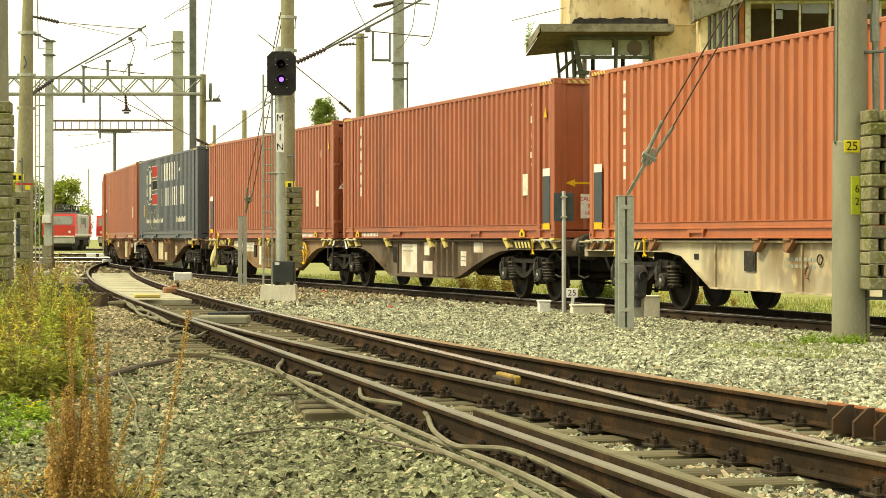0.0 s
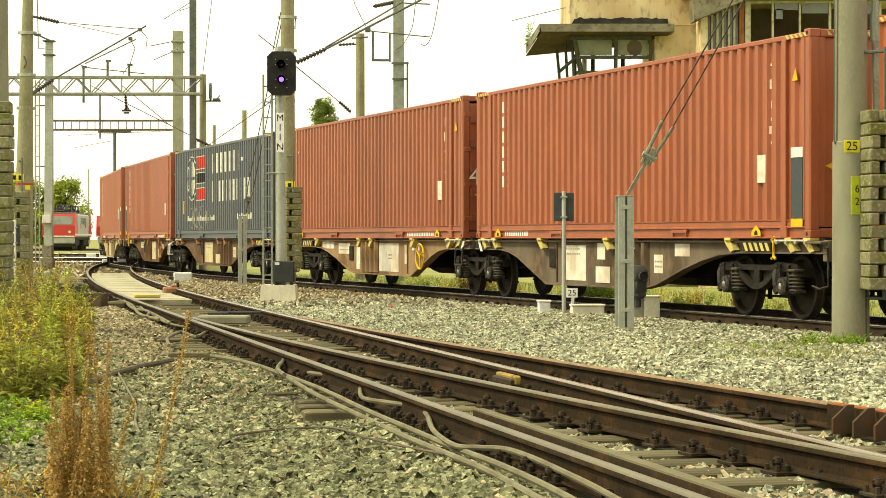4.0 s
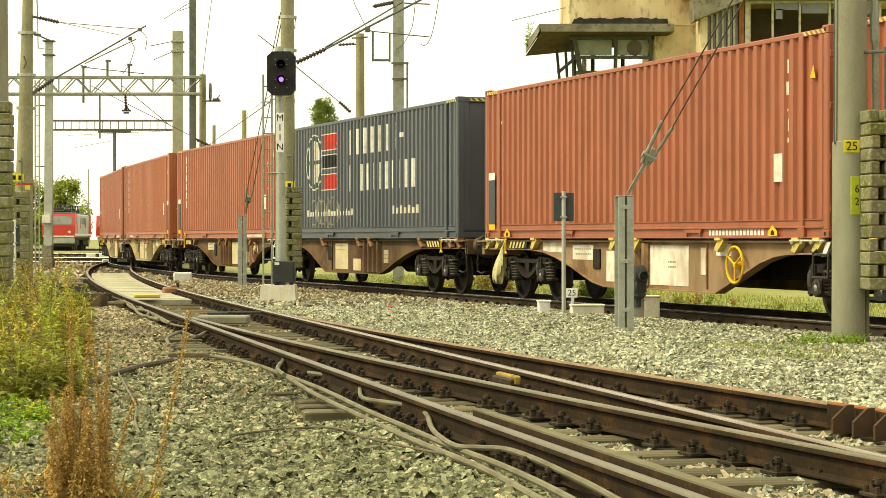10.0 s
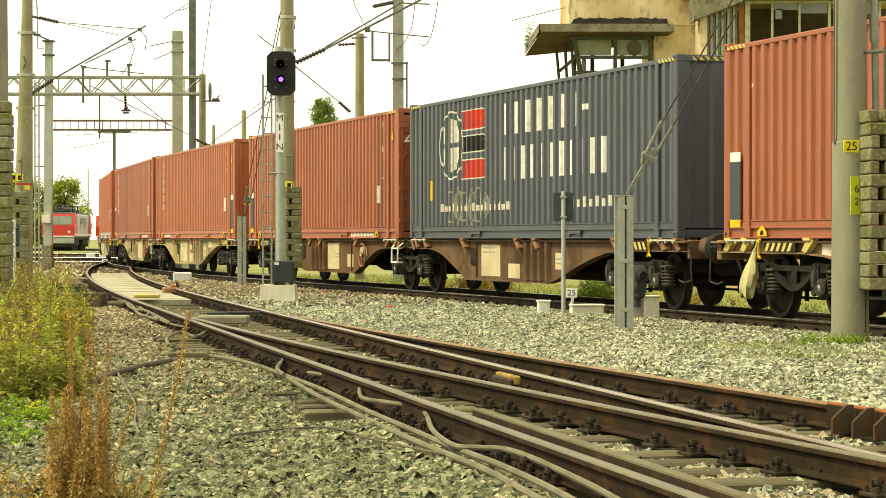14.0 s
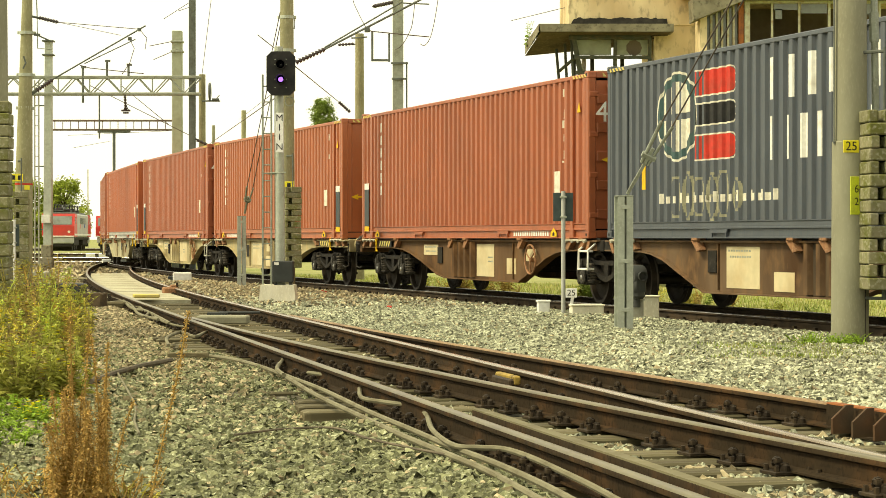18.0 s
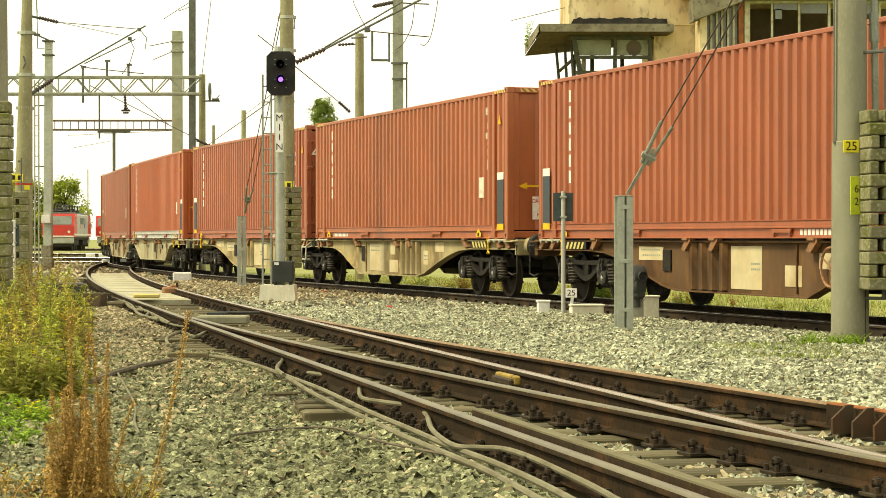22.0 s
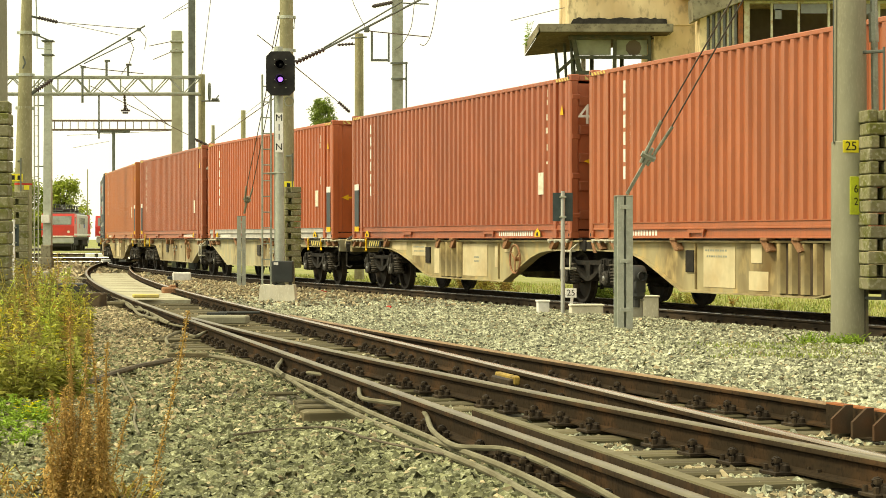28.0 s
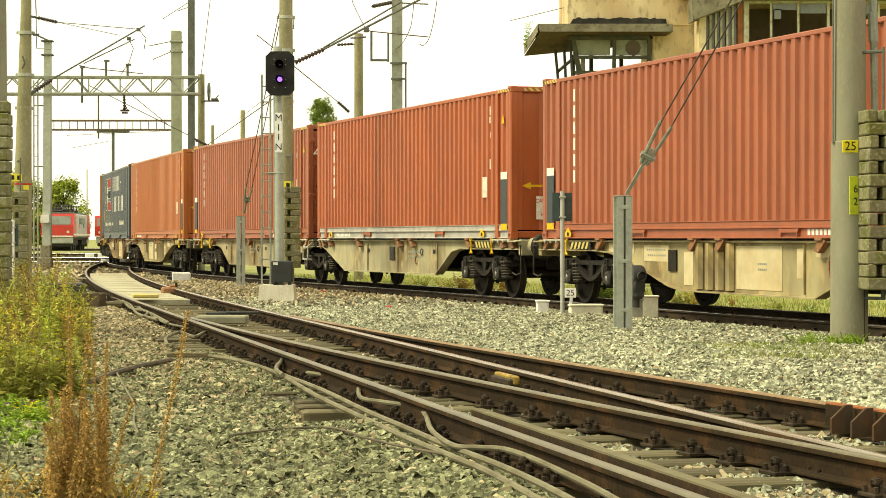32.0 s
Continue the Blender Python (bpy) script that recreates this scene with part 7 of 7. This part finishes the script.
r = random.Random(11)
def dock(x, y, h, r, dx=0.0, thick=0.02, bare=0.3, leaves=5):
    """A dried dock: a rough stalk leaning by dx, whorls of brown seeds crowding its upper part, withered leaves low down."""
    w = thing("dry_dock_plant", "dried brown dock plant with crowded seed heads beside the ballast", "plant", pose(x, y, -0.2), "weeds beside the track")
    pts = [Vector((dx * t ** 1.3 + 0.012 * math.sin(5 * t + x * 40), 0.02 * math.sin(4 * t + y * 9), h * t)) for t in [k / 9 for k in range(10)]]
    gs, gl, gw = Geo().pipe(pts, 0.0042, 5), Geo(), Geo()
    n = int(900 * h * (1 - bare) * thick / 0.02)
    for k in range(n):
        t = bare + (1 - bare) * (k + r.random()) / n
        i = min(8, int(t * 9))
        p = pts[i].lerp(pts[i + 1], t * 9 - i)
        full = thick * (0.55 + 0.45 * abs(math.sin(t * h * 38 + x * 30))) * (1.0 if t < 0.85 else (1.12 - t) / 0.27)
        b, q = r.uniform(0, 6.28), full * r.random() ** 0.5
        p = p + Vector((math.cos(b) * q, math.sin(b) * q, r.uniform(-0.012, 0.012)))
        leaf(gl, p, (math.cos(b), math.sin(b), r.uniform(-0.7, 0.5)), (0, 0, 1), r.uniform(0.008, 0.017), r.uniform(0.007, 0.013))
    for k in range(leaves):
        b, t = r.uniform(0, 6.28), r.uniform(0.04, 0.42)
        p = Vector((dx * t, 0, h * t))
        for j in range(3):
            leaf(gw, p, (math.cos(b + j * 0.5), math.sin(b + j * 0.5), r.uniform(-0.9, 0.3)), (0.2, 0.1, 1), r.uniform(0.06, 0.13), r.uniform(0.018, 0.035))
    tagged(part("stalk", gs, LEAFB, w), kind="stuff")
    tagged(part("seed_head", gl, LEAFS, w), kind="stuff")
    tagged(part("withered_leaves", gw, LEAFB, w), kind="stuff")
    return w


# dry docks in the foreground: a crowded clump, taller spikes, one leaning aside and one apart
for k in range(30):
    x = r.uniform(-1.78, -1.55)
    dock(x, r.uniform(9.5, 10.1), r.uniform(0.34, 0.66), r, r.uniform(-0.05, 0.05), r.uniform(0.020, 0.034), 0.06, 9)
for x, y, h, dx in ((-1.745, 9.85, 1.0, 0.03), (-1.725, 9.9, 0.72, 0.0), (-1.665, 9.8, 0.93, 0.02), (-1.60, 9.9, 0.90, -0.03), (-1.57, 9.7, 0.88, 0.05), (-1.63, 10.0, 0.7, 0.03)):
    dock(x, y, h, r, dx, 0.013, 0.25, 3)
dock(-1.56, 9.6, 0.62, r, 0.17, 0.015, 0.3, 2)
dock(-1.31, 9.5, 1.03, r, 0.165, 0.016, 0.04, 0)
for k in range(60):
    weed(r.uniform(-2.3, -1.42), r.uniform(9.2, 10.6), -0.2, r.uniform(0.12, 0.30), 40, (LEAFB, LEAFB, LEAFS, LEAFY)[k % 4], "dry_tuft", "low tuft of dry brown weed", r, 1.9, 0.07, 6)
# green weeds with yellow flowers behind them
for k in range(72):
    y = r.uniform(12.4, 16.6)
    weed(-0.212 * y + r.uniform(-0.3, 0.36), y, -0.22, r.uniform(0.12, 0.26), 130, LEAFG, "green_weed", "low bright green leafy weed", r, 1.7, 0.085, 8, flower=k % 5 == 0 and y > 14.5)
for k in range(30):
    y = r.uniform(15.8, 19.5)
    weed(-0.205 * y + r.uniform(-0.4, 0.5), y, -0.24, r.uniform(0.35, 0.66), 190, (LEAFO, LEAFD, LEAFO)[k % 3], "leafy_weed", "broad-leaved olive green weed", r, 1.0, 0.13, 6, flower=k % 2)
for k in range(58):
    y = r.uniform(18, 33)
    x = -0.2 * y + r.uniform(-0.5, 0.62) * y / 22
    weed(x, y, -0.24, r.uniform(0.5, 1.35) * (1.0 if x < -0.185 * y else 0.7), 230, (LEAFY, LEAFO, LEAFD, LEAFL, LEAFB, LEAFO)[k % 6], "tall_weed", "tall yellow-green weed going to seed beside the track", r, 0.75, 0.10, 5, flower=k % 2 == 0, lean=0.5)
for k in range(40):
    y = r.uniform(33, 60)
    x = -0.183 * y + r.uniform(-1.0, 0.25) * y / 34
    weed(x, y, -0.28, r.uniform(0.35, 0.85), 90, (LEAFY, LEAFL, LEAFB)[k % 3], "tall_weed", "tall yellow-green weed going to seed beside the track", r, 0.7, 0.13, 4, lean=0.5)
for k in range(22):
    weed(4.72 + r.uniform(-0.6, 0.2), 24.8 + r.uniform(-0.5, 0.25), -0.1, r.uniform(0.06, 0.18), 50, LEAFG, "green_weed", "low green weed at the foot of the pole", r, 2.2, 0.05, 5)
for k in range(16):
    weed(r.uniform(3.1, 4.3), r.uniform(47.0, 48.6), -0.3, r.uniform(0.4, 0.85), 190, LEAFR, "leafy_weed", "dark green bushy weed behind the train", r, 1.2, 0.13, 6)
for k in range(14):
    weed(r.uniform(0.3, 1.8), r.uniform(54.5, 57), -0.3, r.uniform(0.4, 0.75), 130, (LEAFB, LEAFS, LEAFY)[k % 3], "leafy_weed", "rust-brown dried weed behind the train", r, 1.1, 0.12, 6)
for k in range(44):
    y = r.uniform(24, 62)
    weed(float(train_c(y)) + r.uniform(2.7, 5.5), y, -0.3, r.uniform(0.15, 0.5), 70, (LEAFO, LEAFY, LEAFR, LEAFB, LEAFL)[k % 5], "verge_weed", "low mixed weed on the grass verge behind the train", r, 1.5, 0.10, 6)
rp = weed(tx(938) + 3.4, 64.5, tz(72), 0.85, 90, LEAFG, "roof_plant", "green weed growing on the roof edge", r, 0.6, 0.13, 5)


def blades(name, label, n, place, h, material, seed):
    """Grass blades in one mesh."""
    q = random.Random(seed)
    g = Geo()
    for _ in range(n):
        x, y, z = place(q)
        a, l = q.uniform(0, 6.28), h * q.uniform(0.5, 1.3)
        w = l * 0.05 + 0.004
        dx, dy = math.cos(a), math.sin(a)
        g.add([(x - dy * w, y + dx * w, z), (x + dy * w, y - dx * w, z), (x + dx * l * 0.35, y + dy * l * 0.35, z + l)], [(0, 1, 2)])
    me = bpy.data.meshes.new(name)
    me.from_pydata(g.v, [], g.f)
    me.materials.append(material)
    return tagged(new(name, me), label, "grass", kind="stuff")


def behind(q):
    y = 20 + 62 * q.random() ** 1.3
    return float(train_c(y)) + q.uniform(2.6, 9.5), y, -0.3


blades("grass_verge", "dry yellow-green grass verge behind the train", 22000, behind, 0.10, STRAW, 5)

blades("grass_tufts", "short green grass behind the train", 12000, behind, 0.10, DULLG, 15)
for px, py in ((570, 515), (690, 543), (575, 517)):
    lt = thing("litter", "small scrap of red plastic on the ballast", "litter", pose(*lay(px, py, -0.06), 8, 5, px))
    part("scrap", Geo().box((0, 0, 0), (0.10, 0.06, 0.025), 0.008), REDMARK, lt)


def left_grass(q):
    y = q.uniform(19, 45)
    return -0.215 * y + q.uniform(-0.6, 0.5) * y / 20, y, -0.27


blades("grass_tufts", "mixed green and dry grass beside the track", 9000, left_grass, 0.24, STRAW, 6)
blades("green_grass", "bright green grass patch among weeds", 9000, lambda q: (lambda y: (-0.210 * y + q.uniform(-0.4, 0.36), y, -0.22))(q.uniform(12.0, 15.8)), 0.13, LEAFG, 8)
blades("thin_grass", "thin grass growing through the stones", 1500, lambda q: (lambda y: (q.gauss(3.7, 0.45), y, -0.06))(q.uniform(21.4, 24.6)), 0.035, DULLG, 9)


def tree(x, y, h, w, label, n, leaf_len, seed, trunk=0.2, low=0.15, many=46, green=None):
    """A tapered trunk with limbs and a crown of leaf clumps."""
    q = random.Random(seed)
    t = thing("tree", label, "tree", pose(x, y, -0.3), "trees beyond the yard")
    g = Geo().rod((0, 0, 0), (0, 0, h * 0.8), trunk, trunk * 0.25, 8)
    clumps = []
    for k in range(many):
        z = h * (low + (1 - low) * q.random())
        u = (z / h - low) / (1 - low)
        rad = w / 2 * math.sin(math.pi * min(1, 0.12 + 0.86 * u)) ** 0.6 * q.uniform(0.45, 1.05)
        a = q.uniform(0, 6.28)
        c = Vector((rad * math.cos(a), rad * math.sin(a), z))
        clumps.append((c, w * q.uniform(0.09, 0.17)))
        if k % 3 == 0:
            g.rod((0, 0, z * 0.7), c, trunk * 0.3, 0.03, 5)
    part("trunk", g, BARK, t)
    lf = Geo()
    for k in range(n):
        c, s = clumps[q.randrange(len(clumps))]
        d = Vector((q.gauss(0, 1), q.gauss(0, 1), q.gauss(0, 1))).normalized()
        p = c + d * s * q.uniform(0.4, 1.1)
        leaf(lf, p, (q.gauss(0, 1), q.gauss(0, 1), q.gauss(0, 0.7)), (0, 0, 1), leaf_len * q.uniform(0.6, 1.4), leaf_len * 0.8)
    part("crown", lf, green or LEAFT, t)
    return t


tree(-11.3, 200, 14.7, 3.2, "dense green rounded tree beyond the yard", 20000, 0.17, 3, low=0.3, many=150, green=LEAFR)
for k, (x, y, h, w) in enumerate(((-60.5, 310, 9.8, 8), (-66, 315, 11.5, 9), (-55.6, 312, 9.8, 7.5), (-73, 320, 12, 10))):
    tree(x, y, h, w, "broad green tree beyond the locomotives", 7000, 0.42, 20 + k, 0.3, 0.08, 90)

motions()
